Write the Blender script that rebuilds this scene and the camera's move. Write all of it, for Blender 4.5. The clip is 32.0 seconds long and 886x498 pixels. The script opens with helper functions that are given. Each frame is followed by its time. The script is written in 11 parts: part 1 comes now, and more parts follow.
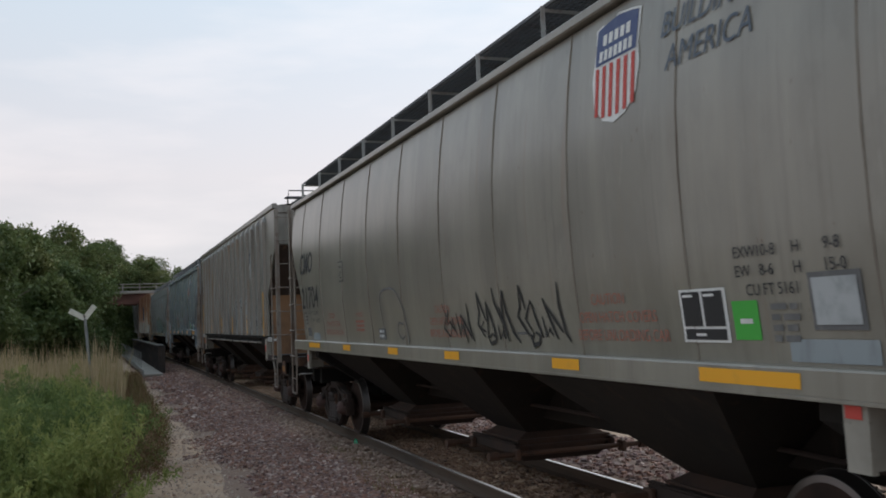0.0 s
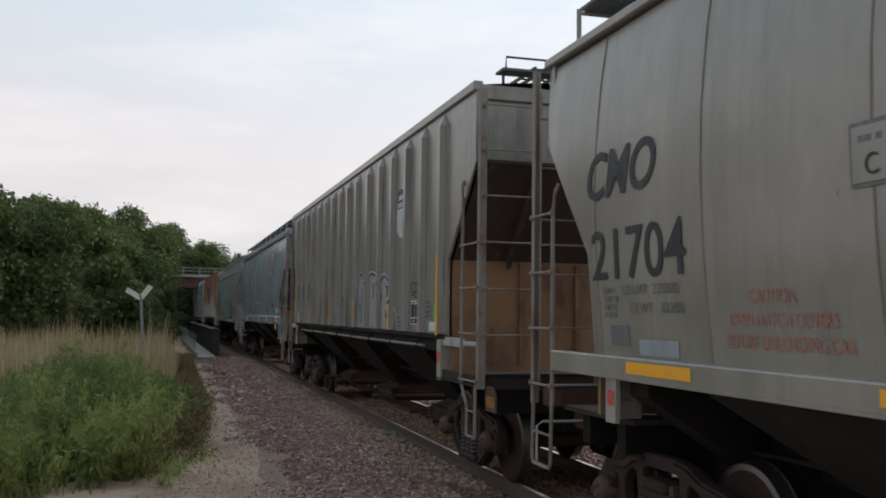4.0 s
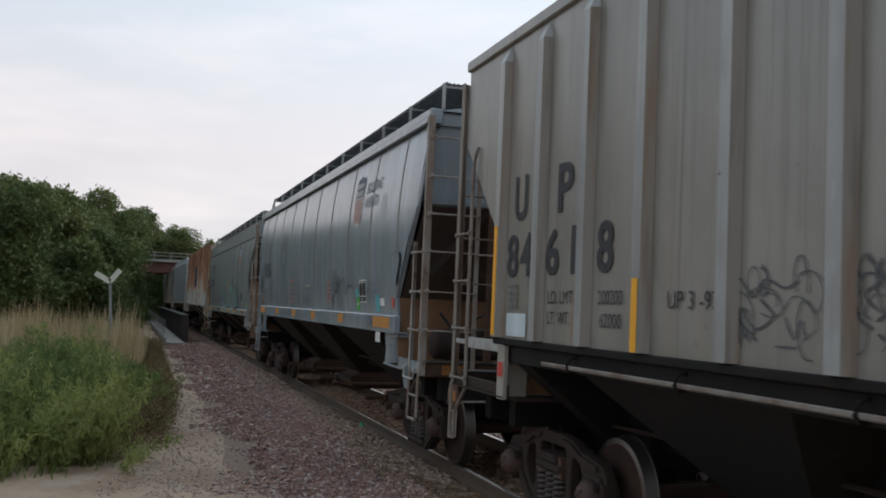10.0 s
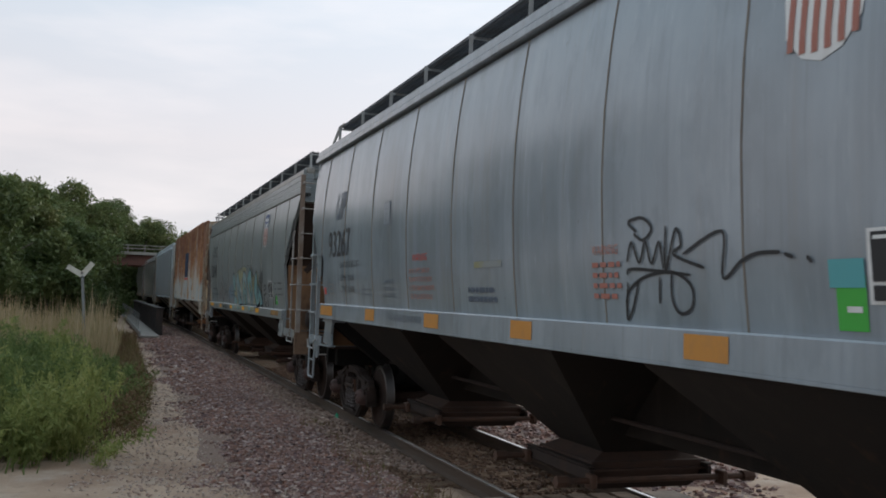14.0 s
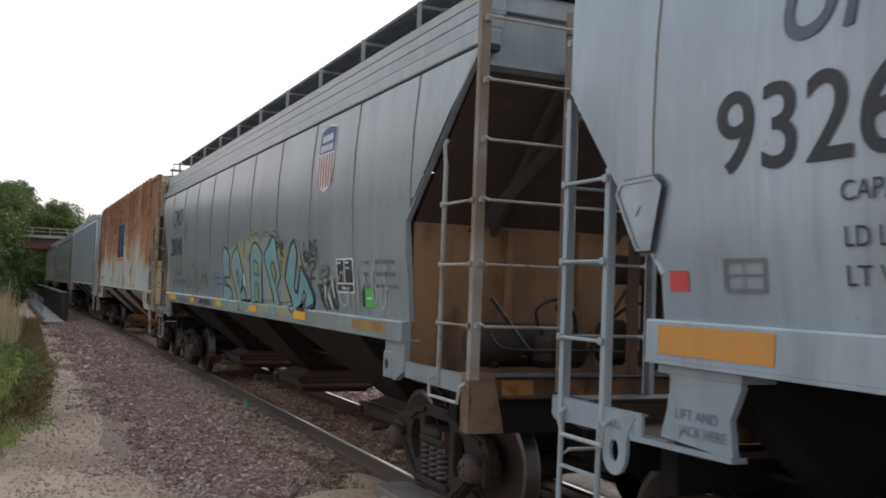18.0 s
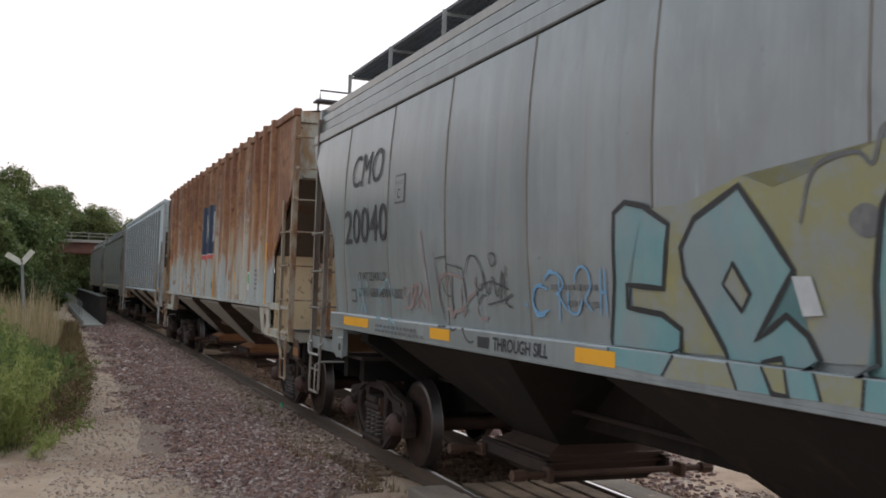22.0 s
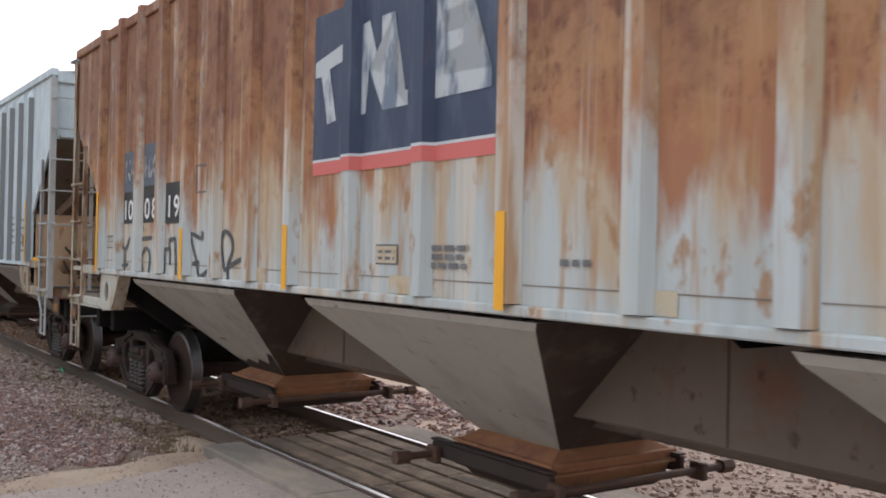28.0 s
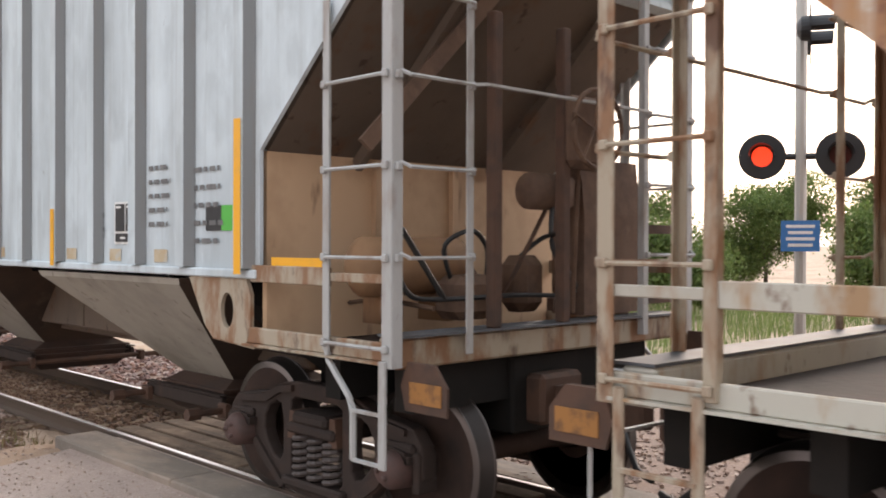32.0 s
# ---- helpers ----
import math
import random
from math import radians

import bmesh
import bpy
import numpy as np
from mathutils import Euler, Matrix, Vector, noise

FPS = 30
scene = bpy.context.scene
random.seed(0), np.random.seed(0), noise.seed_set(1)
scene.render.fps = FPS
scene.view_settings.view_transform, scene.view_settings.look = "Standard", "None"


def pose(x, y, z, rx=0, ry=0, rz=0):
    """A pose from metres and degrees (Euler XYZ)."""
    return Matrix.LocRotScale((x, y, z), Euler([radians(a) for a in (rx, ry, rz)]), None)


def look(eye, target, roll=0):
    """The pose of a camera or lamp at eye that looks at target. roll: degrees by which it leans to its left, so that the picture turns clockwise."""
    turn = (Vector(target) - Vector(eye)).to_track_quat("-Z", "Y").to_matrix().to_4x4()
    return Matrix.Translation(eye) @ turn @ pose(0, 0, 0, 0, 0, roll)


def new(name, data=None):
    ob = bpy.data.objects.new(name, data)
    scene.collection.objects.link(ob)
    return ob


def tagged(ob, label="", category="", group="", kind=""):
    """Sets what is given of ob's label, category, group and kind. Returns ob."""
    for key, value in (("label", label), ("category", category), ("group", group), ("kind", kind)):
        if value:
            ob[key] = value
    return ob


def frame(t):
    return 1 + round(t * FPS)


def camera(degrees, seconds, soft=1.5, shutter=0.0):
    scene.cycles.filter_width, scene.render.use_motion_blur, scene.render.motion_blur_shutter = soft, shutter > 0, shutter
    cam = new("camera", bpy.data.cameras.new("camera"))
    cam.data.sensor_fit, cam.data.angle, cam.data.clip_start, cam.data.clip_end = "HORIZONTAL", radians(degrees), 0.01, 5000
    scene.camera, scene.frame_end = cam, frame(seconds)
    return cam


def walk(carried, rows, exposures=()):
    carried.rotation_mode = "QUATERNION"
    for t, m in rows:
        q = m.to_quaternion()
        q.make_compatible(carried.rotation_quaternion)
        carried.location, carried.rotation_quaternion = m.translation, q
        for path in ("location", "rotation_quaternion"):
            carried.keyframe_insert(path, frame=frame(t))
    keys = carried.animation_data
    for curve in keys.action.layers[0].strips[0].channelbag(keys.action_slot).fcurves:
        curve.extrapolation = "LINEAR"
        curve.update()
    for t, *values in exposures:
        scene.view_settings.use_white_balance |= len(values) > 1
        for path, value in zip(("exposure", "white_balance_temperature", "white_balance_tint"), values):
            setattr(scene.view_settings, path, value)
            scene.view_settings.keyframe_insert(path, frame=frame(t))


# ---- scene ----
# ---------------------------------------------------------------- camera
cam = camera(49.8, 32.0, soft=1.8, shutter=0.2)
# seconds, x, y, z, yaw, pitch, roll
PATH = [
    (0, -0.278, 0.030, 2.114, -19.34, 4.05, 2.20),
    (0.5, -0.259, 0.022, 2.106, -19.50, 5.08, 0.18),
    (1, -0.216, 0.011, 2.106, -21.03, 5.09, -0.94),
    (1.5, -0.093, -0.026, 2.105, -21.37, 3.13, -4.39),
    (2, -0.065, -0.015, 2.099, -21.89, 2.24, -2.44),
    (2.5, -0.049, -0.009, 2.097, -19.02, 1.79, -2.45),
    (3, -0.046, -0.008, 2.089, -15.71, 2.94, -1.59),
    (3.5, -0.050, 0.008, 2.065, -15.46, 3.68, -1.11),
    (5.5, -0.018, 0.030, 2.055, -18.40, 4.29, -0.17),
    (6, -0.008, 0.046, 2.067, -18.36, 3.19, -1.30),
    (6.5, -0.003, 0.050, 2.077, -19.36, 3.98, -1.64),
    (7, -0.009, 0.049, 2.073, -19.02, 4.17, -1.43),
    (7.5, -0.008, 0.050, 2.076, -18.64, 3.89, -1.82),
    (8, -0.008, 0.047, 2.073, -18.69, 3.64, -2.42),
    (8.5, -0.015, 0.044, 2.076, -18.60, 3.58, -2.78),
    (9, -0.022, 0.044, 2.074, -18.33, 3.44, -2.97),
    (9.5, -0.024, 0.049, 2.069, -18.46, 3.39, -2.90),
    (10, -0.029, 0.008, 2.073, -17.68, 3.59, -2.43),
    (10.5, -0.042, 0.005, 2.063, -17.70, 3.95, -1.62),
    (11, -0.062, -0.032, 2.098, -18.43, 4.17, -2.06),
    (11.5, -0.064, -0.033, 2.097, -19.06, 4.20, -2.22),
    (12, -0.028, -0.020, 2.079, -19.25, 3.82, -1.54),
    (12.5, -0.020, -0.007, 2.072, -19.04, 3.57, -1.59),
    (13, -0.014, -0.001, 2.073, -18.81, 3.45, -1.71),
    (13.5, -0.009, -0.003, 2.073, -18.53, 3.17, -2.07),
    (15.5, 0.090, -0.032, 2.083, -22.17, 3.02, -1.22),
    (16, 0.086, -0.046, 2.079, -22.27, 3.06, -1.68),
    (16.5, 0.086, -0.052, 2.080, -22.61, 3.08, -1.87),
    (17, 0.093, -0.052, 2.082, -23.69, 2.84, -1.82),
    (17.5, 0.095, -0.059, 2.078, -24.49, 2.59, -1.88),
    (18, 0.089, -0.058, 2.072, -24.06, 2.41, -2.12),
    (18.5, 0.087, -0.051, 2.076, -23.93, 2.49, -2.06),
    (19, 0.073, -0.044, 2.076, -23.87, 2.57, -2.11),
    (19.5, 0.062, -0.040, 2.067, -23.17, 2.61, -2.40),
    (20, 0.063, -0.036, 2.057, -22.99, 2.57, -2.51),
    (20.5, 0.070, -0.022, 2.056, -22.87, 2.40, -2.47),
    (21, 0.089, -0.023, 2.073, -22.76, 2.40, -2.18),
    (21.5, 0.088, -0.017, 2.076, -22.33, 2.46, -2.07),
    (22, 0.097, -0.010, 2.079, -22.03, 2.47, -1.90),
    (22.5, 0.099, -0.003, 2.075, -22.07, 2.47, -1.73),
    (23, 0.102, 0.004, 2.069, -22.19, 2.32, -1.77),
    (23.5, 0.100, 0.014, 2.061, -22.23, 1.90, -1.80),
    (24, 0.101, 0.018, 2.059, -22.04, 1.87, -1.93),
    (24.5, 0.099, 0.021, 2.056, -21.97, 1.93, -2.09),
    (25, 0.089, 0.015, 2.045, -22.04, 2.07, -2.25),
    (25.5, 0.093, 0.006, 2.039, -21.99, 1.91, -2.15),
    (27.5, -0.023, -0.034, 2.048, -34.80, 1.22, -0.50),
    (28, 0.020, -0.030, 2.026, -34.56, 0.35, -1.24),
    (28.5, 0.059, -0.021, 2.036, -34.73, -0.19, -0.93),
    (29, 0.046, 0.063, 2.009, -36.08, 0.28, 0.55),
    (29.5, 0.005, 0.085, 2.057, -37.04, -1.09, 1.23),
    (30, -0.033, 0.060, 2.001, -37.63, -1.24, 0.55),
    (30.5, -0.105, 0.008, 1.999, -39.03, -0.57, 0.93),
    (31, -0.108, -0.001, 2.001, -40.65, -0.85, 1.24),
    (31.5, -0.107, 0.008, 2.015, -42.16, -1.32, 1.02),
    (32, -0.120, -0.028, 1.938, -43.57, -0.37, -0.17),
]
# seconds, stops, kelvin, tint
EXPOSURE = [(0, 0.22, 6650, 10), (1.2, 0.12, 6750, 10), (2, 0.5, 6800, 10), (3, 0.38, 6800, 10), (6, 0.22, 6700, 10), (9, 0.28, 6700, 10), (13, 0.25, 6650, 10),
            (17, 0.40, 6700, 10), (18, 0.80, 6800, 12), (19, 0.95, 6900, 14), (20, 0.80, 6950, 14), (21, 0.72, 7000, 14), (24, 0.70, 7150, 13), (25.5, 0.72, 7250, 15), (28, 1.24, 6900, 16), (30, 1.38, 7250, 17), (31, 1.48, 7350, 18), (32, 1.50, 7500, 19)]
walk(cam, [(t, pose(x, y, z, 90 + p, r, w)) for t, x, y, z, w, p, r in PATH], EXPOSURE)

# ---------------------------------------------------------------- the train's way
RUN = [(0, -7.13), (0.5, -5.73), (1, -4.35), (1.5, -2.98), (2, -1.60), (2.5, -0.21), (3, 1.20), (3.5, 2.65), (5.5, 8.56), (6, 10.05), (6.5, 11.53), (7, 13.02), (7.5, 14.49), (8, 15.95), (8.5, 17.41), (9, 18.87), (9.5, 20.32), (10, 21.76), (10.5, 23.19), (11, 24.61), (11.5, 26.05), (12, 27.49), (12.5, 28.94), (13, 30.39), (13.5, 31.84), (15.5, 37.65), (16, 39.11), (16.5, 40.56), (17, 42.01), (17.5, 43.45), (18, 44.87), (18.5, 46.29), (19, 47.70), (19.5, 49.11), (20, 50.53), (20.5, 51.96), (21, 53.39), (21.5, 54.84), (22, 56.30), (22.5, 57.77), (23, 59.23), (23.5, 60.68), (24, 62.13), (24.5, 63.58), (25, 65.02), (25.5, 66.46), (27.5, 72.16), (28, 73.61), (28.5, 75.09), (29, 76.59), (29.5, 78.07), (30, 79.51), (30.5, 80.94), (31, 82.38), (31.5, 83.79), (32, 85.16)]
TRACK_X, BEND, BEND_Y = 4.94, 1.0e-4, 5.0


def track_x(y):
    return TRACK_X - BEND * max(0.0, y - BEND_Y) ** 2


def travelled(t):
    return float(np.interp(t, [r[0] for r in RUN], [r[1] for r in RUN]))


def car_pose(y):
    a, b = Vector((track_x(y - 6.9), y - 6.9, 0)), Vector((track_x(y + 6.9), y + 6.9, 0))
    d = b - a
    m = (a + b) / 2
    return Matrix.Translation(m) @ Matrix.Rotation(math.atan2(-d.x, d.y), 4, "Z")


# ---------------------------------------------------------------- light
world = bpy.data.worlds.new("world")
scene.world = world
world.use_nodes = True
wn, wl = world.node_tree.nodes, world.node_tree.links
wn.clear()
sky = wn.new("ShaderNodeTexSky")
sky.sky_type, sky.sun_disc, sky.sun_elevation, sky.sun_rotation = "NISHITA", False, radians(20), radians(68)
sky.air_density, sky.dust_density, sky.ozone_density = 1.0, 3.0, 1.5
sc = wn.new("ShaderNodeMix")
sc.data_type, sc.blend_type = "RGBA", "MULTIPLY"
sc.inputs[0].default_value = 1.0
sc.inputs[7].default_value = (0.08, 0.08, 0.08, 1)
wl.new(sky.outputs[0], sc.inputs[6])
wtc = wn.new("ShaderNodeTexCoord")
# a thin high overcast: blue-white overhead, pinkish lower down, hazy at the horizon
wsep = wn.new("ShaderNodeSeparateXYZ")
wl.new(wtc.outputs["Generated"], wsep.inputs[0])
veil = wn.new("ShaderNodeValToRGB")
vel = veil.color_ramp.elements
vel[0].position, vel[0].color = 0.0, (0.60, 0.63, 0.70, 1)
vel[1].position, vel[1].color = 0.42, (0.59, 0.75, 0.89, 1)
e2 = vel.new(0.15)
e2.color = (0.74, 0.72, 0.765, 1)
wl.new(wsep.outputs[2], veil.inputs[0])
cloud = wn.new("ShaderNodeMix")
cloud.data_type = "RGBA"
cloud.inputs[0].default_value = 0.8
wl.new(sc.outputs[2], cloud.inputs[6])
wl.new(veil.outputs[0], cloud.inputs[7])
# thin pinkish streaks of high cloud
wmap2 = wn.new("ShaderNodeMapping")
wmap2.inputs["Scale"].default_value = (1.6, 1.6, 7.0)
wl.new(wtc.outputs["Generated"], wmap2.inputs[0])
wn2 = wn.new("ShaderNodeTexNoise")
wn2.inputs["Scale"].default_value, wn2.inputs["Detail"].default_value = 2.2, 7
wl.new(wmap2.outputs[0], wn2.inputs[0])
wr2 = wn.new("ShaderNodeMapRange")
wr2.inputs[1].default_value, wr2.inputs[2].default_value = 0.46, 0.74
wr2.inputs[4].default_value = 0.38
wl.new(wn2.outputs[0], wr2.inputs[0])
cloud2 = wn.new("ShaderNodeMix")
cloud2.data_type = "RGBA"
cloud2.inputs[7].default_value = (0.95, 0.88, 0.885, 1)
wl.new(wr2.outputs[0], cloud2.inputs[0])
wl.new(cloud.outputs[2], cloud2.inputs[6])
# the overcast is brighter toward the low sun
wdot = wn.new("ShaderNodeVectorMath")
wdot.operation = "DOT_PRODUCT"
wdot.inputs[1].default_value = (math.sin(radians(68)), math.cos(radians(68)), 0.1)
wl.new(wtc.outputs["Generated"], wdot.inputs[0])
wgl = wn.new("ShaderNodeMapRange")
wgl.inputs[1].default_value, wgl.inputs[2].default_value = -1.0, 1.0
wgl.inputs[3].default_value, wgl.inputs[4].default_value = 0.75, 1.18
wl.new(wdot.outputs["Value"], wgl.inputs[0])
wbg = wn.new("ShaderNodeBackground")
wl.new(cloud2.outputs[2], wbg.inputs[0])
wl.new(wgl.outputs[0], wbg.inputs[1])
wout = wn.new("ShaderNodeOutputWorld")
wl.new(wbg.outputs[0], wout.inputs[0])

sun_data = bpy.data.lights.new("sun", "SUN")
sun_data.energy, sun_data.angle, sun_data.color = 0.7, radians(25), (1.0, 0.92, 0.84)
sun = new("sun", sun_data)
sun.matrix_world = look((27.8, 11.2, 11.0), (0, 0, 0))

# ---------------------------------------------------------------- materials


def mat(name, base, rough=0.6, metal=0.0, layers=(), bump=None, emit=None, spec=0.5):
    """layers: (colour, amount, scale xyz, low, high[, z at which it starts, z at which it is full])"""
    m = bpy.data.materials.new(name)
    m.use_nodes = True
    n, l = m.node_tree.nodes, m.node_tree.links
    bsdf = n["Principled BSDF"]
    bsdf.inputs["Roughness"].default_value, bsdf.inputs["Metallic"].default_value = rough, metal
    bsdf.inputs["Specular IOR Level"].default_value = spec
    tc, info = n.new("ShaderNodeTexCoord"), n.new("ShaderNodeObjectInfo")
    mul = n.new("ShaderNodeMath")
    mul.operation = "MULTIPLY"
    mul.inputs[1].default_value = 37.0
    l.new(info.outputs["Random"], mul.inputs[0])
    add = n.new("ShaderNodeVectorMath")
    l.new(tc.outputs["Object"], add.inputs[0])
    l.new(mul.outputs[0], add.inputs[1])
    rgb = n.new("ShaderNodeRGB")
    rgb.outputs[0].default_value = (*base, 1)
    out = rgb.outputs[0]
    for lay in layers:
        col, amount, scale, lo, hi = lay[:5]
        mp = n.new("ShaderNodeMapping")
        mp.inputs["Scale"].default_value = scale
        l.new(add.outputs[0], mp.inputs[0])
        nz = n.new("ShaderNodeTexNoise")
        nz.inputs["Scale"].default_value, nz.inputs["Detail"].default_value = 1.0, 5
        nz.inputs["Roughness"].default_value = 0.6
        l.new(mp.outputs[0], nz.inputs[0])
        fac = nz.outputs[0]
        if len(lay) > 5:
            sep, mr0, ad = n.new("ShaderNodeSeparateXYZ"), n.new("ShaderNodeMapRange"), n.new("ShaderNodeMath")
            l.new(tc.outputs["Object"], sep.inputs[0])
            mr0.inputs[1].default_value, mr0.inputs[2].default_value = lay[5], lay[6]
            mr0.inputs[3].default_value, mr0.inputs[4].default_value = -0.22, 0.14
            l.new(sep.outputs[2], mr0.inputs[0])
            l.new(fac, ad.inputs[0])
            l.new(mr0.outputs[0], ad.inputs[1])
            fac = ad.outputs[0]
        mr = n.new("ShaderNodeMapRange")
        mr.inputs[1].default_value, mr.inputs[2].default_value = lo, hi
        mr.inputs[3].default_value, mr.inputs[4].default_value = 0.0, amount
        l.new(fac, mr.inputs[0])
        mx = n.new("ShaderNodeMix")
        mx.data_type = "RGBA"
        mx.inputs[7].default_value = (*col, 1)
        l.new(mr.outputs[0], mx.inputs[0])
        l.new(out, mx.inputs[6])
        out = mx.outputs[2]
    l.new(out, bsdf.inputs["Base Color"])
    if bump:
        nb, bp = n.new("ShaderNodeTexNoise"), n.new("ShaderNodeBump")
        nb.inputs["Scale"].default_value, nb.inputs["Detail"].default_value = bump[0], 6
        l.new(add.outputs[0], nb.inputs[0])
        bp.inputs["Strength"].default_value, bp.inputs["Distance"].default_value = bump[1], 0.02
        l.new(nb.outputs[0], bp.inputs["Height"])
        l.new(bp.outputs[0], bsdf.inputs["Normal"])
    if emit:
        bsdf.inputs["Emission Color"].default_value = (*emit[:3], 1)
        bsdf.inputs["Emission Strength"].default_value = emit[3]
    return m


def varied(name, base, other, rough=0.8, island=False, bump=None, spec=0.3, thin=0.0, patches=None):
    """two colours mixed piece by piece"""
    m = mat(name, base, rough, bump=bump, spec=spec)
    n, l = m.node_tree.nodes, m.node_tree.links
    bsdf = n["Principled BSDF"]
    src = n.new("ShaderNodeNewGeometry").outputs["Random Per Island"] if island else n.new("ShaderNodeObjectInfo").outputs["Random"]
    rp = n.new("ShaderNodeValToRGB")
    cols = [base, *other]
    el = rp.color_ramp.elements
    while len(el) < len(cols):
        el.new(0.5)
    for i, c in enumerate(cols):
        el[i].position, el[i].color = i / (len(cols) - 1), (*c, 1)
    l.new(src, rp.inputs[0])
    col = rp.outputs[0]
    if patches:
        tc, nz, mr, mx2 = n.new("ShaderNodeTexCoord"), n.new("ShaderNodeTexNoise"), n.new("ShaderNodeMapRange"), n.new("ShaderNodeMix")
        nz.inputs["Scale"].default_value, nz.inputs["Detail"].default_value = patches[1], 3
        l.new(tc.outputs["Object"], nz.inputs[0])
        mr.inputs[1].default_value, mr.inputs[2].default_value, mr.inputs[4].default_value = 0.42, 0.62, patches[2]
        l.new(nz.outputs[0], mr.inputs[0])
        mx2.data_type = "RGBA"
        mx2.inputs[7].default_value = (*patches[0], 1)
        l.new(mr.outputs[0], mx2.inputs[0])
        l.new(col, mx2.inputs[6])
        col = mx2.outputs[2]
    l.new(col, bsdf.inputs["Base Color"])
    if thin:
        tr, mx = n.new("ShaderNodeBsdfTranslucent"), n.new("ShaderNodeMixShader")
        l.new(col, tr.inputs[0])
        mx.inputs[0].default_value = thin
        l.new(bsdf.outputs[0], mx.inputs[1])
        l.new(tr.outputs[0], mx.inputs[2])
        l.new(mx.outputs[0], n["Material Output"].inputs[0])
    return m


RUST, DARKRUST, GRIME, PALE = (0.22, 0.085, 0.035), (0.10, 0.045, 0.03), (0.09, 0.08, 0.07), (0.62, 0.60, 0.56)


def paint(name, base, rust=0.15, grime=0.5, rough=0.30, spec=0.5):
    base = tuple(0.83 * c for c in base)
    return mat(name, base, rough, layers=[
        (tuple(c * 0.72 for c in base), 0.75, (0.6, 0.6, 0.4), 0.44, 0.62),
        (tuple(c * 0.80 for c in base), 0.6, (2.5, 2.5, 1.6), 0.50, 0.60),
        (tuple(min(1, c * 1.25) for c in base), 0.7, (2.2, 2.2, 0.22), 0.48, 0.72),
        ((0.26, 0.20, 0.14), 0.45 * grime + 0.1, (4.0, 4.0, 0.16), 0.55, 0.78),
        (GRIME, grime, (12.0, 12.0, 0.22), 0.55, 0.80),
        (GRIME, grime * 0.8, (1.3, 1.3, 1.0), 0.57, 0.8),
        (tuple(min(1, c * 1.5) for c in base), 0.4, (16.0, 16.0, 2.5), 0.62, 0.76),
        (RUST, rust, (5.0, 5.0, 0.5), 0.64, 0.78),
        (DARKRUST, min(1, rust * 2.5), (11.0, 11.0, 8.0), 0.69, 0.76),
    ], bump=(1.6, 0.12), spec=spec)


M_TAN_GREY = paint("warm_grey_paint", (0.302, 0.279, 0.235), 0.3, 0.36, 0.28, 0.8)
M_BEIGE = paint("beige_grey_paint", (0.285, 0.27, 0.238), 0.7, 0.75, 0.30, 0.8)
# paler than the side sheet: highlights on the posts are in the paint
M_BEIGE_POST = paint("lit_pale_grey_post_paint", (0.385, 0.39, 0.38), 0.6, 0.55)
M_BLUE_GREY = paint("blue_grey_paint", (0.335, 0.388, 0.43), 0.1, 0.28, 0.23, 1.0)
M_COOL_GREY = paint("cool_grey_paint", (0.292, 0.322, 0.328), 0.2, 0.3, 0.30, 0.7)
M_PALE_BLUE = paint("pale_blue_grey_paint", (0.66, 0.745, 0.78), 0.15, 0.3, 0.7, 0.15)
M_DARK_GREY = paint("dull_green_grey_paint", (0.26, 0.28, 0.27), 0.2, 0.3)
def rusted(name, base, low, high):
    """pale paint that rust has eaten from the top down"""
    return mat(name, base, 0.8, layers=[
        ((0.56, 0.60, 0.59), 0.6, (2.0, 2.0, 0.3), 0.45, 0.7),
        ((0.30, 0.29, 0.26), 0.45, (6.0, 6.0, 0.5), 0.48, 0.7),
        ((0.46, 0.31, 0.17), 0.75, (2.4, 2.4, 0.5), 0.42, 0.58, low - 0.55, high - 0.25),
        ((0.345, 0.14, 0.066), 0.96, (1.9, 1.9, 0.6), 0.41, 0.52, low, high),
        ((0.25, 0.10, 0.058), 0.80, (3.0, 3.0, 0.35), 0.46, 0.62, low + 0.1, high + 0.2),
        ((0.155, 0.06, 0.038), 0.85, (3.6, 3.6, 0.30), 0.50, 0.62, low + 0.2, high + 0.4),
        ((0.42, 0.22, 0.09), 0.5, (12.0, 12.0, 3.0), 0.52, 0.70, low - 0.3, high),
        ((0.56, 0.52, 0.45), 0.85, (4.2, 4.2, 0.12), 0.535, 0.62),
        ((0.38, 0.20, 0.085), 0.8, (6.0, 6.0, 0.45), 0.56, 0.67),
        ((0.34, 0.17, 0.07), 0.8, (5.0, 5.0, 2.5), 0.60, 0.68),
        ((0.10, 0.04, 0.028), 0.5, (18.0, 18.0, 7.0), 0.60, 0.70, low, high + 0.2),
        ((0.42, 0.22, 0.11), 0.6, (5.0, 5.0, 7.0), 0.54, 0.68, low, high),
        ((0.19, 0.075, 0.046), 0.65, (1.1, 1.1, 0.9), 0.50, 0.64, low + 0.3, high + 0.5),
        ((0.50, 0.38, 0.24), 0.6, (9.0, 9.0, 0.35), 0.60, 0.70),
    ], bump=(8.0, 0.2))


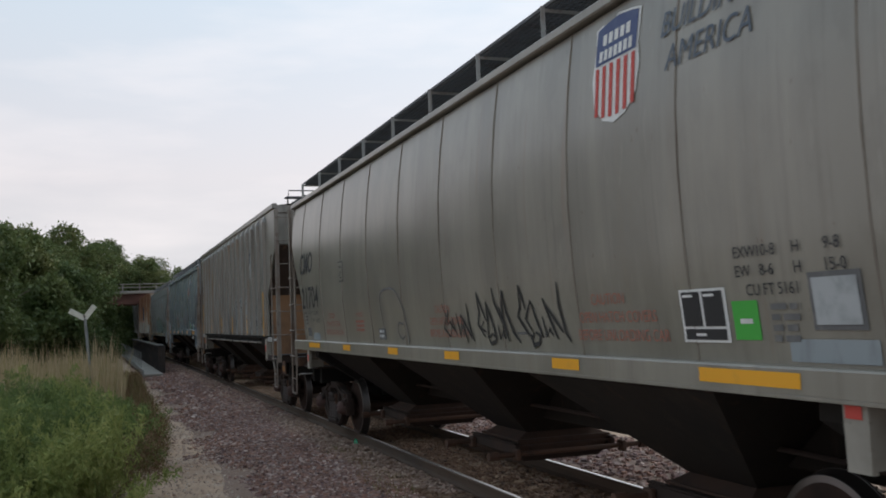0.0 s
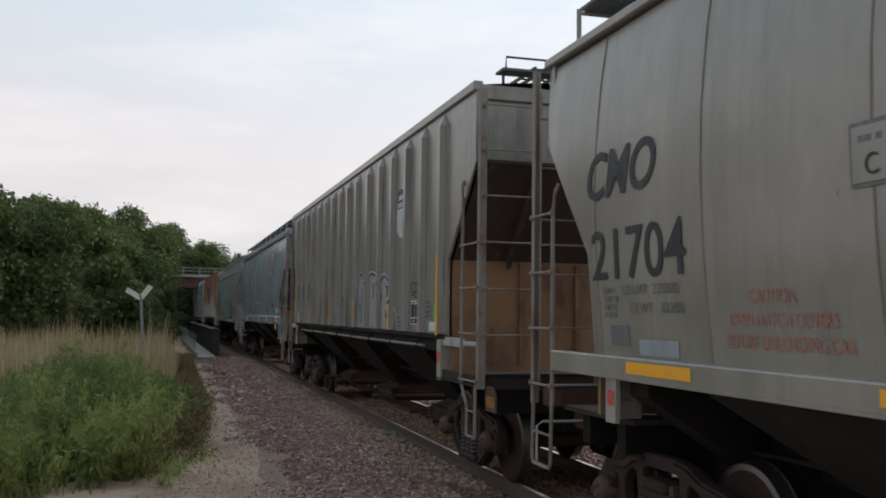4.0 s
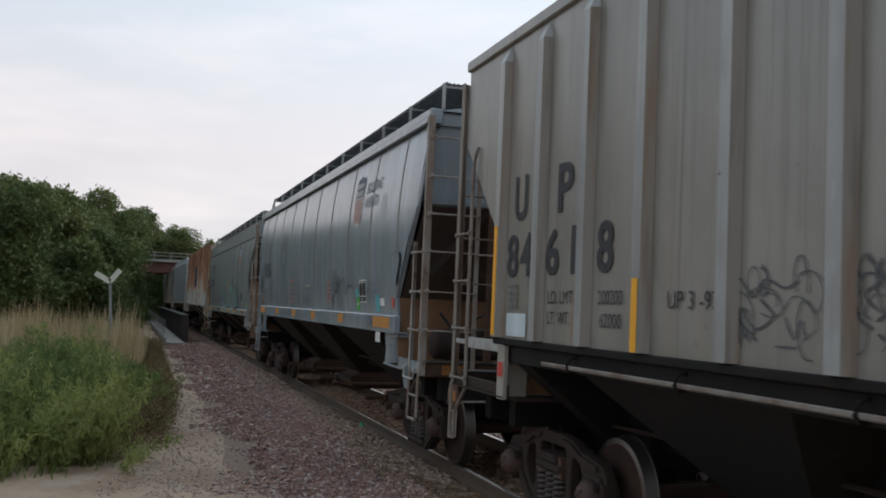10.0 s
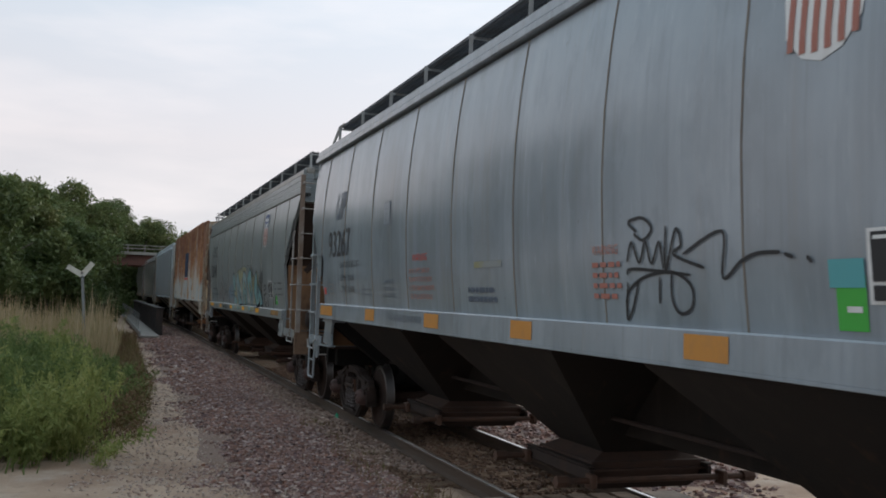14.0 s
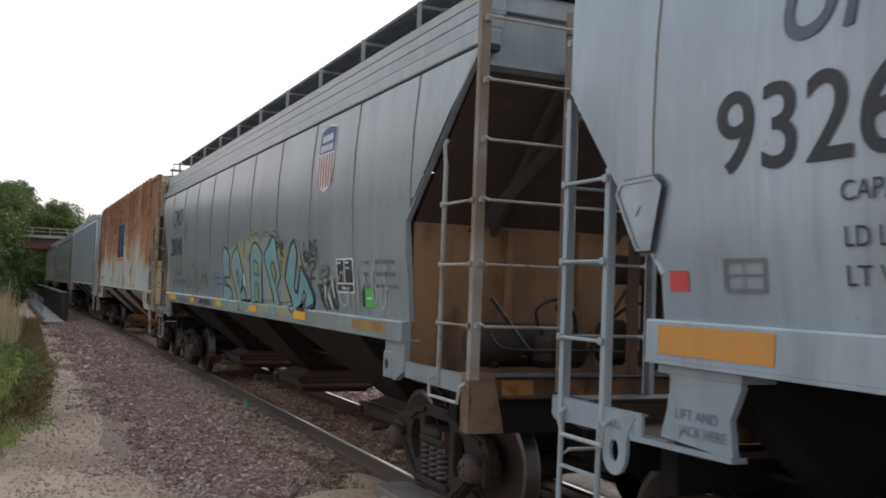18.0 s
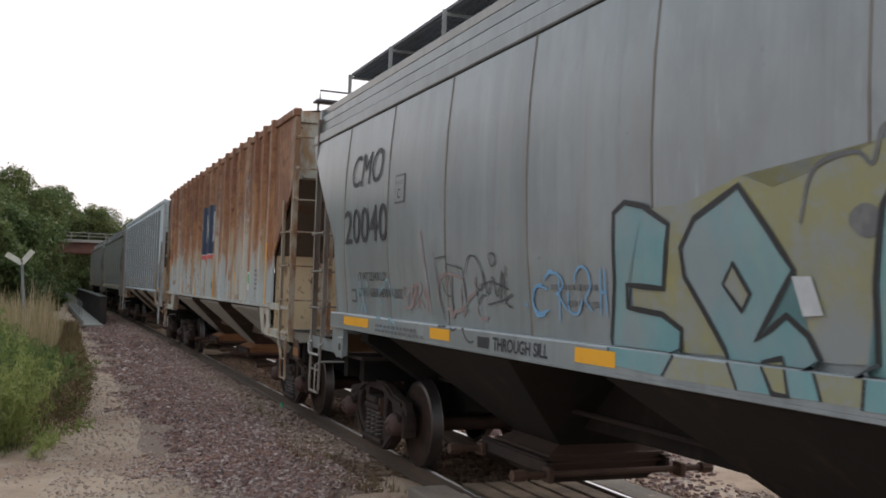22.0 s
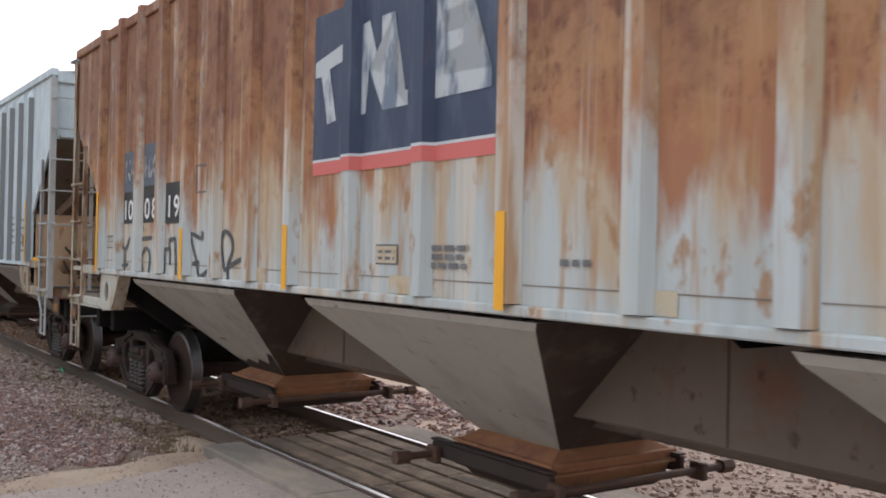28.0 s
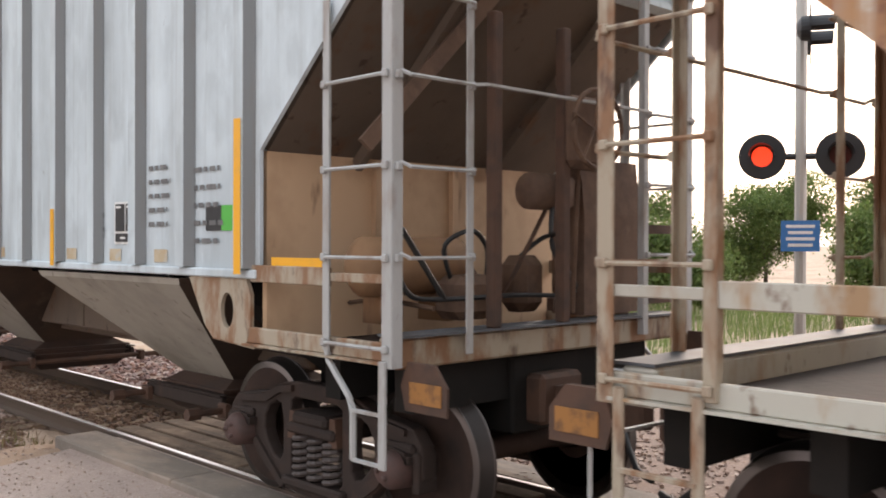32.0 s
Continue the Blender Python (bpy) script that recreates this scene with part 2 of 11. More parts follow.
M_RUSTY = rusted("rusted_pale_paint", (0.43, 0.465, 0.455), 2.0, 3.0)
M_RUSTY_POST = rusted("rust_streaked_pale_post_paint", (0.46, 0.495, 0.485), 2.1, 3.5)
# flank turned from the sun: its shade is in the colour, with dirt streaks
M_FLANK = mat("shaded_dirty_post_flank", (0.27, 0.245, 0.215), 0.85, layers=[((0.25, 0.165, 0.105), 0.8, (5, 5, 0.5), 0.52, 0.68), ((0.12, 0.10, 0.085), 0.8, (7, 7, 0.6), 0.5, 0.7)])
M_FLANK_GREY = mat("shaded_dirty_blue_grey_post_flank", (0.20, 0.21, 0.212), 0.85, layers=[((0.20, 0.185, 0.17), 0.8, (5, 5, 0.5), 0.5, 0.68)])
M_END_SAND = mat("sandy_brown_end_sheet", (0.56, 0.375, 0.235), 0.8, layers=[((0.27, 0.16, 0.09), 0.8, (1.0, 1.0, 0.8), 0.45, 0.7), ((0.12, 0.06, 0.035), 0.8, (4, 4, 1.2), 0.60, 0.72)], bump=(5, 0.1))
M_END_PALE = mat("pale_cream_end_paint", (0.45, 0.43, 0.37), 0.75, layers=[((0.33, 0.19, 0.09), 0.9, (4, 4, 1.5), 0.50, 0.64), ((0.14, 0.07, 0.04), 0.8, (9, 9, 5), 0.60, 0.70), ((0.36, 0.33, 0.28), 0.6, (1.5, 1.5, 1), 0.45, 0.7)])
M_RUST_ORANGE = mat("rusty_orange_panel", (0.30, 0.13, 0.035), 0.8, layers=[((0.10, 0.05, 0.025), 0.8, (12, 12, 12), 0.48, 0.66)])
M_BLUE_PALE = mat("thin_pale_blue_spray_paint", (0.25, 0.41, 0.48), 0.65, layers=[((0.28, 0.33, 0.345), 0.8, (9, 9, 9), 0.48, 0.66)])
M_SHIELD = mat("faded_blue_emblem_paint", (0.06, 0.085, 0.20), 0.6, layers=[((0.14, 0.17, 0.26), 0.6, (6, 6, 3), 0.5, 0.75)])
M_END_BROWN = mat("dusty_brown_end_sheet", (0.23, 0.14, 0.085), 0.8, layers=[((0.12, 0.07, 0.045), 0.8, (1.0, 1.0, 0.8), 0.42, 0.66)], bump=(5, 0.1))
M_END_ORANGE = mat("orange_brown_end_sheet", (0.275, 0.15, 0.076), 0.8, layers=[((0.16, 0.09, 0.052), 0.85, (1.0, 1.0, 0.8), 0.43, 0.66), ((0.07, 0.04, 0.026), 0.8, (2.5, 2.5, 1.2), 0.54, 0.70)], bump=(5, 0.1))
M_END_BEIGE = mat("rust_spotted_beige_end_sheet", (0.64, 0.50, 0.32), 0.8, layers=[((0.50, 0.35, 0.20), 0.7, (1.0, 1.0, 0.8), 0.45, 0.7), ((0.30, 0.14, 0.06), 0.85, (2.2, 2.2, 0.5), 0.60, 0.70), ((0.09, 0.035, 0.02), 0.9, (9, 9, 5), 0.60, 0.68), ((0.11, 0.045, 0.025), 0.8, (3, 3, 0.8), 0.60, 0.70)], bump=(5, 0.1))
M_STAIN = mat("rust_eaten_cream_sheet", (0.47, 0.41, 0.31), 0.9, layers=[((0.33, 0.20, 0.10), 0.9, (3, 3, 1.4), 0.46, 0.60), ((0.12, 0.055, 0.03), 0.95, (2.2, 2.2, 2.6), 0.53, 0.60)], bump=(8, 0.2))
M_GATE_ORANGE = mat("orange_rusted_gate_steel", (0.27, 0.115, 0.05), 0.85, layers=[((0.15, 0.06, 0.035), 0.8, (3, 3, 3), 0.45, 0.7), ((0.34, 0.20, 0.11), 0.6, (8, 8, 8), 0.55, 0.7)], bump=(12, 0.2))
M_TAG_GREY = mat("worn_dark_grey_spray_paint", (0.07, 0.07, 0.075), 0.65, layers=[((0.22, 0.22, 0.215), 0.7, (6, 6, 4), 0.52, 0.72)])
# dusty slope sheets; also the pale cars' center sill, dark for its shade
M_SLOPE_DUSTY = mat("dusty_slope_and_shaded_sill_steel", (0.135, 0.10, 0.076), 0.8, layers=[
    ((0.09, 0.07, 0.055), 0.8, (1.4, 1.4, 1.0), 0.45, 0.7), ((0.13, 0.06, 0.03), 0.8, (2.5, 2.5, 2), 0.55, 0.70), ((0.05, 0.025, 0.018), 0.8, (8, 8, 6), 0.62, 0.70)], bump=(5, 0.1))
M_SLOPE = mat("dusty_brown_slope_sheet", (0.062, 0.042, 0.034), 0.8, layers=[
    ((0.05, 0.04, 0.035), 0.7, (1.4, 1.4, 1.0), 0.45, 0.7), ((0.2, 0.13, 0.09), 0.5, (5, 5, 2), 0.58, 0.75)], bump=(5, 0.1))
# both near-black bases hold the shade under the cars; grime lies over it
M_HOPPER = mat("shaded_grimy_hopper_steel", (0.020, 0.0155, 0.0125), 0.85, layers=[
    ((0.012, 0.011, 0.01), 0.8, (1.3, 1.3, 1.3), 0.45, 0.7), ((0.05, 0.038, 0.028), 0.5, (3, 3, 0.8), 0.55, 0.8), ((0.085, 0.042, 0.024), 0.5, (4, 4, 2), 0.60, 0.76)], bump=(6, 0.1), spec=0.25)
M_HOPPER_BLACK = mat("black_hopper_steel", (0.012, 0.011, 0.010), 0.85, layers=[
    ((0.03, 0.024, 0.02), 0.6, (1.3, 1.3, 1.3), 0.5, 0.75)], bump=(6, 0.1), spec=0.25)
M_HOPPER_LIGHT = mat("dusty_grey_hopper_steel", (0.34, 0.315, 0.27), 0.75, layers=[
    ((0.165, 0.15, 0.125), 0.7, (1.3, 1.3, 1.3), 0.45, 0.7), ((0.10, 0.075, 0.055), 0.7, (2.5, 9, 9), 0.62, 0.70), ((0.07, 0.05, 0.04), 0.8, (6, 1.4, 7), 0.66, 0.72), ((0.27, 0.26, 0.235), 0.5, (4, 4, 1.5), 0.56, 0.75)], bump=(6, 0.1))
# rusty brown, darkened for the shade on the hoppers' end slopes
M_HOPPER_SLOPE = mat("shaded_rusty_hopper_slope", (0.065, 0.04, 0.027), 0.85, layers=[((0.035, 0.024, 0.018), 0.8, (1.5, 1.5, 1.5), 0.42, 0.66), ((0.13, 0.10, 0.075), 0.7, (3, 3, 2), 0.57, 0.72)], bump=(8, 0.15))
M_GATE = mat("rusty_gate_steel", (0.055, 0.028, 0.018), 0.85, layers=[((0.03, 0.02, 0.016), 0.8, (3, 3, 3), 0.45, 0.7)], bump=(12, 0.2))
M_TRUCK = mat("grimy_cast_steel", (0.035, 0.024, 0.020), 0.8, layers=[((0.085, 0.045, 0.031), 0.7, (4, 4, 4), 0.5, 0.75), ((0.018, 0.015, 0.014), 0.7, (2, 2, 2), 0.5, 0.7)], bump=(14, 0.25), spec=0.3)
M_BEARING = mat("rusty_red_bearing_cap", (0.085, 0.045, 0.038), 0.7, layers=[((0.05, 0.035, 0.03), 0.7, (12, 12, 12), 0.45, 0.7)])
M_WHEEL = mat("brown_wheel_steel", (0.045, 0.025, 0.0185), 0.8, 0.0, layers=[((0.016, 0.012, 0.0105), 0.8, (4, 4, 4), 0.4, 0.7)], bump=(10, 0.1), spec=0.25)
M_GEAR_BROWN = mat("dusty_brown_brake_steel", (0.14, 0.082, 0.054), 0.85, layers=[((0.07, 0.04, 0.028), 0.8, (4, 4, 4), 0.46, 0.68), ((0.24, 0.15, 0.10), 0.6, (6, 6, 3), 0.56, 0.7)], bump=(10, 0.2))
M_OIL = mat("black_oil_stain", (0.022, 0.019, 0.017), 0.6, layers=[((0.12, 0.105, 0.09), 0.8, (7, 7, 4), 0.55, 0.68)])
# tread darkened for the ground it mirrors, edge rings brighter as sky glints
M_TREAD = mat("polished_wheel_tread", (0.045, 0.038, 0.035), 0.38, 0.6)
M_RIM = mat("worn_steel_rim_glint", (0.12, 0.105, 0.10), 0.32, 0.9)
M_SPRING = mat("dark_spring_steel", (0.07, 0.055, 0.05), 0.7)
M_BLACK = mat("black_paint", (0.025, 0.026, 0.03), 0.6, layers=[((0.10, 0.10, 0.10), 0.6, (9, 9, 3), 0.55, 0.8)])
M_FADED = mat("faded_black_paint", (0.13, 0.13, 0.13), 0.7, layers=[((0.26, 0.25, 0.24), 0.8, (8, 8, 5), 0.5, 0.75)])
M_WHITE = mat("white_paint", (0.74, 0.74, 0.72), 0.55, layers=[((0.42, 0.40, 0.37), 0.6, (6, 6, 4), 0.5, 0.8)])
M_YELLOW = mat("yellow_reflective_strip", (0.84, 0.39, 0.02), 0.45, layers=[((0.45, 0.25, 0.06), 0.5, (6, 6, 6), 0.55, 0.8)])
M_STRIP_DIRTY = mat("grimy_amber_reflective_strip", (0.36, 0.19, 0.045), 0.6, layers=[((0.17, 0.10, 0.05), 0.85, (3, 3, 3), 0.44, 0.64), ((0.50, 0.27, 0.05), 0.5, (6, 6, 6), 0.56, 0.7)])
M_ORANGE = mat("orange_reflective_strip", (0.55, 0.24, 0.045), 0.5, layers=[((0.34, 0.18, 0.08), 0.6, (7, 7, 7), 0.5, 0.8)])
M_NAVY = mat("faded_navy_paint", (0.028, 0.045, 0.085), 0.6, layers=[((0.11, 0.14, 0.19), 0.7, (5, 5, 1.2), 0.48, 0.75), (RUST, 0.5, (6, 6, 1), 0.68, 0.8)])
M_SLATE = mat("slate_blue_paint", (0.10, 0.125, 0.16), 0.7, layers=[((0.06, 0.065, 0.075), 0.6, (6, 6, 3), 0.5, 0.75)])
M_RED = mat("red_paint", (0.52, 0.06, 0.045), 0.6, layers=[((0.45, 0.22, 0.18), 0.5, (6, 6, 3), 0.55, 0.8)])
M_FADED_RED = mat("faded_red_lettering", (0.40, 0.16, 0.12), 0.7)
M_PINK = mat("salmon_red_stripe", (0.60, 0.14, 0.12), 0.6)
M_GREEN = mat("green_sticker", (0.06, 0.42, 0.06), 0.5)
M_TEAL = mat("teal_sticker", (0.10, 0.38, 0.40), 0.5)
M_TURQ = mat("turquoise_spray_paint", (0.14, 0.30, 0.315), 0.55, layers=[((0.19, 0.36, 0.36), 0.7, (3, 3, 3), 0.45, 0.7), ((0.24, 0.285, 0.295), 0.9, (1.5, 1.5, 0.8), 0.44, 0.62), ((0.25, 0.36, 0.28), 0.5, (2, 2, 1), 0.55, 0.8)])
M_OLIVE = mat("olive_yellow_spray_paint", (0.275, 0.262, 0.135), 0.7, layers=[((0.25, 0.27, 0.27), 0.95, (1.6, 1.6, 1.6), 0.43, 0.62), ((0.34, 0.31, 0.12), 0.6, (3.5, 3.5, 3.5), 0.52, 0.70), ((0.26, 0.275, 0.265), 0.7, (12, 12, 12), 0.50, 0.66)])
M_INK = mat("black_spray_paint", (0.022, 0.022, 0.024), 0.55)
M_GREY_SPRAY = mat("grey_spray_paint", (0.285, 0.288, 0.288), 0.6, layers=[((0.325, 0.312, 0.28), 0.8, (3, 3, 1.6), 0.46, 0.68), ((0.20, 0.20, 0.20), 0.5, (9, 9, 5), 0.54, 0.7)])
M_WHITE_WORN = mat("worn_off_white_lettering", (0.40, 0.40, 0.38), 0.7, layers=[((0.12, 0.13, 0.15), 0.95, (9, 9, 9), 0.44, 0.56)])
M_EMBLEM_WORN = mat("worn_white_emblem_paint", (0.46, 0.49, 0.50), 0.7, layers=[((0.12, 0.16, 0.22), 0.9, (5, 5, 1.6), 0.48, 0.58), ((0.30, 0.20, 0.14), 0.6, (6, 6, 2), 0.60, 0.70)])
M_WHITE_FAINT = mat("faint_white_spray_paint", (0.43, 0.45, 0.455), 0.6, layers=[((0.31, 0.33, 0.335), 0.9, (8, 8, 6), 0.45, 0.64)])
M_WHITE_SPRAY = mat("thin_white_spray_paint", (0.55, 0.57, 0.57), 0.6, layers=[((0.40, 0.42, 0.43), 0.8, (6, 6, 6), 0.45, 0.7)])
M_BLUE_SPRAY = mat("light_blue_spray_paint", (0.16, 0.35, 0.55), 0.6)
M_BROWN_SPRAY = mat("brown_red_spray_paint", (0.285, 0.195, 0.18), 0.7, layers=[((0.31, 0.325, 0.33), 0.75, (7, 7, 5), 0.46, 0.66)])
M_BROWN_TOUCH = mat("pale_tan_primer_patch", (0.50, 0.42, 0.30), 0.8, layers=[((0.42, 0.29, 0.16), 0.7, (4, 4, 4), 0.46, 0.66), ((0.44, 0.46, 0.44), 0.8, (7, 7, 7), 0.52, 0.64)])
M_SEAM = mat("rust_stained_weld_seam", (0.23, 0.20, 0.165), 0.8, layers=[((0.12, 0.085, 0.065), 0.8, (4, 4, 1.0), 0.45, 0.7)])
M_STEEL = mat("galvanised_bar", (0.23, 0.205, 0.18), 0.6, 0.2, layers=[((0.13, 0.075, 0.05), 0.8, (5, 5, 1.5), 0.46, 0.68), (DARKRUST, 0.8, (9, 9, 4), 0.60, 0.72)])
M_BAR_PALE = mat("pale_grey_bar", (0.38, 0.38, 0.37), 0.6, 0.1, layers=[((0.20, 0.14, 0.10), 0.7, (5, 5, 1.5), 0.52, 0.70), (DARKRUST, 0.8, (9, 9, 4), 0.62, 0.74)])
M_LADDER_BLUE = mat("pale_blue_grey_bar", (0.30, 0.34, 0.36), 0.55, 0.1, layers=[(GRIME, 0.5, (6, 6, 2), 0.5, 0.75)])
M_RUSTY_BAR = mat("rust_spotted_beige_bar", (0.36, 0.30, 0.225), 0.7, layers=[((0.22, 0.10, 0.045), 0.9, (5, 5, 1.6), 0.45, 0.58), ((0.09, 0.045, 0.03), 0.8, (7, 7, 3), 0.56, 0.68)])
M_BAR_DIRTY = mat("dirty_brown_grey_bar", (0.33, 0.31, 0.285), 0.65, 0.1, layers=[((0.18, 0.11, 0.07), 0.8, (1.2, 1.2, 0.9), 0.44, 0.62), (DARKRUST, 0.8, (8, 8, 4), 0.58, 0.70)])
M_END_RUST = mat("rusty_brown_end_steel", (0.085, 0.048, 0.03), 0.85, layers=[((0.22, 0.085, 0.03), 0.9, (2.2, 2.2, 2.2), 0.56, 0.66), ((0.04, 0.026, 0.02), 0.9, (5, 5, 3), 0.52, 0.68)], bump=(8, 0.2))
M_END_SKIRT = mat("rusty_tan_bracket_steel", (0.17, 0.105, 0.065), 0.85, layers=[((0.075, 0.04, 0.026), 0.8, (3, 3, 3), 0.48, 0.66), ((0.27, 0.16, 0.09), 0.6, (5, 5, 2), 0.55, 0.7)])
M_GRATING = mat("dark_walkway_grating", (0.095, 0.10, 0.11), 0.65, 0.2, layers=[((0.06, 0.05, 0.045), 0.7, (2, 2, 2), 0.48, 0.68)])
M_COUPLER = mat("rusty_coupler_steel", (0.085, 0.042, 0.026), 0.8, layers=[((0.03, 0.022, 0.018), 0.7, (5, 5, 5), 0.45, 0.7)], bump=(10, 0.2))
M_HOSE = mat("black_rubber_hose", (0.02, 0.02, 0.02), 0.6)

# ---------------------------------------------------------------- mesh helpers


def box(bm, x0, x1, y0, y1, z0, z1):
    v = [bm.verts.new(p) for p in ((x0, y0, z0), (x1, y0, z0), (x1, y1, z0), (x0, y1, z0), (x0, y0, z1), (x1, y0, z1), (x1, y1, z1), (x0, y1, z1))]
    for f in ((3, 2, 1, 0), (4, 5, 6, 7), (0, 1, 5, 4), (1, 2, 6, 5), (2, 3, 7, 6), (3, 0, 4, 7)):
        bm.faces.new([v[i] for i in f])
    return v


def soft_box(bm, x0, x1, y0, y1, z0, z1, r=0.01):
    before = set(bm.edges)
    box(bm, x0, x1, y0, y1, z0, z1)
    bmesh.ops.bevel(bm, geom=[e for e in bm.edges if e not in before], offset=r, segments=1, affect="EDGES", profile=0.5)


def tube(bm, pts, r, seg=6, closed=False):
    pts = [Vector(p) for p in pts]
    rings = []
    n = len(pts)
    for i, p in enumerate(pts):
        a = pts[i - 1] if (i > 0 or closed) else p
        b = pts[(i + 1) % n] if (i < n - 1 or closed) else p
        d = (b - a).normalized()
        u = d.cross(Vector((0, 0, 1)))
        if u.length < 0.2:
            u = d.cross(Vector((1, 0, 0)))
        u.normalize()
        w = d.cross(u)
        rings.append([bm.verts.new(p + r * (math.cos(2 * math.pi * k / seg) * u + math.sin(2 * math.pi * k / seg) * w)) for k in range(seg)])
    for i in range(n if closed else n - 1):
        a, b = rings[i], rings[(i + 1) % n]
        for k in range(seg):
            bm.faces.new((a[k], a[(k + 1) % seg], b[(k + 1) % seg], b[k]))
    if not closed:
        bm.faces.new(rings[0][::-1])
        bm.faces.new(rings[-1])


def bar(bm, a, b, w, h):
    """a straight bar of section w by h from a to b"""
    a, b = Vector(a), Vector(b)
    d = (b - a).normalized()
    u = d.cross(Vector((0, 0, 1)))
    if u.length < 0.1:
        u = Vector((1, 0, 0))
    u.normalize()
    q = d.cross(u)
    v = [bm.verts.new(p + su * u * w / 2 + sq * q * h / 2) for p in (a, b) for su, sq in ((-1, -1), (1, -1), (1, 1), (-1, 1))]
    for f in ((0, 1, 2, 3), (7, 6, 5, 4), (0, 4, 5, 1), (1, 5, 6, 2), (2, 6, 7, 3), (3, 7, 4, 0)):
        bm.faces.new([v[i] for i in f])


def prism(bm, poly, x0, x1):
    """a polygon in (y, z) pushed from x0 to x1"""
    a = [bm.verts.new((x0, y, z)) for y, z in poly]
    b = [bm.verts.new((x1, y, z)) for y, z in poly]
    bm.faces.new(a[::-1])
    bm.faces.new(b)
    for i in range(len(poly)):
        j = (i + 1) % len(poly)
        bm.faces.new((a[i], a[j], b[j], b[i]))


def lathe_x(bm, prof, seg=28, cx=0.0, cy=0.0, cz=0.0):
    """(x, r) profile turned about a line along x"""
    rings = [[bm.verts.new((cx + x, cy + r * math.cos(2 * math.pi * k / seg), cz + r * math.sin(2 * math.pi * k / seg))) for k in range(seg)] for x, r in prof]
    for a, b in zip(rings, rings[1:]):
        for k in range(seg):
            bm.faces.new((a[k], a[(k + 1) % seg], b[(k + 1) % seg], b[k]))
    bm.faces.new(rings[0][::-1])
    bm.faces.new(rings[-1])


CACHE = {}


def mesh_of(key, material, build, smooth=False):
    k = (key, material.name)
    if k not in CACHE:
        bm = bmesh.new()
        build(bm)
        bmesh.ops.recalc_face_normals(bm, faces=bm.faces)
        me = bpy.data.meshes.new(str(key[0] if isinstance(key, tuple) else key))
        bm.to_mesh(me)
        bm.free()
        me.materials.append(material)
        if smooth:
            me.polygons.foreach_set("use_smooth", [True] * len(me.polygons))
        CACHE[k] = me
    return CACHE[k]


def put(name, key, material, build, parent, at=None, label="", smooth=False):
    """one part: a mesh, shared by alike parts"""
    ob = new(name, mesh_of(key, material, build, smooth))
    ob.parent = parent
    if at is not None:
        ob.matrix_basis = at
    if label:
        tagged(ob, label)
    return ob


def part(name, bm, material, parent=None, label="", smooth=False):
    bmesh.ops.recalc_face_normals(bm, faces=bm.faces)
    me = bpy.data.meshes.new(name)
    bm.to_mesh(me)
    bm.free()
    me.materials.append(material)
    if smooth:
        me.polygons.foreach_set("use_smooth", [True] * len(me.polygons))
    ob = new(name, me)
    if parent:
        ob.parent = parent
    return tagged(ob, label)


def raw(name, verts, faces, material, parent=None):
    me = bpy.data.meshes.new(name)
    me.from_pydata(verts, [], faces)
    me.materials.append(material)
    me.update()
    ob = new(name, me)
    if parent:
        ob.parent = parent
    return ob

# ---------------------------------------------------------------- lettering and sprayed marks
PENDING = []


def flatten_smooth(pts, closed, steps=6):
    """a curve through the points"""
    n, out = len(pts), []
    for i in range(n if closed else n - 1):
        p0, p1, p2, p3 = (pts[(i + k) % n] if closed else pts[min(max(i + k, 0), n - 1)] for k in (-1, 0, 1, 2))
        for s in range(steps):
            t = s / steps
            out.append(tuple(0.5 * (2 * b + (c - a) * t + (2 * a - 5 * b + 4 * c - d) * t * t + (3 * b - a - 3 * c + d) * t ** 3) for a, b, c, d in zip(p0, p1, p2, p3)))
    if not closed:
        out.append(pts[-1])
    return out


def on_side(surf, y, z, off):
    return (-(surf(y, z) + off), y, z)


def stroke(name, car, surf, pts, width, material, off=0.012, curved=True, closed=False, label=""):
    """a painted line on the near side, through (y, z) points"""
    p = flatten_smooth(pts, closed) if curved else list(pts) + ([pts[0]] if closed else [])
    if curved and closed:
        p.append(p[0])
    q = []
    for (a, b) in zip(p, p[1:]):
        L = math.hypot(b[0] - a[0], b[1] - a[1])
        k = max(1, int(L / 0.12))
        q += [(a[0] + (b[0] - a[0]) * i / k, a[1] + (b[1] - a[1]) * i / k) for i in range(k)]
    q.append(p[-1])
    verts, faces = [], []
    for i, (y, z) in enumerate(q):
        a, b = q[max(i - 1, 0)], q[min(i + 1, len(q) - 1)]
        dy, dz = b[0] - a[0], b[1] - a[1]
        L = math.hypot(dy, dz) or 1
        w = width / 2 * (0.55 if (i in (0, len(q) - 1) and not closed) else 1)
        ny, nz = -dz / L * w, dy / L * w
        verts += [on_side(surf, y + ny, z + nz, off), on_side(surf, y - ny, z - nz, off)]
        if i:
            faces.append((2 * i - 2, 2 * i, 2 * i + 1, 2 * i - 1))
    ob = raw(name, verts, faces, material, car)
    return tagged(ob, label)


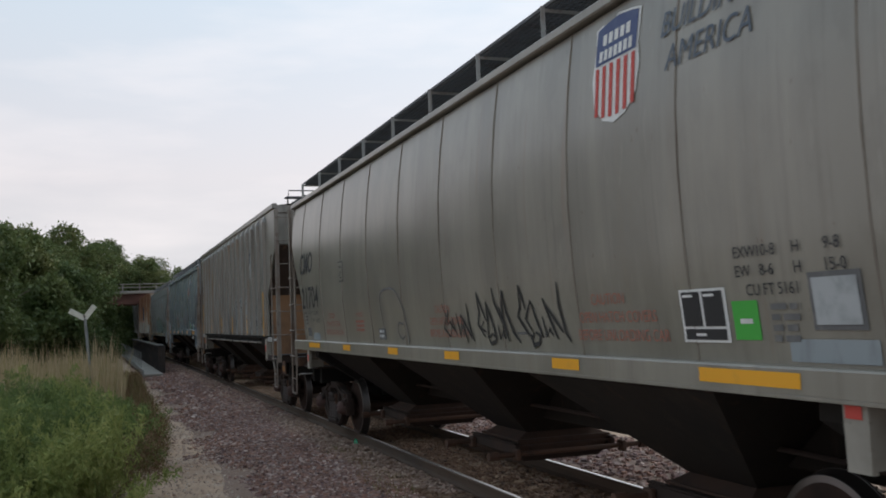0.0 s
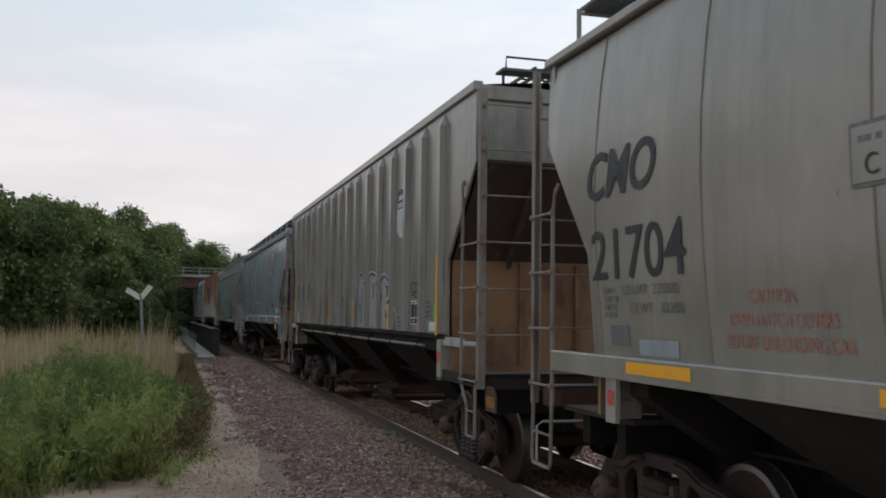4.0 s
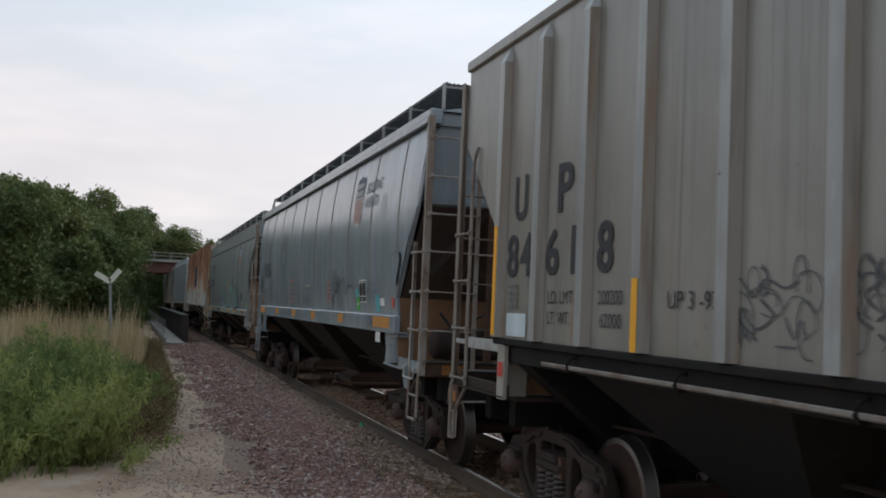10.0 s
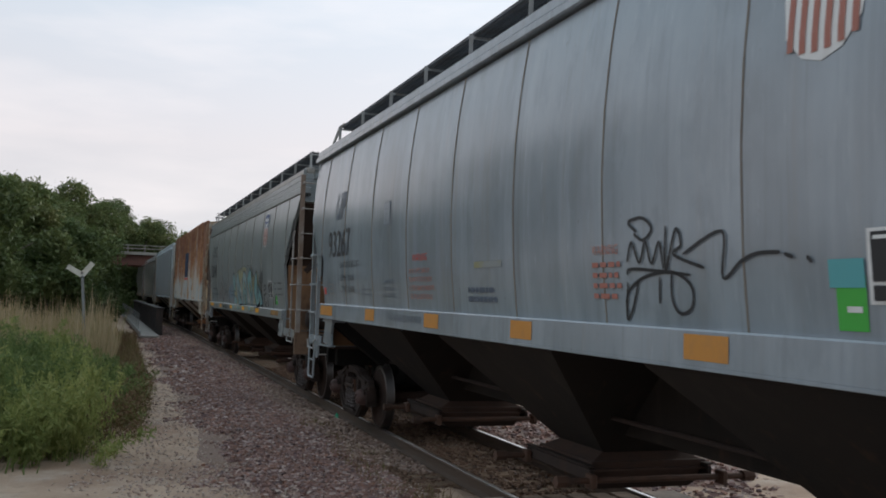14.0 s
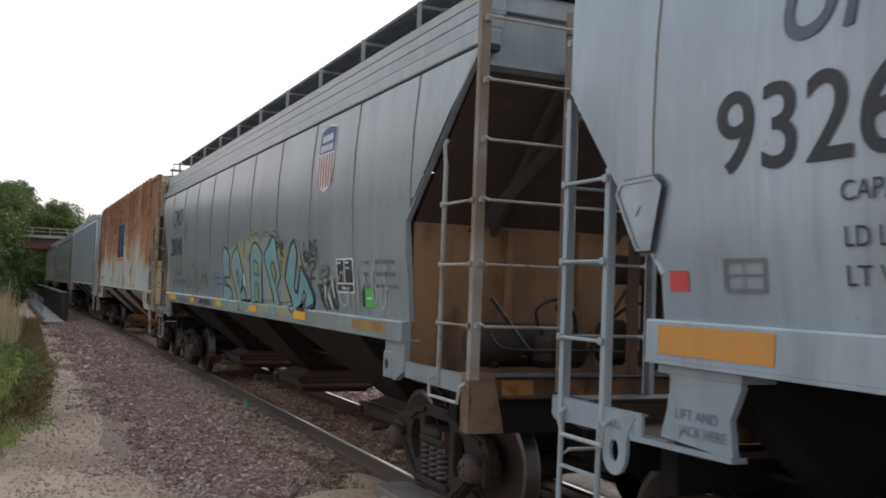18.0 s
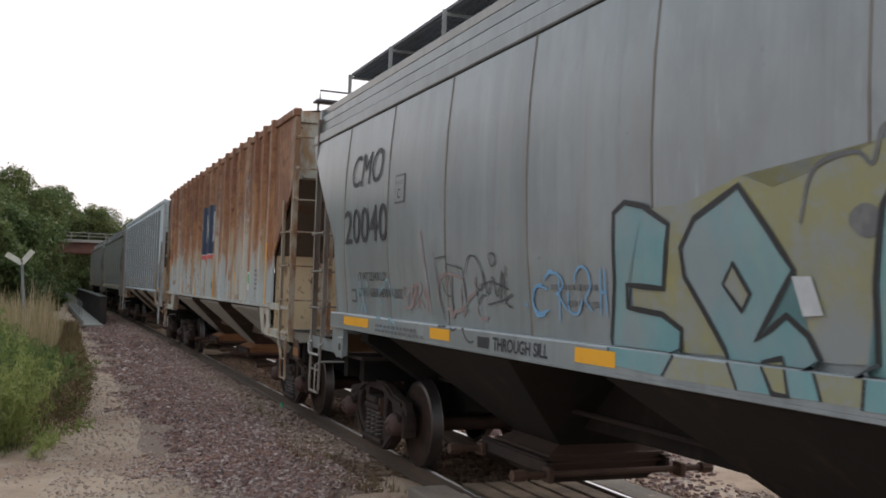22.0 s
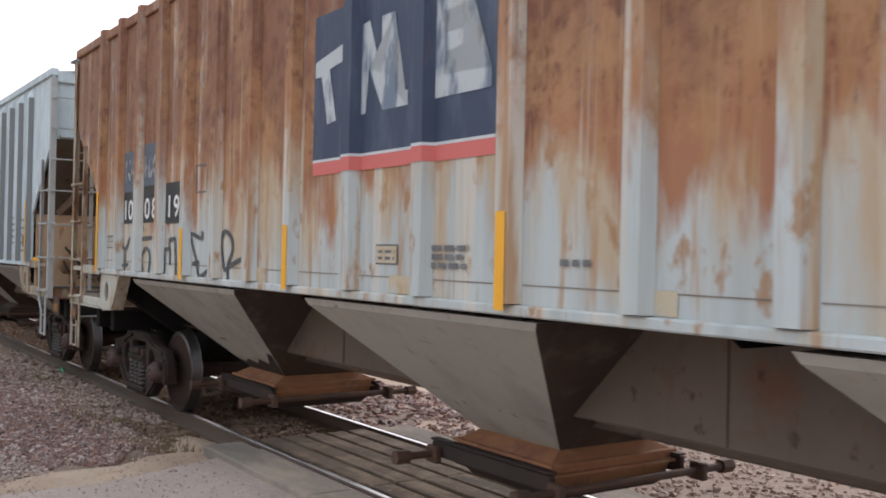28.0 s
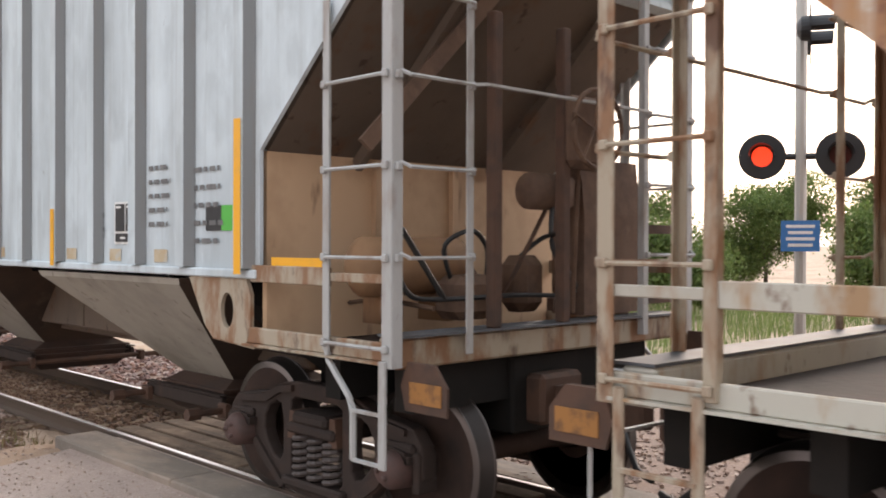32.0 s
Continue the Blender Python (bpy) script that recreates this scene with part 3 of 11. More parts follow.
def patch(name, car, surf, poly, material, off=0.008, curved=False, label=""):
    """a painted or stuck-on shape on the near side, cut into rows so that it follows the side"""
    p = flatten_smooth(poly, True) if curved else poly
    bm = bmesh.new()
    f = bm.faces.new([bm.verts.new((0, y, z)) for y, z in p])
    bmesh.ops.triangulate(bm, faces=[f])
    z0, z1 = min(q[1] for q in p), max(q[1] for q in p)
    for k in range(1, int((z1 - z0) / 0.1) + 1):
        bmesh.ops.bisect_plane(bm, geom=bm.verts[:] + bm.edges[:] + bm.faces[:], plane_co=(0, 0, z0 + 0.1 * k), plane_no=(0, 0, 1))
    y0, y1 = min(q[0] for q in p), max(q[0] for q in p)
    for k in range(1, int((y1 - y0) / 0.25) + 1):
        bmesh.ops.bisect_plane(bm, geom=bm.verts[:] + bm.edges[:] + bm.faces[:], plane_co=(0, y0 + 0.25 * k, 0), plane_no=(0, 1, 0))
    for v in bm.verts:
        v.co = on_side(surf, v.co.y, v.co.z, off)
    bmesh.ops.recalc_face_normals(bm, faces=bm.faces)
    me = bpy.data.meshes.new(name)
    bm.to_mesh(me)
    bm.free()
    me.materials.append(material)
    ob = new(name, me)
    ob.parent = car
    return tagged(ob, label)


def rect(name, car, surf, y_left, y_right, z0, z1, material, off=0.008, label=""):
    return patch(name, car, surf, [(y_left, z0), (y_right, z0), (y_right, z1), (y_left, z1)], material, off, label=label)


def letters(car, surf, text, y_left, z, height, material, width=None, slant=0.0, off=0.012, bold=0.0):
    """built-in font on the near side; text runs toward -y"""
    cu = bpy.data.curves.new("lettering", "FONT")
    cu.body, cu.size, cu.resolution_u, cu.offset = text, 1.0, 5, bold
    ob = new("lettering", cu)
    PENDING.append((ob, car, surf, y_left, z, height, material, width, slant, off))


def set_letters():
    dg = bpy.context.evaluated_depsgraph_get()
    for ob, car, surf, y_left, z, height, material, width, slant, off in PENDING:
        me = bpy.data.meshes.new_from_object(ob.evaluated_get(dg))
        me.materials.clear()
        me.materials.append(material)
        xs = [v.co.x for v in me.vertices]
        ys = [v.co.y for v in me.vertices]
        x0, x1, y1 = min(xs), max(xs), max(max(ys), 0.68)
        sy = height / y1
        sx = (width / (x1 - x0)) if width else sy
        for v in me.vertices:
            zz = z + v.co.y * sy
            yy = y_left - (v.co.x - x0) * sx - slant * v.co.y * sy
            v.co = on_side(surf, yy, zz, off)
        cu = ob.data
        bpy.data.objects.remove(ob)
        bpy.data.curves.remove(cu)
        if height < 0.2:
            new("lettering", me).parent = car
            continue
        # large characters are painted one by one
        home = list(range(len(me.vertices)))

        def root(i):
            while home[i] != i:
                i = home[i]
            return i
        for e in me.edges:
            home[root(e.vertices[0])] = root(e.vertices[1])
        groups = {}
        for p in me.polygons:
            groups.setdefault(root(p.vertices[0]), []).append(tuple(p.vertices))
        for faces in groups.values():
            used = sorted({i for f in faces for i in f})
            at = {i: k for k, i in enumerate(used)}
            raw("letter", [tuple(me.vertices[i].co) for i in used], [[at[i] for i in f] for f in faces], material, car)
        bpy.data.meshes.remove(me)


def shield(car, surf, y_mid, z0, z1, w, top, stripe):
    """a plain two-colour shield emblem with pale bars"""
    h = z1 - z0
    shp = [(-0.5, 0.93), (-0.36, 0.96), (-0.2, 0.93), (0, 1.0), (0.2, 0.93), (0.36, 0.96), (0.5, 0.93), (0.46, 0.72), (0.52, 0.45), (0.46, 0.2), (0.25, 0.05), (0, 0.0), (-0.25, 0.05), (-0.46, 0.2), (-0.52, 0.45), (-0.46, 0.72)]
    P = [(y_mid - a * w * 1.06, z0 + (b * 1.03 - 0.015) * h) for a, b in shp]
    patch("emblem_border", car, surf, P, M_WHITE, 0.008)
    patch("emblem_top", car, surf, [(y_mid - a * w * 0.97, z0 + b * h) for a, b in [(-0.5, 0.93), (-0.36, 0.955), (-0.2, 0.925), (0, 0.99), (0.2, 0.925), (0.36, 0.955), (0.5, 0.93), (0.46, 0.72), (0.49, 0.58), (-0.49, 0.58), (-0.46, 0.72)]], top, 0.012)
    for k, zz in enumerate((0.80, 0.65)):
        ww = 0.34 if k == 0 else 0.40
        n = 5 if k == 0 else 7
        for i in range(n):
            yc = y_mid - (-ww + 2 * ww * (i + 0.5) / n) * w
            hw = ww * w / n * 0.68
            patch("emblem_bar", car, surf, [(yc - hw, z0 + (zz - 0.045) * h), (yc + hw, z0 + (zz - 0.045) * h), (yc + hw, z0 + (zz + 0.06) * h), (yc - hw, z0 + (zz + 0.06) * h)], M_WHITE, 0.016)
    if stripe:
        for i in range(6):
            a = -0.42 + 0.84 * i / 5
            lo = 0.05 + 0.30 * abs(a) ** 2.2
            yc = y_mid - a * w
            patch("emblem_stripe", car, surf, [(yc - 0.042 * w, z0 + lo * h), (yc + 0.042 * w, z0 + lo * h), (yc + 0.042 * w, z0 + 0.555 * h), (yc - 0.042 * w, z0 + 0.555 * h)], stripe, 0.012)


def consolidated_label(car, surf, y_left, y_right, z0, z1):
    """black panels in a white frame"""
    rect("stencil_frame", car, surf, y_left, y_right, z0, z1, M_WHITE, 0.008)
    w, h = y_left - y_right, z1 - z0
    for a, b, c, d in ((0.06, 0.46, 0.30, 0.95), (0.52, 0.94, 0.30, 0.95), (0.06, 0.94, 0.05, 0.25)):
        rect("stencil_panel", car, surf, y_left - a * w, y_left - b * w, z0 + c * h, z0 + d * h, M_INK, 0.013)
    for a, c in ((0.1, 0.85), (0.56, 0.85), (0.3, 0.12)):
        rect("stencil_bar", car, surf, y_left - a * w, y_left - (a + 0.22) * w, z0 + c * h, z0 + (c + 0.05) * h, M_WHITE, 0.017)


def bars(car, surf, y_left, y_right, z, rows, material, step=0.065, h=0.036, seed=1):
    """small writing that cannot be read"""
    rr = random.Random(seed)
    for r in range(rows):
        y = y_left
        end = y_right + rr.uniform(0, 0.25) * (y_left - y_right)
        while y > end:
            w = rr.uniform(0.05, 0.14)
            rect("lettering_bar", car, surf, y, max(y - w, end), z - r * step, z - r * step + h, material, 0.012)
            y -= w + 0.03

# ---------------------------------------------------------------- hopper cars
TURN = Matrix.Rotation(math.pi, 4, "Z")
CARS = []
WHEELSETS = []


def lerp_profile(pts, z):
    return float(np.interp(z, [p[0] for p in pts], [p[1] for p in pts]))


WHEEL, AXLE = 0.50, 0.91
BULGE = [(1.5, 1.49), (1.95, 1.525), (2.4, 1.575), (3.0, 1.60), (3.5, 1.59), (4.0, 1.545), (4.5, 1.47)]


def running_gear(car, centres=(6.95, -6.95)):
    """two trucks; centres: of the rear and of the front truck"""
    def frame_bm(bm):
        half = [(0.0, 0.93), (0.22, 0.93), (0.42, 0.90), (0.62, 0.82), (0.86, 0.79), (1.03, 0.76), (1.12, 0.66), (1.13, 0.46), (1.09, 0.38), (1.04, 0.40), (1.04, 0.58), (0.80, 0.58), (0.78, 0.40),
                (0.68, 0.30), (0.54, 0.18), (0.40, 0.12), (0.0, 0.11)]
        outer = half + [(-y, z) for y, z in half[::-1] if y > 0]
        win = [(0.43, 0.74), (0.50, 0.76), (0.58, 0.72), (0.64, 0.63), (0.65, 0.53), (0.60, 0.43), (0.52, 0.35), (0.45, 0.33), (0.41, 0.38), (0.40, 0.60)]
        mid = [(-0.30, 0.78), (-0.25, 0.81), (0.25, 0.81), (0.30, 0.78), (0.30, 0.27), (0.25, 0.23), (-0.25, 0.23), (-0.30, 0.27)]
        edges = []
        for loop in (outer, win, [(-y, z) for y, z in win], mid):
            vs = [bm.verts.new((-0.055, y, z)) for y, z in loop]
            edges += [bm.edges.new((a, b)) for a, b in zip(vs, vs[1:] + vs[:1])]
        fill = bmesh.ops.triangle_fill(bm, edges=edges, use_beauty=True)
        faces = [g for g in fill["geom"] if isinstance(g, bmesh.types.BMFace)]
        ext = bmesh.ops.extrude_face_region(bm, geom=faces)
        bmesh.ops.translate(bm, verts=[g for g in ext["geom"] if isinstance(g, bmesh.types.BMVert)], vec=(0.11, 0, 0))
        bmesh.ops.recalc_face_normals(bm, faces=bm.faces)
        bm.normal_update()
        sharp = [e for e in bm.edges if len(e.link_faces) == 2 and e.calc_face_angle(0) > 1.2]
        bmesh.ops.bevel(bm, geom=sharp, offset=0.016, segments=2, affect="EDGES", profile=0.5)
        for s in (-1, 1):
            # pedestal jaws and the rib along the top chord
            soft_box(bm, -0.095, 0.095, s * 0.92 - 0.15, s * 0.92 + 0.15, 0.60, 0.665, 0.02)
            soft_box(bm, -0.085, 0.085, s * 1.085 - 0.03, s * 1.085 + 0.03, 0.36, 0.62, 0.012)
            prism(bm, [(s * 0.26, 0.90), (s * 0.44, 0.875), (s * 0.64, 0.795), (s * 0.98, 0.755), (s * 0.98, 0.71), (s * 0.60, 0.745), (s * 0.42, 0.83), (s * 0.26, 0.855)], -0.085, 0.085)
            prism(bm, [(s * 0.36, 0.16), (s * 0.40, 0.13), (s * 0.70, 0.33), (s * 0.78, 0.42), (s * 0.74, 0.46)], -0.08, 0.08)
        soft_box(bm, -0.11, 0.11, -0.36, 0.36, 0.17, 0.235, 0.015)

    def cap_bm(bm):
        soft_box(bm, -0.12, 0.12, -0.28, 0.28, 0.565, 0.64, 0.02)
        soft_box(bm, -0.13, 0.10, -0.20, 0.20, 0.64, 0.73, 0.025)

    def wedge_bm(bm):
        prism(bm, [(-0.05, 0.52), (0.05, 0.52), (0.035, 0.72), (-0.02, 0.72)], -0.09, 0.09)

    def spring_bm(bm):
        tube(bm, [(0.068 * math.cos(a), 0.068 * math.sin(a), 0.245 + 0.31 * a / (12 * math.pi)) for a in np.linspace(0, 12 * math.pi, 61)], 0.019, 5)

    def bearing_bm(bm):
        lathe_x(bm, [(-0.20, 0.03), (-0.20, 0.085), (-0.15, 0.125), (0.0, 0.135), (0.06, 0.11)], 18)
        for k in range(3):
            a = 2 * math.pi * k / 3
            lathe_x(bm, [(-0.218, 0.020), (-0.19, 0.020)], 6, 0, 0.05 * math.cos(a), 0.05 * math.sin(a))

    def adapter_bm(bm):
        prism(bm, [(-0.16, 0.10), (0.16, 0.10), (0.15, 0.045), (0.11, 0.12), (0.0, 0.137), (-0.11, 0.12), (-0.15, 0.045)][::-1], -0.12, 0.09)

    def bolster_bm(bm):
        soft_box(bm, -1.08, 1.08, -0.2, 0.2, 0.55, 0.72, 0.03)
        soft_box(bm, -0.4, 0.4, -0.25, 0.25, 0.68, 0.86, 0.03)

    def wheel_bm(bm):
        lathe_x(bm, [(-0.080, 0.44), (-0.076, 0.489), (-0.079, 0.425), (-0.030, 0.395), (-0.006, 0.25), (-0.050, 0.165), (-0.085, 0.155), (-0.085, 0.11), (0.09, 0.11), (0.08, 0.16), (0.035, 0.24), (0.02, 0.38), (0.055, 0.42), (0.055, 0.49)], 40)

    def tread_bm(bm):
        lathe_x(bm, [(-0.079, 0.483), (-0.070, 0.4965), (0.022, 0.500), (0.034, 0.524), (0.050, 0.524), (0.052, 0.49)], 48)

    # thin rings at rim and flange carry the glints of the wheel edge
    def rim_bm(bm):
        lathe_x(bm, [(-0.0797, 0.4880), (-0.0770, 0.4935), (-0.0725, 0.4972)], 48)

    def flange_bm(bm):
        lathe_x(bm, [(0.0325, 0.5225), (0.036, 0.5262), (0.044, 0.5270), (0.050, 0.5250)], 48)

    def axle_bm(bm):
        lathe_x(bm, [(-1.0, 0.06), (-0.9, 0.08), (-0.86, 0.11), (-0.6, 0.11), (-0.4, 0.085), (0.4, 0.085), (0.6, 0.11), (0.86, 0.11), (0.9, 0.08), (1.0, 0.06)], 14)

    def rigging_bm(bm):
        bar(bm, (-0.75, -0.42, 0.45), (0.75, -0.42, 0.45), 0.09, 0.12)
        bar(bm, (-0.75, 0.42, 0.45), (0.75, 0.42, 0.45), 0.09, 0.12)
        tube(bm, [(0.1, -0.42, 0.45), (0.12, 0.0, 0.36), (0.1, 0.42, 0.45)], 0.025, 6)
        for q in (-1, 1):
            bar(bm, (0.05, q * 0.40, 0.40), (0.18, q * 0.36, 0.92), 0.05, 0.03)

    def shoe_bm(bm):
        soft_box(bm, -0.05, 0.05, -0.03, 0.04, -0.15, 0.15, 0.012)

    for yc in centres:
        base = Matrix.Translation((0, yc, 0))
        put("bolster", "bolster", M_TRUCK, bolster_bm, car, base)
        beam = put("brake_beam", "brake_beam", M_TRUCK, rigging_bm, car, base)
        for sx in (-0.76, 0.76):
            for sy in (-0.41, 0.41):
                put("brake_shoe", "brake_shoe", M_TRUCK, shoe_bm, beam, Matrix.Translation((sx, sy, 0.47)))
        for q in (-1, 1):
            fr = put("side_frame", "side_frame", M_TRUCK, frame_bm, car, base @ Matrix.Translation((q * 1.0, 0, 0)))
            put("bolster_end", "bolster_end", M_TRUCK, cap_bm, fr, Matrix() if q < 0 else TURN)
            for k in (-0.245, 0.245):
                put("friction_wedge", "friction_wedge", M_COUPLER, wedge_bm, fr, Matrix.Translation((0, k, 0)) @ (Matrix() if k < 0 else TURN))
            for k in (-0.18, 0.0, 0.18):
                put("spring", "spring", M_SPRING, spring_bm, fr, Matrix.Translation((q * 0.03, k, 0)))
            for k in (-AXLE, AXLE):
                put("bearing_cap", "bearing_cap", M_BEARING, bearing_bm, fr, Matrix.Translation((0, k, WHEEL)) @ (TURN if q > 0 else Matrix()), "rusty red bearing cap with three bolts", True)
                put("bearing_adapter", "bearing_adapter", M_TRUCK, adapter_bm, fr, Matrix.Translation((0, k, WHEEL)))
        for k in (-AXLE, AXLE):
            ax = put("wheelset", "wheelset", M_WHEEL, axle_bm, car, Matrix.Translation((0, yc + k, WHEEL)), "brown steel axle with two wheels", True)
            WHEELSETS.append((ax, yc + k))
            for q in (-1, 1):
                m = Matrix.Translation((q * 0.755, 0, 0)) @ (TURN if q > 0 else Matrix())
                put("wheel", "wheel", M_WHEEL, wheel_bm, ax, m, "", True)
                put("tread", "tread", M_TREAD, tread_bm, ax, m, "polished steel wheel tread", True)
                put("rim", "rim", M_RIM, rim_bm, ax, m, "worn steel wheel rim, brightened as a glint", True)
                put("flange", "flange", M_RIM, flange_bm, ax, m, "worn steel wheel flange, brightened as a glint", True)


def end_of(yi, yp, side, ends, top, stile_top, stile="flat", inner=0.85, step="bent", plate=None, rail=False, foot=None, steel=None, w=None):
    """one end of a car. yi, yp: places along the car of the inner stile and of the corner post; side, ends: heights of the rungs on the side and on the end"""
    return dict(yi=yi, yp=yp, side=side, ends=ends, top=top, stile_top=stile_top, stile=stile, inner=inner, step=step, plate=plate, rail=rail, foot=foot, steel=steel, w=w or (0.045 if rail else 0.034))


def ends_and_ladders(car, main_steel, platform, sill_mat, rear, front, gusset="hole", gusset_at=(0.0, 0.0), gusset_mat=None):
    """everything at both ends: end sill, ladders, steps, couplers"""
    def gusset_bm(bm):
        outer = [(7.10, 1.70), (6.25, 1.70), (6.55, 1.26), (7.10, 1.22)]
        n, cy, cz = 16, 6.80, 1.46
        ring = [(cy + 0.085 * math.cos(2 * math.pi * k / n), cz + 0.125 * math.sin(2 * math.pi * k / n)) for k in range(n)]
        out = []
        for k in range(n):
            a = 2 * math.pi * k / n
            dy, dz = math.cos(a), math.sin(a)
            best = 9.0
            for (y0, z0), (y1, z1) in zip(outer, outer[1:] + outer[:1]):
                den = dy * (z1 - z0) - dz * (y1 - y0)
                if abs(den) > 1e-9:
                    t = ((y0 - cy) * (z1 - z0) - (z0 - cz) * (y1 - y0)) / den
                    u = ((y0 - cy) * dz - (z0 - cz) * dy) / den
                    if t > 0 and -1e-6 <= u <= 1 + 1e-6:
                        best = min(best, t)
            out.append((cy + dy * best, cz + dz * best))
        va = [[bm.verts.new((x, y, z)) for y, z in r] for x in (-1.53, -1.50) for r in (ring, out)]
        for k in range(n):
            j = (k + 1) % n
            for a, b in ((0, 1), (2, 3), (0, 2), (1, 3)):
                bm.faces.new((va[a][k], va[a][j], va[b][j], va[b][k]))
        # the plate's flange, turned inward
        bar(bm, (-1.44, 6.27, 1.69), (-1.44, 6.56, 1.25), 0.12, 0.02)
        bar(bm, (-1.44, 6.55, 1.25), (-1.44, 7.10, 1.215), 0.12, 0.02)

    def plain_gusset_bm(bm):
        prism(bm, [(7.30, 1.72), (6.70, 1.72), (6.66, 1.63), (6.74, 1.46), (6.71, 1.27), (7.30, 1.30), (7.25, 1.46), (7.22, 1.63)], -1.53, -1.49)
        soft_box(bm, -1.535, -1.30, 6.66, 7.34, 1.65, 1.70, 0.006)
        bar(bm, (-1.50, 6.70, 1.265), (-1.50, 7.56, 1.25), 0.10, 0.03)

    def pad_gusset_bm(bm):
        prism(bm, [(7.24, 1.74), (6.76, 1.74), (6.74, 1.24), (7.02, 1.20), (7.24, 1.30)], -1.56, -1.50)
        soft_box(bm, -1.575, -1.55, 6.74, 6.96, 1.21, 1.46, 0.01)
        soft_box(bm, -1.54, -1.20, 6.78, 7.20, 1.50, 1.54, 0.006)

    def narrow_gusset_bm(bm):
        prism(bm, [(7.22, 1.74), (7.03, 1.74), (7.05, 1.22), (7.22, 1.22)], -1.56, -1.52)
        box(bm, -1.55, -1.25, 7.20, 7.22, 1.24, 1.74)

    def mouth_bm(bm):
        bmesh.ops.create_circle(bm, cap_ends=True, radius=0.05, segments=14, matrix=Matrix.Translation((-1.577, 6.84, 1.34)) @ Matrix.Rotation(-math.pi / 2, 4, "Y"))

    def coupler_bm(bm):
        soft_box(bm, -0.22, 0.22, 8.30, 8.62, 0.72, 1.06, 0.03)

    def shank_bm(bm):
        prism(bm, [(8.55, 0.80), (9.0, 0.80), (9.0, 0.98), (8.55, 0.98)], -0.09, 0.09)

    def knuckle_bm(bm):
        va = [[bm.verts.new((x, y, z)) for x, y in ((-0.20, 8.98), (0.16, 8.98), (0.20, 9.10), (0.10, 9.14), (0.02, 9.08), (-0.04, 9.22), (-0.14, 9.26), (-0.20, 9.16))] for z in (0.74, 1.04)]
        for k in range(8):
            bm.faces.new((va[0][k], va[0][(k + 1) % 8], va[1][(k + 1) % 8], va[1][k]))
        bm.faces.new(va[0])
        bm.faces.new(va[1][::-1])
        bmesh.ops.bevel(bm, geom=list(bm.edges), offset=0.02, segments=1, affect="EDGES", profile=0.5)

    def hose_bm(bm):
        tube(bm, [(-0.45, 8.55, 0.90), (-0.45, 8.72, 0.82), (-0.38, 8.88, 0.54), (-0.25, 9.05, 0.42), (-0.12, 9.25, 0.42)], 0.025, 6)

    shapes = {"hole": gusset_bm, "plain": plain_gusset_bm, "pad": pad_gusset_bm, "narrow": narrow_gusset_bm}
    words = {"hole": "steel gusset plate with an oval hole", "plain": "plain steel gusset plate", "pad": "steel jacking pad plate", "narrow": "narrow steel gusset plate"}
    for e, (d, m) in enumerate(((rear, Matrix()), (front, TURN))):
        yi, yp, w = d["yi"], d["yp"], d["w"]
        steel = d["steel"] or main_steel
        move = Matrix.Translation((0, yp - 8.60, 0))
        cp = put("coupler", "coupler", M_COUPLER, coupler_bm, car, m @ move)
        put("shank", "shank", M_COUPLER, shank_bm, cp)
        put("knuckle", "knuckle", M_COUPLER, knuckle_bm, cp)
        put("air_hose", "air_hose", M_HOSE, hose_bm, car, m @ move, "black rubber air hose", True)

        def end_sill_bm(bm):
            soft_box(bm, -1.46, 1.46, yp - 0.20, yp - 0.02, 1.20, 1.38, 0.015)

        def flange_bm(bm):
            box(bm, -1.46, 1.46, yp - 0.20, yp + 0.03, 1.385, 1.40)
        es = put("end_sill", ("end_sill", yp), sill_mat, end_sill_bm, car, m, "stained steel end sill")
        put("foot_board", ("foot_board", yp), M_GRATING, flange_bm, es)

        def grab_bm(bm):
            z = 2.90 if d["rail"] else 2.78
            tube(bm, [(-d["inner"], yp + 0.06, z), (-d["inner"] + 0.06, yp + 0.13, z), (d["inner"] - 0.06, yp + 0.13, z), (d["inner"], yp + 0.06, z)], 0.013, 5)
        put("end_grab_bar", ("end_grab_bar", yp, d["inner"], d["rail"]), steel, grab_bm, car, m)

        def lever_bm(bm):
            tube(bm, [(-0.25, yp + 0.12, 1.08), (-0.6, yp + 0.14, 1.02), (-1.38, yp + 0.16, 1.02), (-1.44, yp + 0.17, 0.98), (-1.44, yp + 0.17, 0.62)], 0.013, 5)
        put("uncoupling_lever", ("uncoupling_lever", yp), M_BAR_PALE, lever_bm, car, m)
        for sx in (-1, 1):
            def side(f):
                def g(bm):
                    f(bm)
                    if sx > 0:
                        for v in bm.verts:
                            v.co.x = -v.co.x
                return g
            k = (sx, yi, yp, d["top"], d["stile_top"], d["stile"], d["step"], d["inner"], d["foot"], w)
            gp = put("corner_gusset", (gusset + "_corner_gusset", sx), gusset_mat or platform, side(shapes[gusset]), car, m @ Matrix.Translation((0, gusset_at[e], 0)), words[gusset])
            if gusset == "pad":
                put("slot", ("pad_slot", sx), M_HOSE, side(mouth_bm), gp)

            def post_bm(bm):
                soft_box(bm, -1.562, -1.548, yp - w, yp + w, d["foot"] or 1.22, d["top"], 0.004)
                soft_box(bm, -1.550, -1.475, yp + w - 0.012, yp + w, d["foot"] or 1.22, d["top"], 0.004)
            post = put("corner_post", ("corner_post",) + k, steel, side(post_bm), car, m, "steel angle corner post")

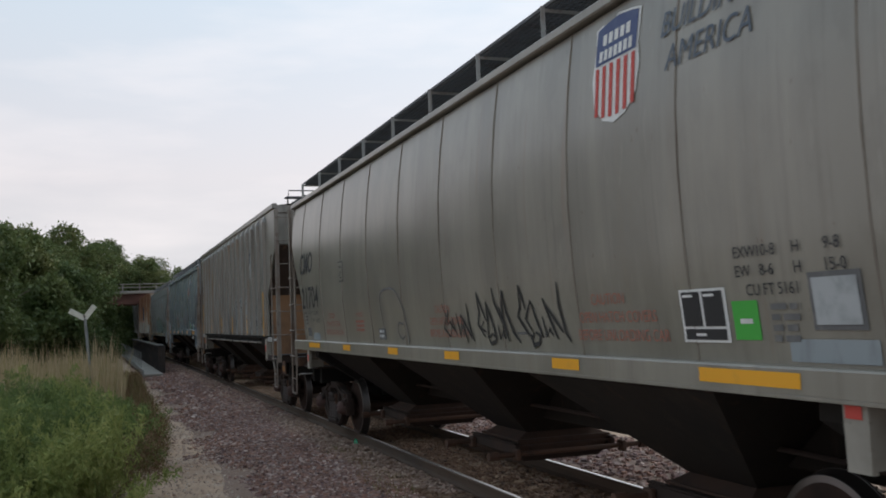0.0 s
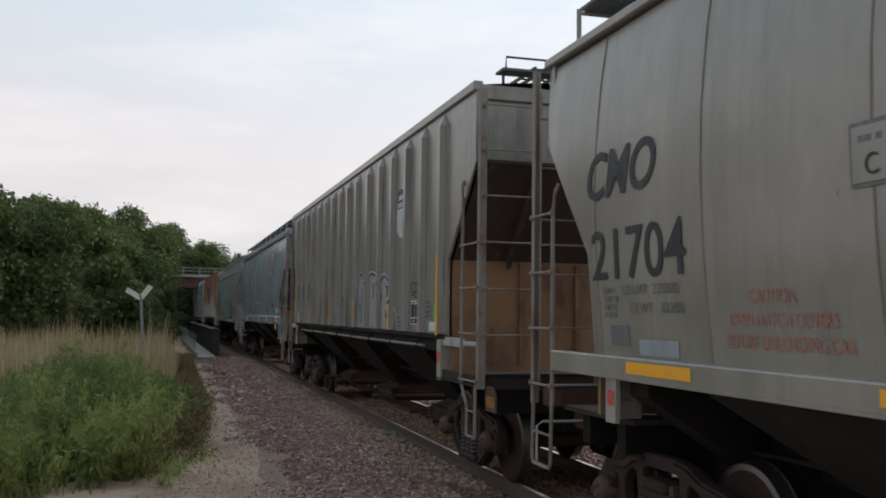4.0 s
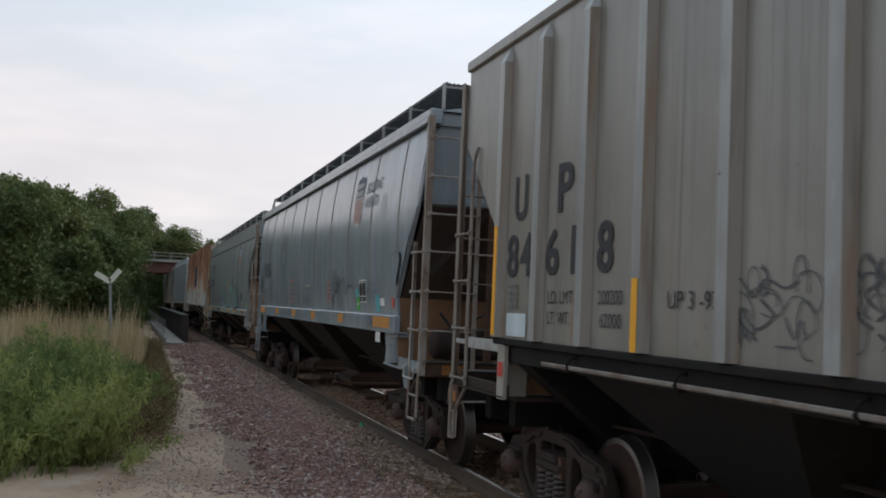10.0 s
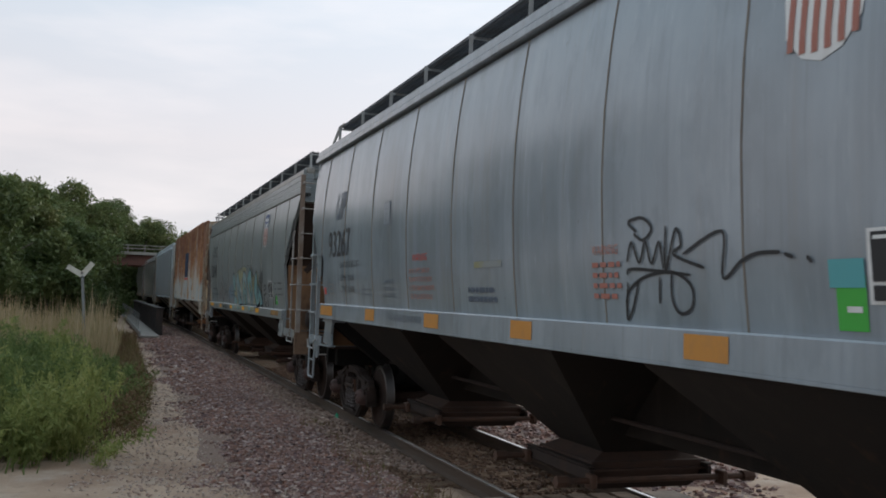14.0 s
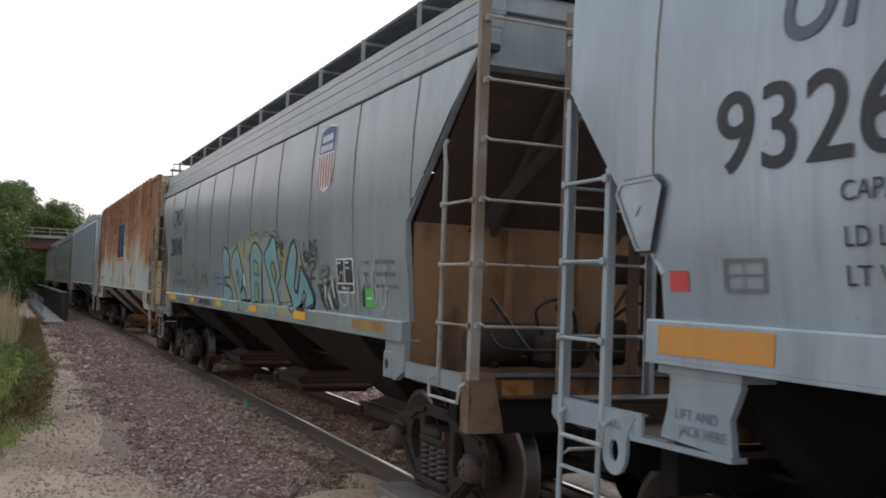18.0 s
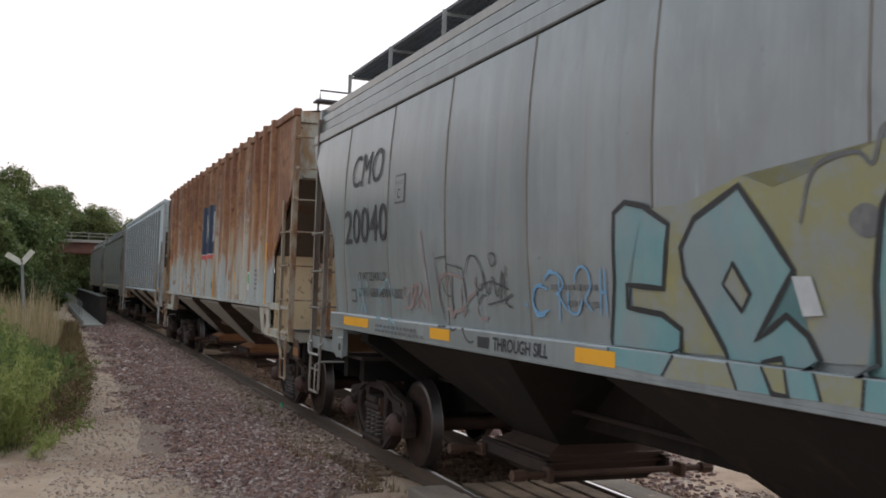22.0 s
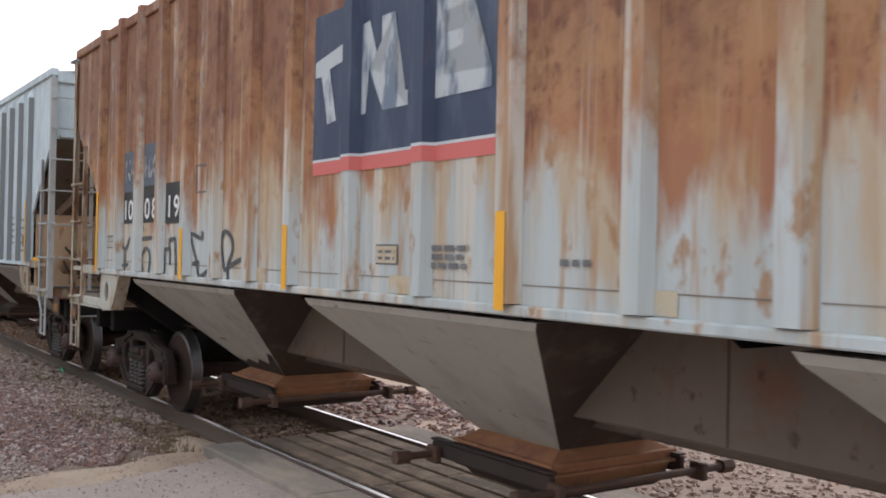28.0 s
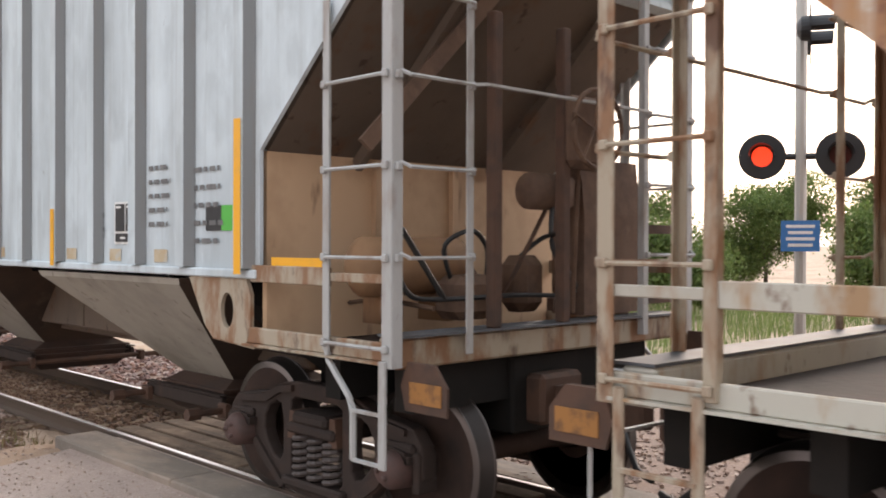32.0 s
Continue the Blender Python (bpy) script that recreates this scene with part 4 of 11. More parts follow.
            def stile_bm(bm):
                if d["stile"] == "flat":
                    soft_box(bm, -1.560, -1.548, yi - min(w, 0.032), yi + min(w, 0.032), 1.28, d["stile_top"], 0.003)
                    soft_box(bm, -1.550, -1.50, yi - min(w, 0.032), yi - min(w, 0.032) + 0.012, 1.28, d["stile_top"], 0.003)
                else:
                    t = d["stile_top"]
                    tube(bm, [(-1.52, yi - 0.06, t), (-1.55, yi - 0.05, t - 0.06), (-1.555, yi, t - 0.24), (-1.555, yi, 1.26)], 0.021, 7)
            put("ladder_stile", ("ladder_stile",) + k, steel, side(stile_bm), post)

            def end_stile_bm(bm):
                soft_box(bm, -d["inner"] - 0.03, -d["inner"] + 0.03, yp + 0.034, yp + 0.046, 1.26, d["top"], 0.003)
                soft_box(bm, -d["inner"] + 0.02, -d["inner"] + 0.032, yp - 0.01, yp + 0.04, 1.26, d["top"], 0.003)
            put("end_ladder_stile", ("end_ladder_stile",) + k, steel, side(end_stile_bm), post)

            def rung_bm(bm):
                tube(bm, [(-1.575, yi, 0.0), (-1.580, yi + 0.05, 0.0), (-1.580, yp - 0.05, 0.0), (-1.575, yp, 0.0)], 0.0125, 6)
                for y in (yi, yp):
                    soft_box(bm, -1.590, -1.562, y - 0.022, y + 0.022, -0.024, 0.024, 0.007)
            for z in d["side"]:
                put("rung", ("rung",) + k, steel, side(rung_bm), post, Matrix.Translation((0, 0, z)))

            def end_rung_bm(bm):
                tube(bm, [(-1.51, yp + 0.06, 0.03), (-1.48, yp + 0.11, 0.0), (-d["inner"] - 0.03, yp + 0.11, 0.0), (-d["inner"], yp + 0.06, 0.0)], 0.0125, 6)
                for x in (-1.52, -d["inner"]):
                    soft_box(bm, x - 0.022, x + 0.022, yp + 0.045, yp + 0.075, -0.022, 0.026, 0.006)
            for z in d["ends"]:
                put("end_rung", ("end_rung",) + k, steel, side(end_rung_bm), post, Matrix.Translation((0, 0, z)))

            def step_bm(bm):
                if d["step"] == "bent":
                    tube(bm, [(-1.55, yi, 1.30), (-1.55, yi + 0.02, 1.22), (-1.56, yi + 0.24, 1.02), (-1.57, yi + 0.29, 0.94), (-1.57, yi + 0.29, 0.66)], 0.021, 6)
                    soft_box(bm, -1.585, -1.560, yp - 0.05, yp + 0.01, 0.64, 1.26, 0.006)
                    for z in (0.66, 0.95):
                        tube(bm, [(-1.575, yi + 0.29, z), (-1.575, yp - 0.02, z)], 0.014, 5)
                elif d["step"] == "straight":
                    for y in (yi + 0.05, yp - 0.08):
                        soft_box(bm, -1.575, -1.550, y - 0.03, y + 0.03, 0.64, 1.30, 0.008)
                    for z in (0.66, 0.93):
                        tube(bm, [(-1.57, yi + 0.05, z), (-1.57, yp - 0.08, z)], 0.016, 5)
                elif d["step"] == "loop":
                    tube(bm, [(-1.55, yi + 0.02, 1.30), (-1.56, yi + 0.02, 0.70), (-1.56, yi + 0.05, 0.66), (-1.56, yp - 0.05, 0.66), (-1.56, yp - 0.02, 0.70), (-1.55, yp - 0.02, 1.30)], 0.018, 6)
                    tube(bm, [(-1.56, yi + 0.02, 0.96), (-1.56, yp - 0.02, 0.96)], 0.014, 5)
            put("sill_step", ("sill_step",) + k, steel, side(step_bm), post)

            if d["plate"]:
                pa, pb = d["plate"]

                def plate_bm(bm):
                    prism(bm, [(pa, 1.25), (pb - 0.04, 1.24), (pb, 1.27), (pb, 1.38), (pa, 1.40)], -1.545, -1.525)
                    box(bm, -1.545, -1.50, pa, pb, 1.385, 1.395)

                def hook_bm(bm):
                    tube(bm, [(-1.55, yi - 0.10, 1.33), (-1.60, yi - 0.10, 1.30), (-1.60, yi - 0.08, 1.17), (-1.60, yp - 0.10, 1.17), (-1.60, yp - 0.06, 1.30), (-1.55, yp - 0.06, 1.33)], 0.015, 6)
                def tow_bm(bm):
                    q = yi - 0.14
                    n, ring = 14, []
                    for r in (0.05, 0.125):
                        for x in (-1.552, -1.528):
                            ring.append([bm.verts.new((x, q + r * math.cos(2 * math.pi * k / n), 1.15 + (r + 0.02) * math.sin(2 * math.pi * k / n))) for k in range(n)])
                    for k in range(n):
                        j = (k + 1) % n
                        for a, b in ((0, 1), (1, 3), (3, 2), (2, 0)):
                            bm.faces.new((ring[a][k], ring[a][j], ring[b][j], ring[b][k]))
                    prism(bm, [(q - 0.123, 1.17), (q - 0.13, 1.26), (q - 0.20, 1.37), (q + 0.18, 1.37), (q + 0.13, 1.26), (q + 0.123, 1.17), (q + 0.06, 1.215), (q - 0.06, 1.215)], -1.552, -1.528)
                if gusset == "plain":
                    put("tow_eye", ("tow_eye", sx, yi), platform, side(tow_bm), car, m, "painted tow eye plate below the sill")
                pl = put("side_plate", ("side_plate", sx, pa, pb), platform, side(plate_bm), car, m, "painted steel plate beside the ladder")
                put("grab_handle", ("grab_handle", sx, yi, yp), M_BAR_PALE, side(hook_bm), pl)

                def skirt_bm(bm):
                    va = [[bm.verts.new((x, y, z)) for x, z in ((-1.56, 1.42), (-1.34, 1.42), (-1.24, 0.94), (-1.56, 0.94), (-1.53, 1.20))] for y in (yp + 0.01, yp + 0.03)]
                    for q in range(5):
                        bm.faces.new((va[0][q], va[0][(q + 1) % 5], va[1][(q + 1) % 5], va[1][q]))
                    bm.faces.new(va[0])
                    bm.faces.new(va[1][::-1])
                    soft_box(bm, -1.56, -1.54, yp - 0.12, yp + 0.02, 0.94, 1.42, 0.004)

                def patch_bm(bm):
                    box(bm, 0.95, 1.24, yp - 0.02, yp - 0.015, 1.235, 1.355)
                if sx > 0 and e == 1:
                    put("rust_patch", ("rust_patch", yp), M_RUST_ORANGE, patch_bm, es, None, "bright orange rust patch")
                if d["foot"]:
                    put("step_bracket", ("skirt", sx, yp), M_END_SKIRT, side(skirt_bm), car, m, "rusty brown bracket plate below the ladder")
            if d["rail"]:
                def rail_bm(bm):
                    soft_box(bm, -1.545, -1.520, 7.12, yi + 0.02, 1.67, 1.785, 0.006)
                    soft_box(bm, -1.545, -1.520, yi + 0.02, yp - 0.03, 1.70, 1.755, 0.006)

                def beam_bm(bm):
                    soft_box(bm, -1.53, -1.49, 7.05, yp - 0.02, 1.25, 1.36, 0.008)
                    box(bm, -1.57, -1.49, 7.05, yp - 0.02, 1.235, 1.25)

                def tab_bm(bm):
                    prism(bm, [(yp + 0.08, 1.26), (yp + 0.30, 1.26), (yp + 0.40, 1.14), (yp + 0.40, 0.98), (yp + 0.06, 0.98), (yp + 0.02, 1.12)], -1.47, -1.45)

                def tab_field_bm(bm):
                    prism(bm, [(yp + 0.10, 1.15), (yp + 0.36, 1.15), (yp + 0.36, 1.03), (yp + 0.10, 1.03)], -1.476, -1.470)
                put("side_rail", ("side_rail", sx, yi, yp), M_BAR_PALE if platform.name == M_TRUCK.name else platform, side(rail_bm), car, m, "flat steel rail between the body and the ladder")
                put("side_beam", ("side_beam", sx, yp), platform, side(beam_bm), car, m, "steel channel beside the end platform")
                tab = put("step_bracket", ("step_bracket", sx, yp), M_COUPLER, side(tab_bm), car, m, "steel bracket plate with a rusty orange panel")
                put("bracket_panel", ("bracket_panel", sx, yp), M_RUST_ORANGE, side(tab_field_bm), tab, None, "rusty orange panel")


def brake_gear(car, m=None, steel=None):
    brown = steel is not None
    steel = steel or M_TRUCK
    low = 1.78 if brown else 1.60

    def reservoir_bm(bm):
        lathe_x(bm, [(-0.46, 0.03), (-0.45, 0.14), (-0.40, 0.20), (0.40, 0.20), (0.45, 0.14), (0.46, 0.03)], 18, -0.75, -7.85, low)
        for x in (-1.0, -0.5):
            box(bm, x - 0.03, x + 0.03, -8.0, -7.7, 1.40, low - 0.14)

    def wheel_bm(bm):
        tube(bm, [(-0.35 + 0.27 * math.cos(a), -8.72, 2.72 + 0.27 * math.sin(a)) for a in np.linspace(0, 2 * math.pi, 21)[:-1]], 0.018, 6, True)
        for k in range(5):
            a = 2 * math.pi * k / 5 + 0.3
            tube(bm, [(-0.35, -8.69, 2.72), (-0.35 + 0.27 * math.cos(a), -8.72, 2.72 + 0.27 * math.sin(a))], 0.012, 5)

    def housing_bm(bm):
        soft_box(bm, -0.55, -0.12, -8.66, -8.48, 2.45, 2.95, 0.05)
        tube(bm, [(-0.35, -8.55, 2.5), (-0.35, -8.5, 1.45)], 0.02, 6)

    def valve_bm(bm):
        soft_box(bm, -1.2, -0.75, -8.25, -7.95, 1.42, 1.72, 0.06)
        soft_box(bm, -0.55, -0.25, -8.2, -7.95, 1.44, 1.85, 0.07)
        tube(bm, [(-1.3, -8.1, 1.5), (-1.35, -7.6, 1.55), (-1.3, -7.2, 1.5), (-0.6, -6.6, 1.4)], 0.018, 6)
        tube(bm, [(-0.9, -8.1, 1.7), (-0.9, -7.9, 1.95), (-0.75, -7.75, 1.98)], 0.018, 6)

    def loop_bm(bm):
        tube(bm, flatten_smooth([(-1.15, -8.1, 1.70), (-1.25, -8.15, 1.92), (-1.10, -8.25, 2.02), (-0.90, -8.2, 1.90), (-0.8, -8.1, 1.70)], False), 0.018, 6)
        tube(bm, flatten_smooth([(-0.45, -8.1, 1.84), (-0.3, -8.2, 1.98), (0.0, -8.2, 2.0), (0.25, -8.1, 1.80), (0.35, -8.0, 1.45)], False), 0.018, 6)

    def post_bm(bm):
        soft_box(bm, -0.70, -0.62, -8.60, -8.52, 1.40, 3.4, 0.01)
        soft_box(bm, -0.02, 0.06, -8.60, -8.52, 1.40, 3.4, 0.01)

    def rod_bm(bm):
        tube(bm, [(-0.2, -8.3, 2.45), (-0.6, -8.2, 1.75), (-0.75, -8.1, 1.45)], 0.016, 6)
        tube(bm, [(0.15, -8.45, 2.6), (0.10, -8.4, 1.4)], 0.022, 6)
        bar(bm, (-0.35, -8.3, 1.50), (1.2, -8.3, 1.50), 0.06, 0.09)
        bar(bm, (0.3, -8.35, 2.05), (1.3, -8.35, 2.05), 0.05, 0.07)

    def cylinder_bm(bm):
        n = 16
        for x, r, z0, z1 in ((0.62, 0.17, 1.50, 2.40), (1.05, 0.13, 1.45, 2.10)):
            rings = [[bm.verts.new((x + q * math.cos(2 * math.pi * k / n), -7.95 + q * math.sin(2 * math.pi * k / n), z)) for k in range(n)] for z, q in ((z0, 0.05), (z0 + 0.05, r), (z1 - 0.05, r), (z1, 0.05))]
            for a, b in zip(rings, rings[1:]):
                for k in range(n):
                    bm.faces.new((a[k], a[(k + 1) % n], b[(k + 1) % n], b[k]))
            bm.faces.new(rings[0])
            bm.faces.new(rings[-1])
    across = (m or Matrix()) @ Matrix.Translation((0.0 if m else 0.55, 0, 0))
    put("brake_rod", "brake_rod", M_COUPLER, rod_bm, car, across)
    put("brake_cylinder", ("brake_cylinder", brown), steel, cylinder_bm, car, across, "dark brown brake cylinders", True)
    put("air_reservoir", ("air_reservoir", brown), M_END_ORANGE if brown else steel, reservoir_bm, car, m, "dusty brown air reservoir" if brown else "grimy dark air reservoir", True)
    put("hand_brake_wheel", ("hand_brake_wheel", brown), steel, wheel_bm, car, across, "brown spoked hand brake wheel")
    put("hand_brake_housing", ("hand_brake_housing", brown), steel, housing_bm, car, across)
    put("brake_valve", ("brake_valve", brown), steel, valve_bm, car, across)
    put("brake_hose", "brake_hose", M_HOSE, loop_bm, car, across, "looped black brake hoses", True)

    def pot_bm(bm):
        lathe_x(bm, [(-0.20, 0.04), (-0.19, 0.13), (0.19, 0.13), (0.20, 0.04)], 16, 0.10, -8.35, 2.30)

    def gear_bm(bm):
        prism(bm, [(-8.45, 1.42), (-8.15, 1.42), (-8.15, 2.15), (-8.20, 2.55), (-8.40, 2.55), (-8.45, 2.15)], 0.40, 1.10)

    def feed_bm(bm):
        tube(bm, flatten_smooth([(-1.26, -8.3, 1.80), (-1.16, -8.3, 1.63), (-0.95, -8.3, 1.58), (-0.2, -8.3, 1.58), (0.3, -8.45, 1.60), (0.05, -8.45, 1.9), (0.1, -8.4, 2.2)], False), 0.018, 6)

    def stay_bm(bm):
        tube(bm, [(-1.25, -8.35, 2.02), (-0.85, -8.3, 1.58)], 0.02, 6)

    def strut_bm(bm):
        bar(bm, (-1.30, -8.05, 2.55), (-0.35, -8.45, 3.75), 0.07, 0.10)
    if m is None:
        put("valve_bracket", ("valve_bracket", brown), steel, gear_bm, car, None, "grimy valve bracket")
        put("dirt_collector", ("dirt_collector", brown), steel, pot_bm, car, None, "", True)
        put("feed_pipe", "feed_pipe", M_HOSE, feed_bm, car)
        put("stay_rod", "stay_rod", M_HOSE, stay_bm, car)
        put("end_strut", ("end_strut", brown), steel, strut_bm, car, None, "dark diagonal strut under the slope sheet")
    if m is None:
        put("brake_chain_post", "brake_chain_post", M_COUPLER, post_bm, car)


def underbody(car, z_top, hop_mat, gate_mat):
    wide = hop_mat.name == M_HOPPER_LIGHT.name
    bays = ((-4.65, 1.37), (-0.20, 1.40), (4.24, 1.53)) if wide else ((-4.35, 1.44), (0.0, 1.44), (4.35, 1.44))

    def hopper_bm(bm):
        def ring(hx, hy, z):
            return [bm.verts.new((sx * hx, sy * hy, z)) for sx, sy in ((-1, -1), (1, -1), (1, 1), (-1, 1))]
        rings = [ring(1.50, half + 0.03, z_top), ring(1.48, half, z_top - 0.05), ring(0.42, 0.44, 0.66), ring(0.42, 0.44, 0.60)]
        for a, b in zip(rings, rings[1:]):
            for k in (1, 3):
                bm.faces.new((a[k], a[(k + 1) % 4], b[(k + 1) % 4], b[k]))
        bm.faces.new(rings[0])
        bm.faces.new(rings[-1][::-1])

    # end-facing slopes are split off to carry their shade in the colour
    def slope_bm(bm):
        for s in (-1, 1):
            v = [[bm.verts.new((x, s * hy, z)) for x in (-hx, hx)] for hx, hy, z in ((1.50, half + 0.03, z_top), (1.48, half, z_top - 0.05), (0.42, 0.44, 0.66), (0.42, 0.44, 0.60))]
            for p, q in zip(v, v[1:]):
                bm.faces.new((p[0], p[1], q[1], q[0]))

    def gate_bm(bm):
        def ring(hx, hy, z):
            return [bm.verts.new((sx * hx, sy * hy, z)) for sx, sy in ((-1, -1), (1, -1), (1, 1), (-1, 1))]
        rings = [ring(hx, hy, z) for hx, hy, z in ((0.42, 0.44, 0.70), (0.58, 0.54, 0.615), (0.62, 0.58, 0.612), (0.62, 0.58, 0.59), (0.59, 0.55, 0.585), (0.585, 0.545, 0.545), (0.615, 0.575, 0.54), (0.615, 0.575, 0.52), (0.58, 0.54, 0.515), (0.56, 0.52, 0.43))]
        for a, b in zip(rings, rings[1:]):
            for k in range(4):
                bm.faces.new((a[k], a[(k + 1) % 4], b[(k + 1) % 4], b[k]))
        bm.faces.new(rings[0])
        bm.faces.new(rings[-1][::-1])

    def frame_bm(bm):
        soft_box(bm, -0.60, 0.60, -0.58, 0.58, 0.41, 0.43, 0.006)
        va = [[bm.verts.new((sx * hx, sy * hy, z)) for sx, sy in ((-1, -1), (1, -1), (1, 1), (-1, 1))] for hx, hy, z in ((0.56, 0.52, 0.41), (0.50, 0.47, 0.34))]
        for k in range(4):
            bm.faces.new((va[0][k], va[0][(k + 1) % 4], va[1][(k + 1) % 4], va[1][k]))
        bm.faces.new(va[0])
        bm.faces.new(va[1][::-1])
        for s in (-1, 1):
            soft_box(bm, s * 0.64 - 0.025, s * 0.64 + 0.025, -0.62, 0.80, 0.44, 0.555, 0.008)
            soft_box(bm, s * 0.64 - 0.04, s * 0.64 + 0.04, -0.62, 0.80, 0.565, 0.58, 0.004)

    def shaft_bm(bm):
        tube(bm, [(-0.98, 0, 0.47), (0.98, 0, 0.47)], 0.03, 8)
        for x in (-1.0, 1.0):
            lathe_x(bm, [(-0.06, 0.03), (-0.06, 0.055), (0.06, 0.055), (0.06, 0.03)], 6, x, 0, 0.47)
        for x in (-0.7, 0.7):
            soft_box(bm, x - 0.03, x + 0.03, -0.07, 0.07, 0.40, 0.53, 0.01)

    def floor_bm(bm):
        prism(bm, [(1.40, z_top - 0.02), (2.17, z_top + 0.55), (2.95, z_top - 0.02), (2.17, z_top + 0.62)], -1.44, 1.44)

    def bay_bm(bm):
        prism(bm, [(5.75, z_top - 0.05), (7.05, z_top + 0.60), (7.05, z_top + 0.65), (5.75, z_top)], -1.44, 1.44)

    def sill_bm(bm):
        if wide:
            soft_box(bm, -0.60, 0.60, -5.0, 5.0, 0.97, z_top - 0.02, 0.02)
            for y in (-2.2, 2.2):
                box(bm, -0.615, 0.615, y - 0.02, y + 0.02, 0.99, z_top - 0.03)
        soft_box(bm, -0.32, 0.32, -6.2, 6.2, 0.86, z_top - 0.025, 0.02)

    def body_bolster_bm(bm):
        poly = [(-1.44, z_top + 0.02), (-1.44, z_top - 0.14), (-0.50, 0.84), (0.50, 0.84), (1.44, z_top - 0.14), (1.44, z_top + 0.02)]
        va = [[bm.verts.new((x, y, z)) for x, z in poly] for y in (6.72, 7.02)]
        for k in range(6):
            bm.faces.new((va[0][k], va[0][(k + 1) % 6], va[1][(k + 1) % 6], va[1][k]))
        bm.faces.new(va[0])
        bm.faces.new(va[1][::-1])

    def draft_bm(bm):
        soft_box(bm, -0.36, 0.36, 6.3, 8.45, 0.66, 1.19, 0.02)

    def cross_bm(bm):
        prism(bm, [(-0.08, 1.19), (0.08, 1.19), (0.08, 0.90), (-0.08, 0.90)], -1.22, 1.22)

    def shear_bm(bm):
        box(bm, -1.40, 1.40, 7.05, 8.42, 1.20, 1.24)
    # blackened and filled in for the darkness under the car ends
    for m in (Matrix(), TURN):
        put("body_bolster", ("body_bolster", z_top), M_HOPPER_BLACK, body_bolster_bm, car, m, "cross bolster, black for the shade above the wheels")
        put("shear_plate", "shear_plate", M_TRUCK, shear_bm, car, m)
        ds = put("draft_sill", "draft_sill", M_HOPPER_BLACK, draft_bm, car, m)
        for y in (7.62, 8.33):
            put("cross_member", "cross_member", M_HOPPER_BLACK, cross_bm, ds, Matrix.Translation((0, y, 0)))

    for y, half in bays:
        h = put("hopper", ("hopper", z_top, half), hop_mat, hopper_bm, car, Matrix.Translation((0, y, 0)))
        put("slope_plate", ("slope_plate", z_top, half), M_HOPPER_SLOPE if wide else M_HOPPER, slope_bm, h, None, "shade-darkened rusty slope plate of the hopper")
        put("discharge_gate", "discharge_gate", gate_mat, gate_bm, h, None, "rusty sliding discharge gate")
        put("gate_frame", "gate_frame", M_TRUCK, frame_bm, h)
        for s in (-0.72, 0.72):
            put("gate_shaft", "gate_shaft", M_COUPLER, shaft_bm, h, Matrix.Translation((0, s, 0)))
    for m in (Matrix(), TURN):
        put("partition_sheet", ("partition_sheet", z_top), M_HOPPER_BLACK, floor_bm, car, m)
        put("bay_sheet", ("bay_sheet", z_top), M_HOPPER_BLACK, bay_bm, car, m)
    # the pale cars' sill takes a darker colour in place of its shade
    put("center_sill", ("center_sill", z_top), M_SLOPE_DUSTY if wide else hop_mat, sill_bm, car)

    def pipe_bm(bm):
        tube(bm, [(-0.5, -8.2, 0.98), (-0.55, -5.0, 1.05), (-0.55, 5.0, 1.05), (-0.5, 8.2, 0.98)], 0.022, 6)
    put("train_line_pipe", "train_line_pipe", M_TRUCK, pipe_bm, car)


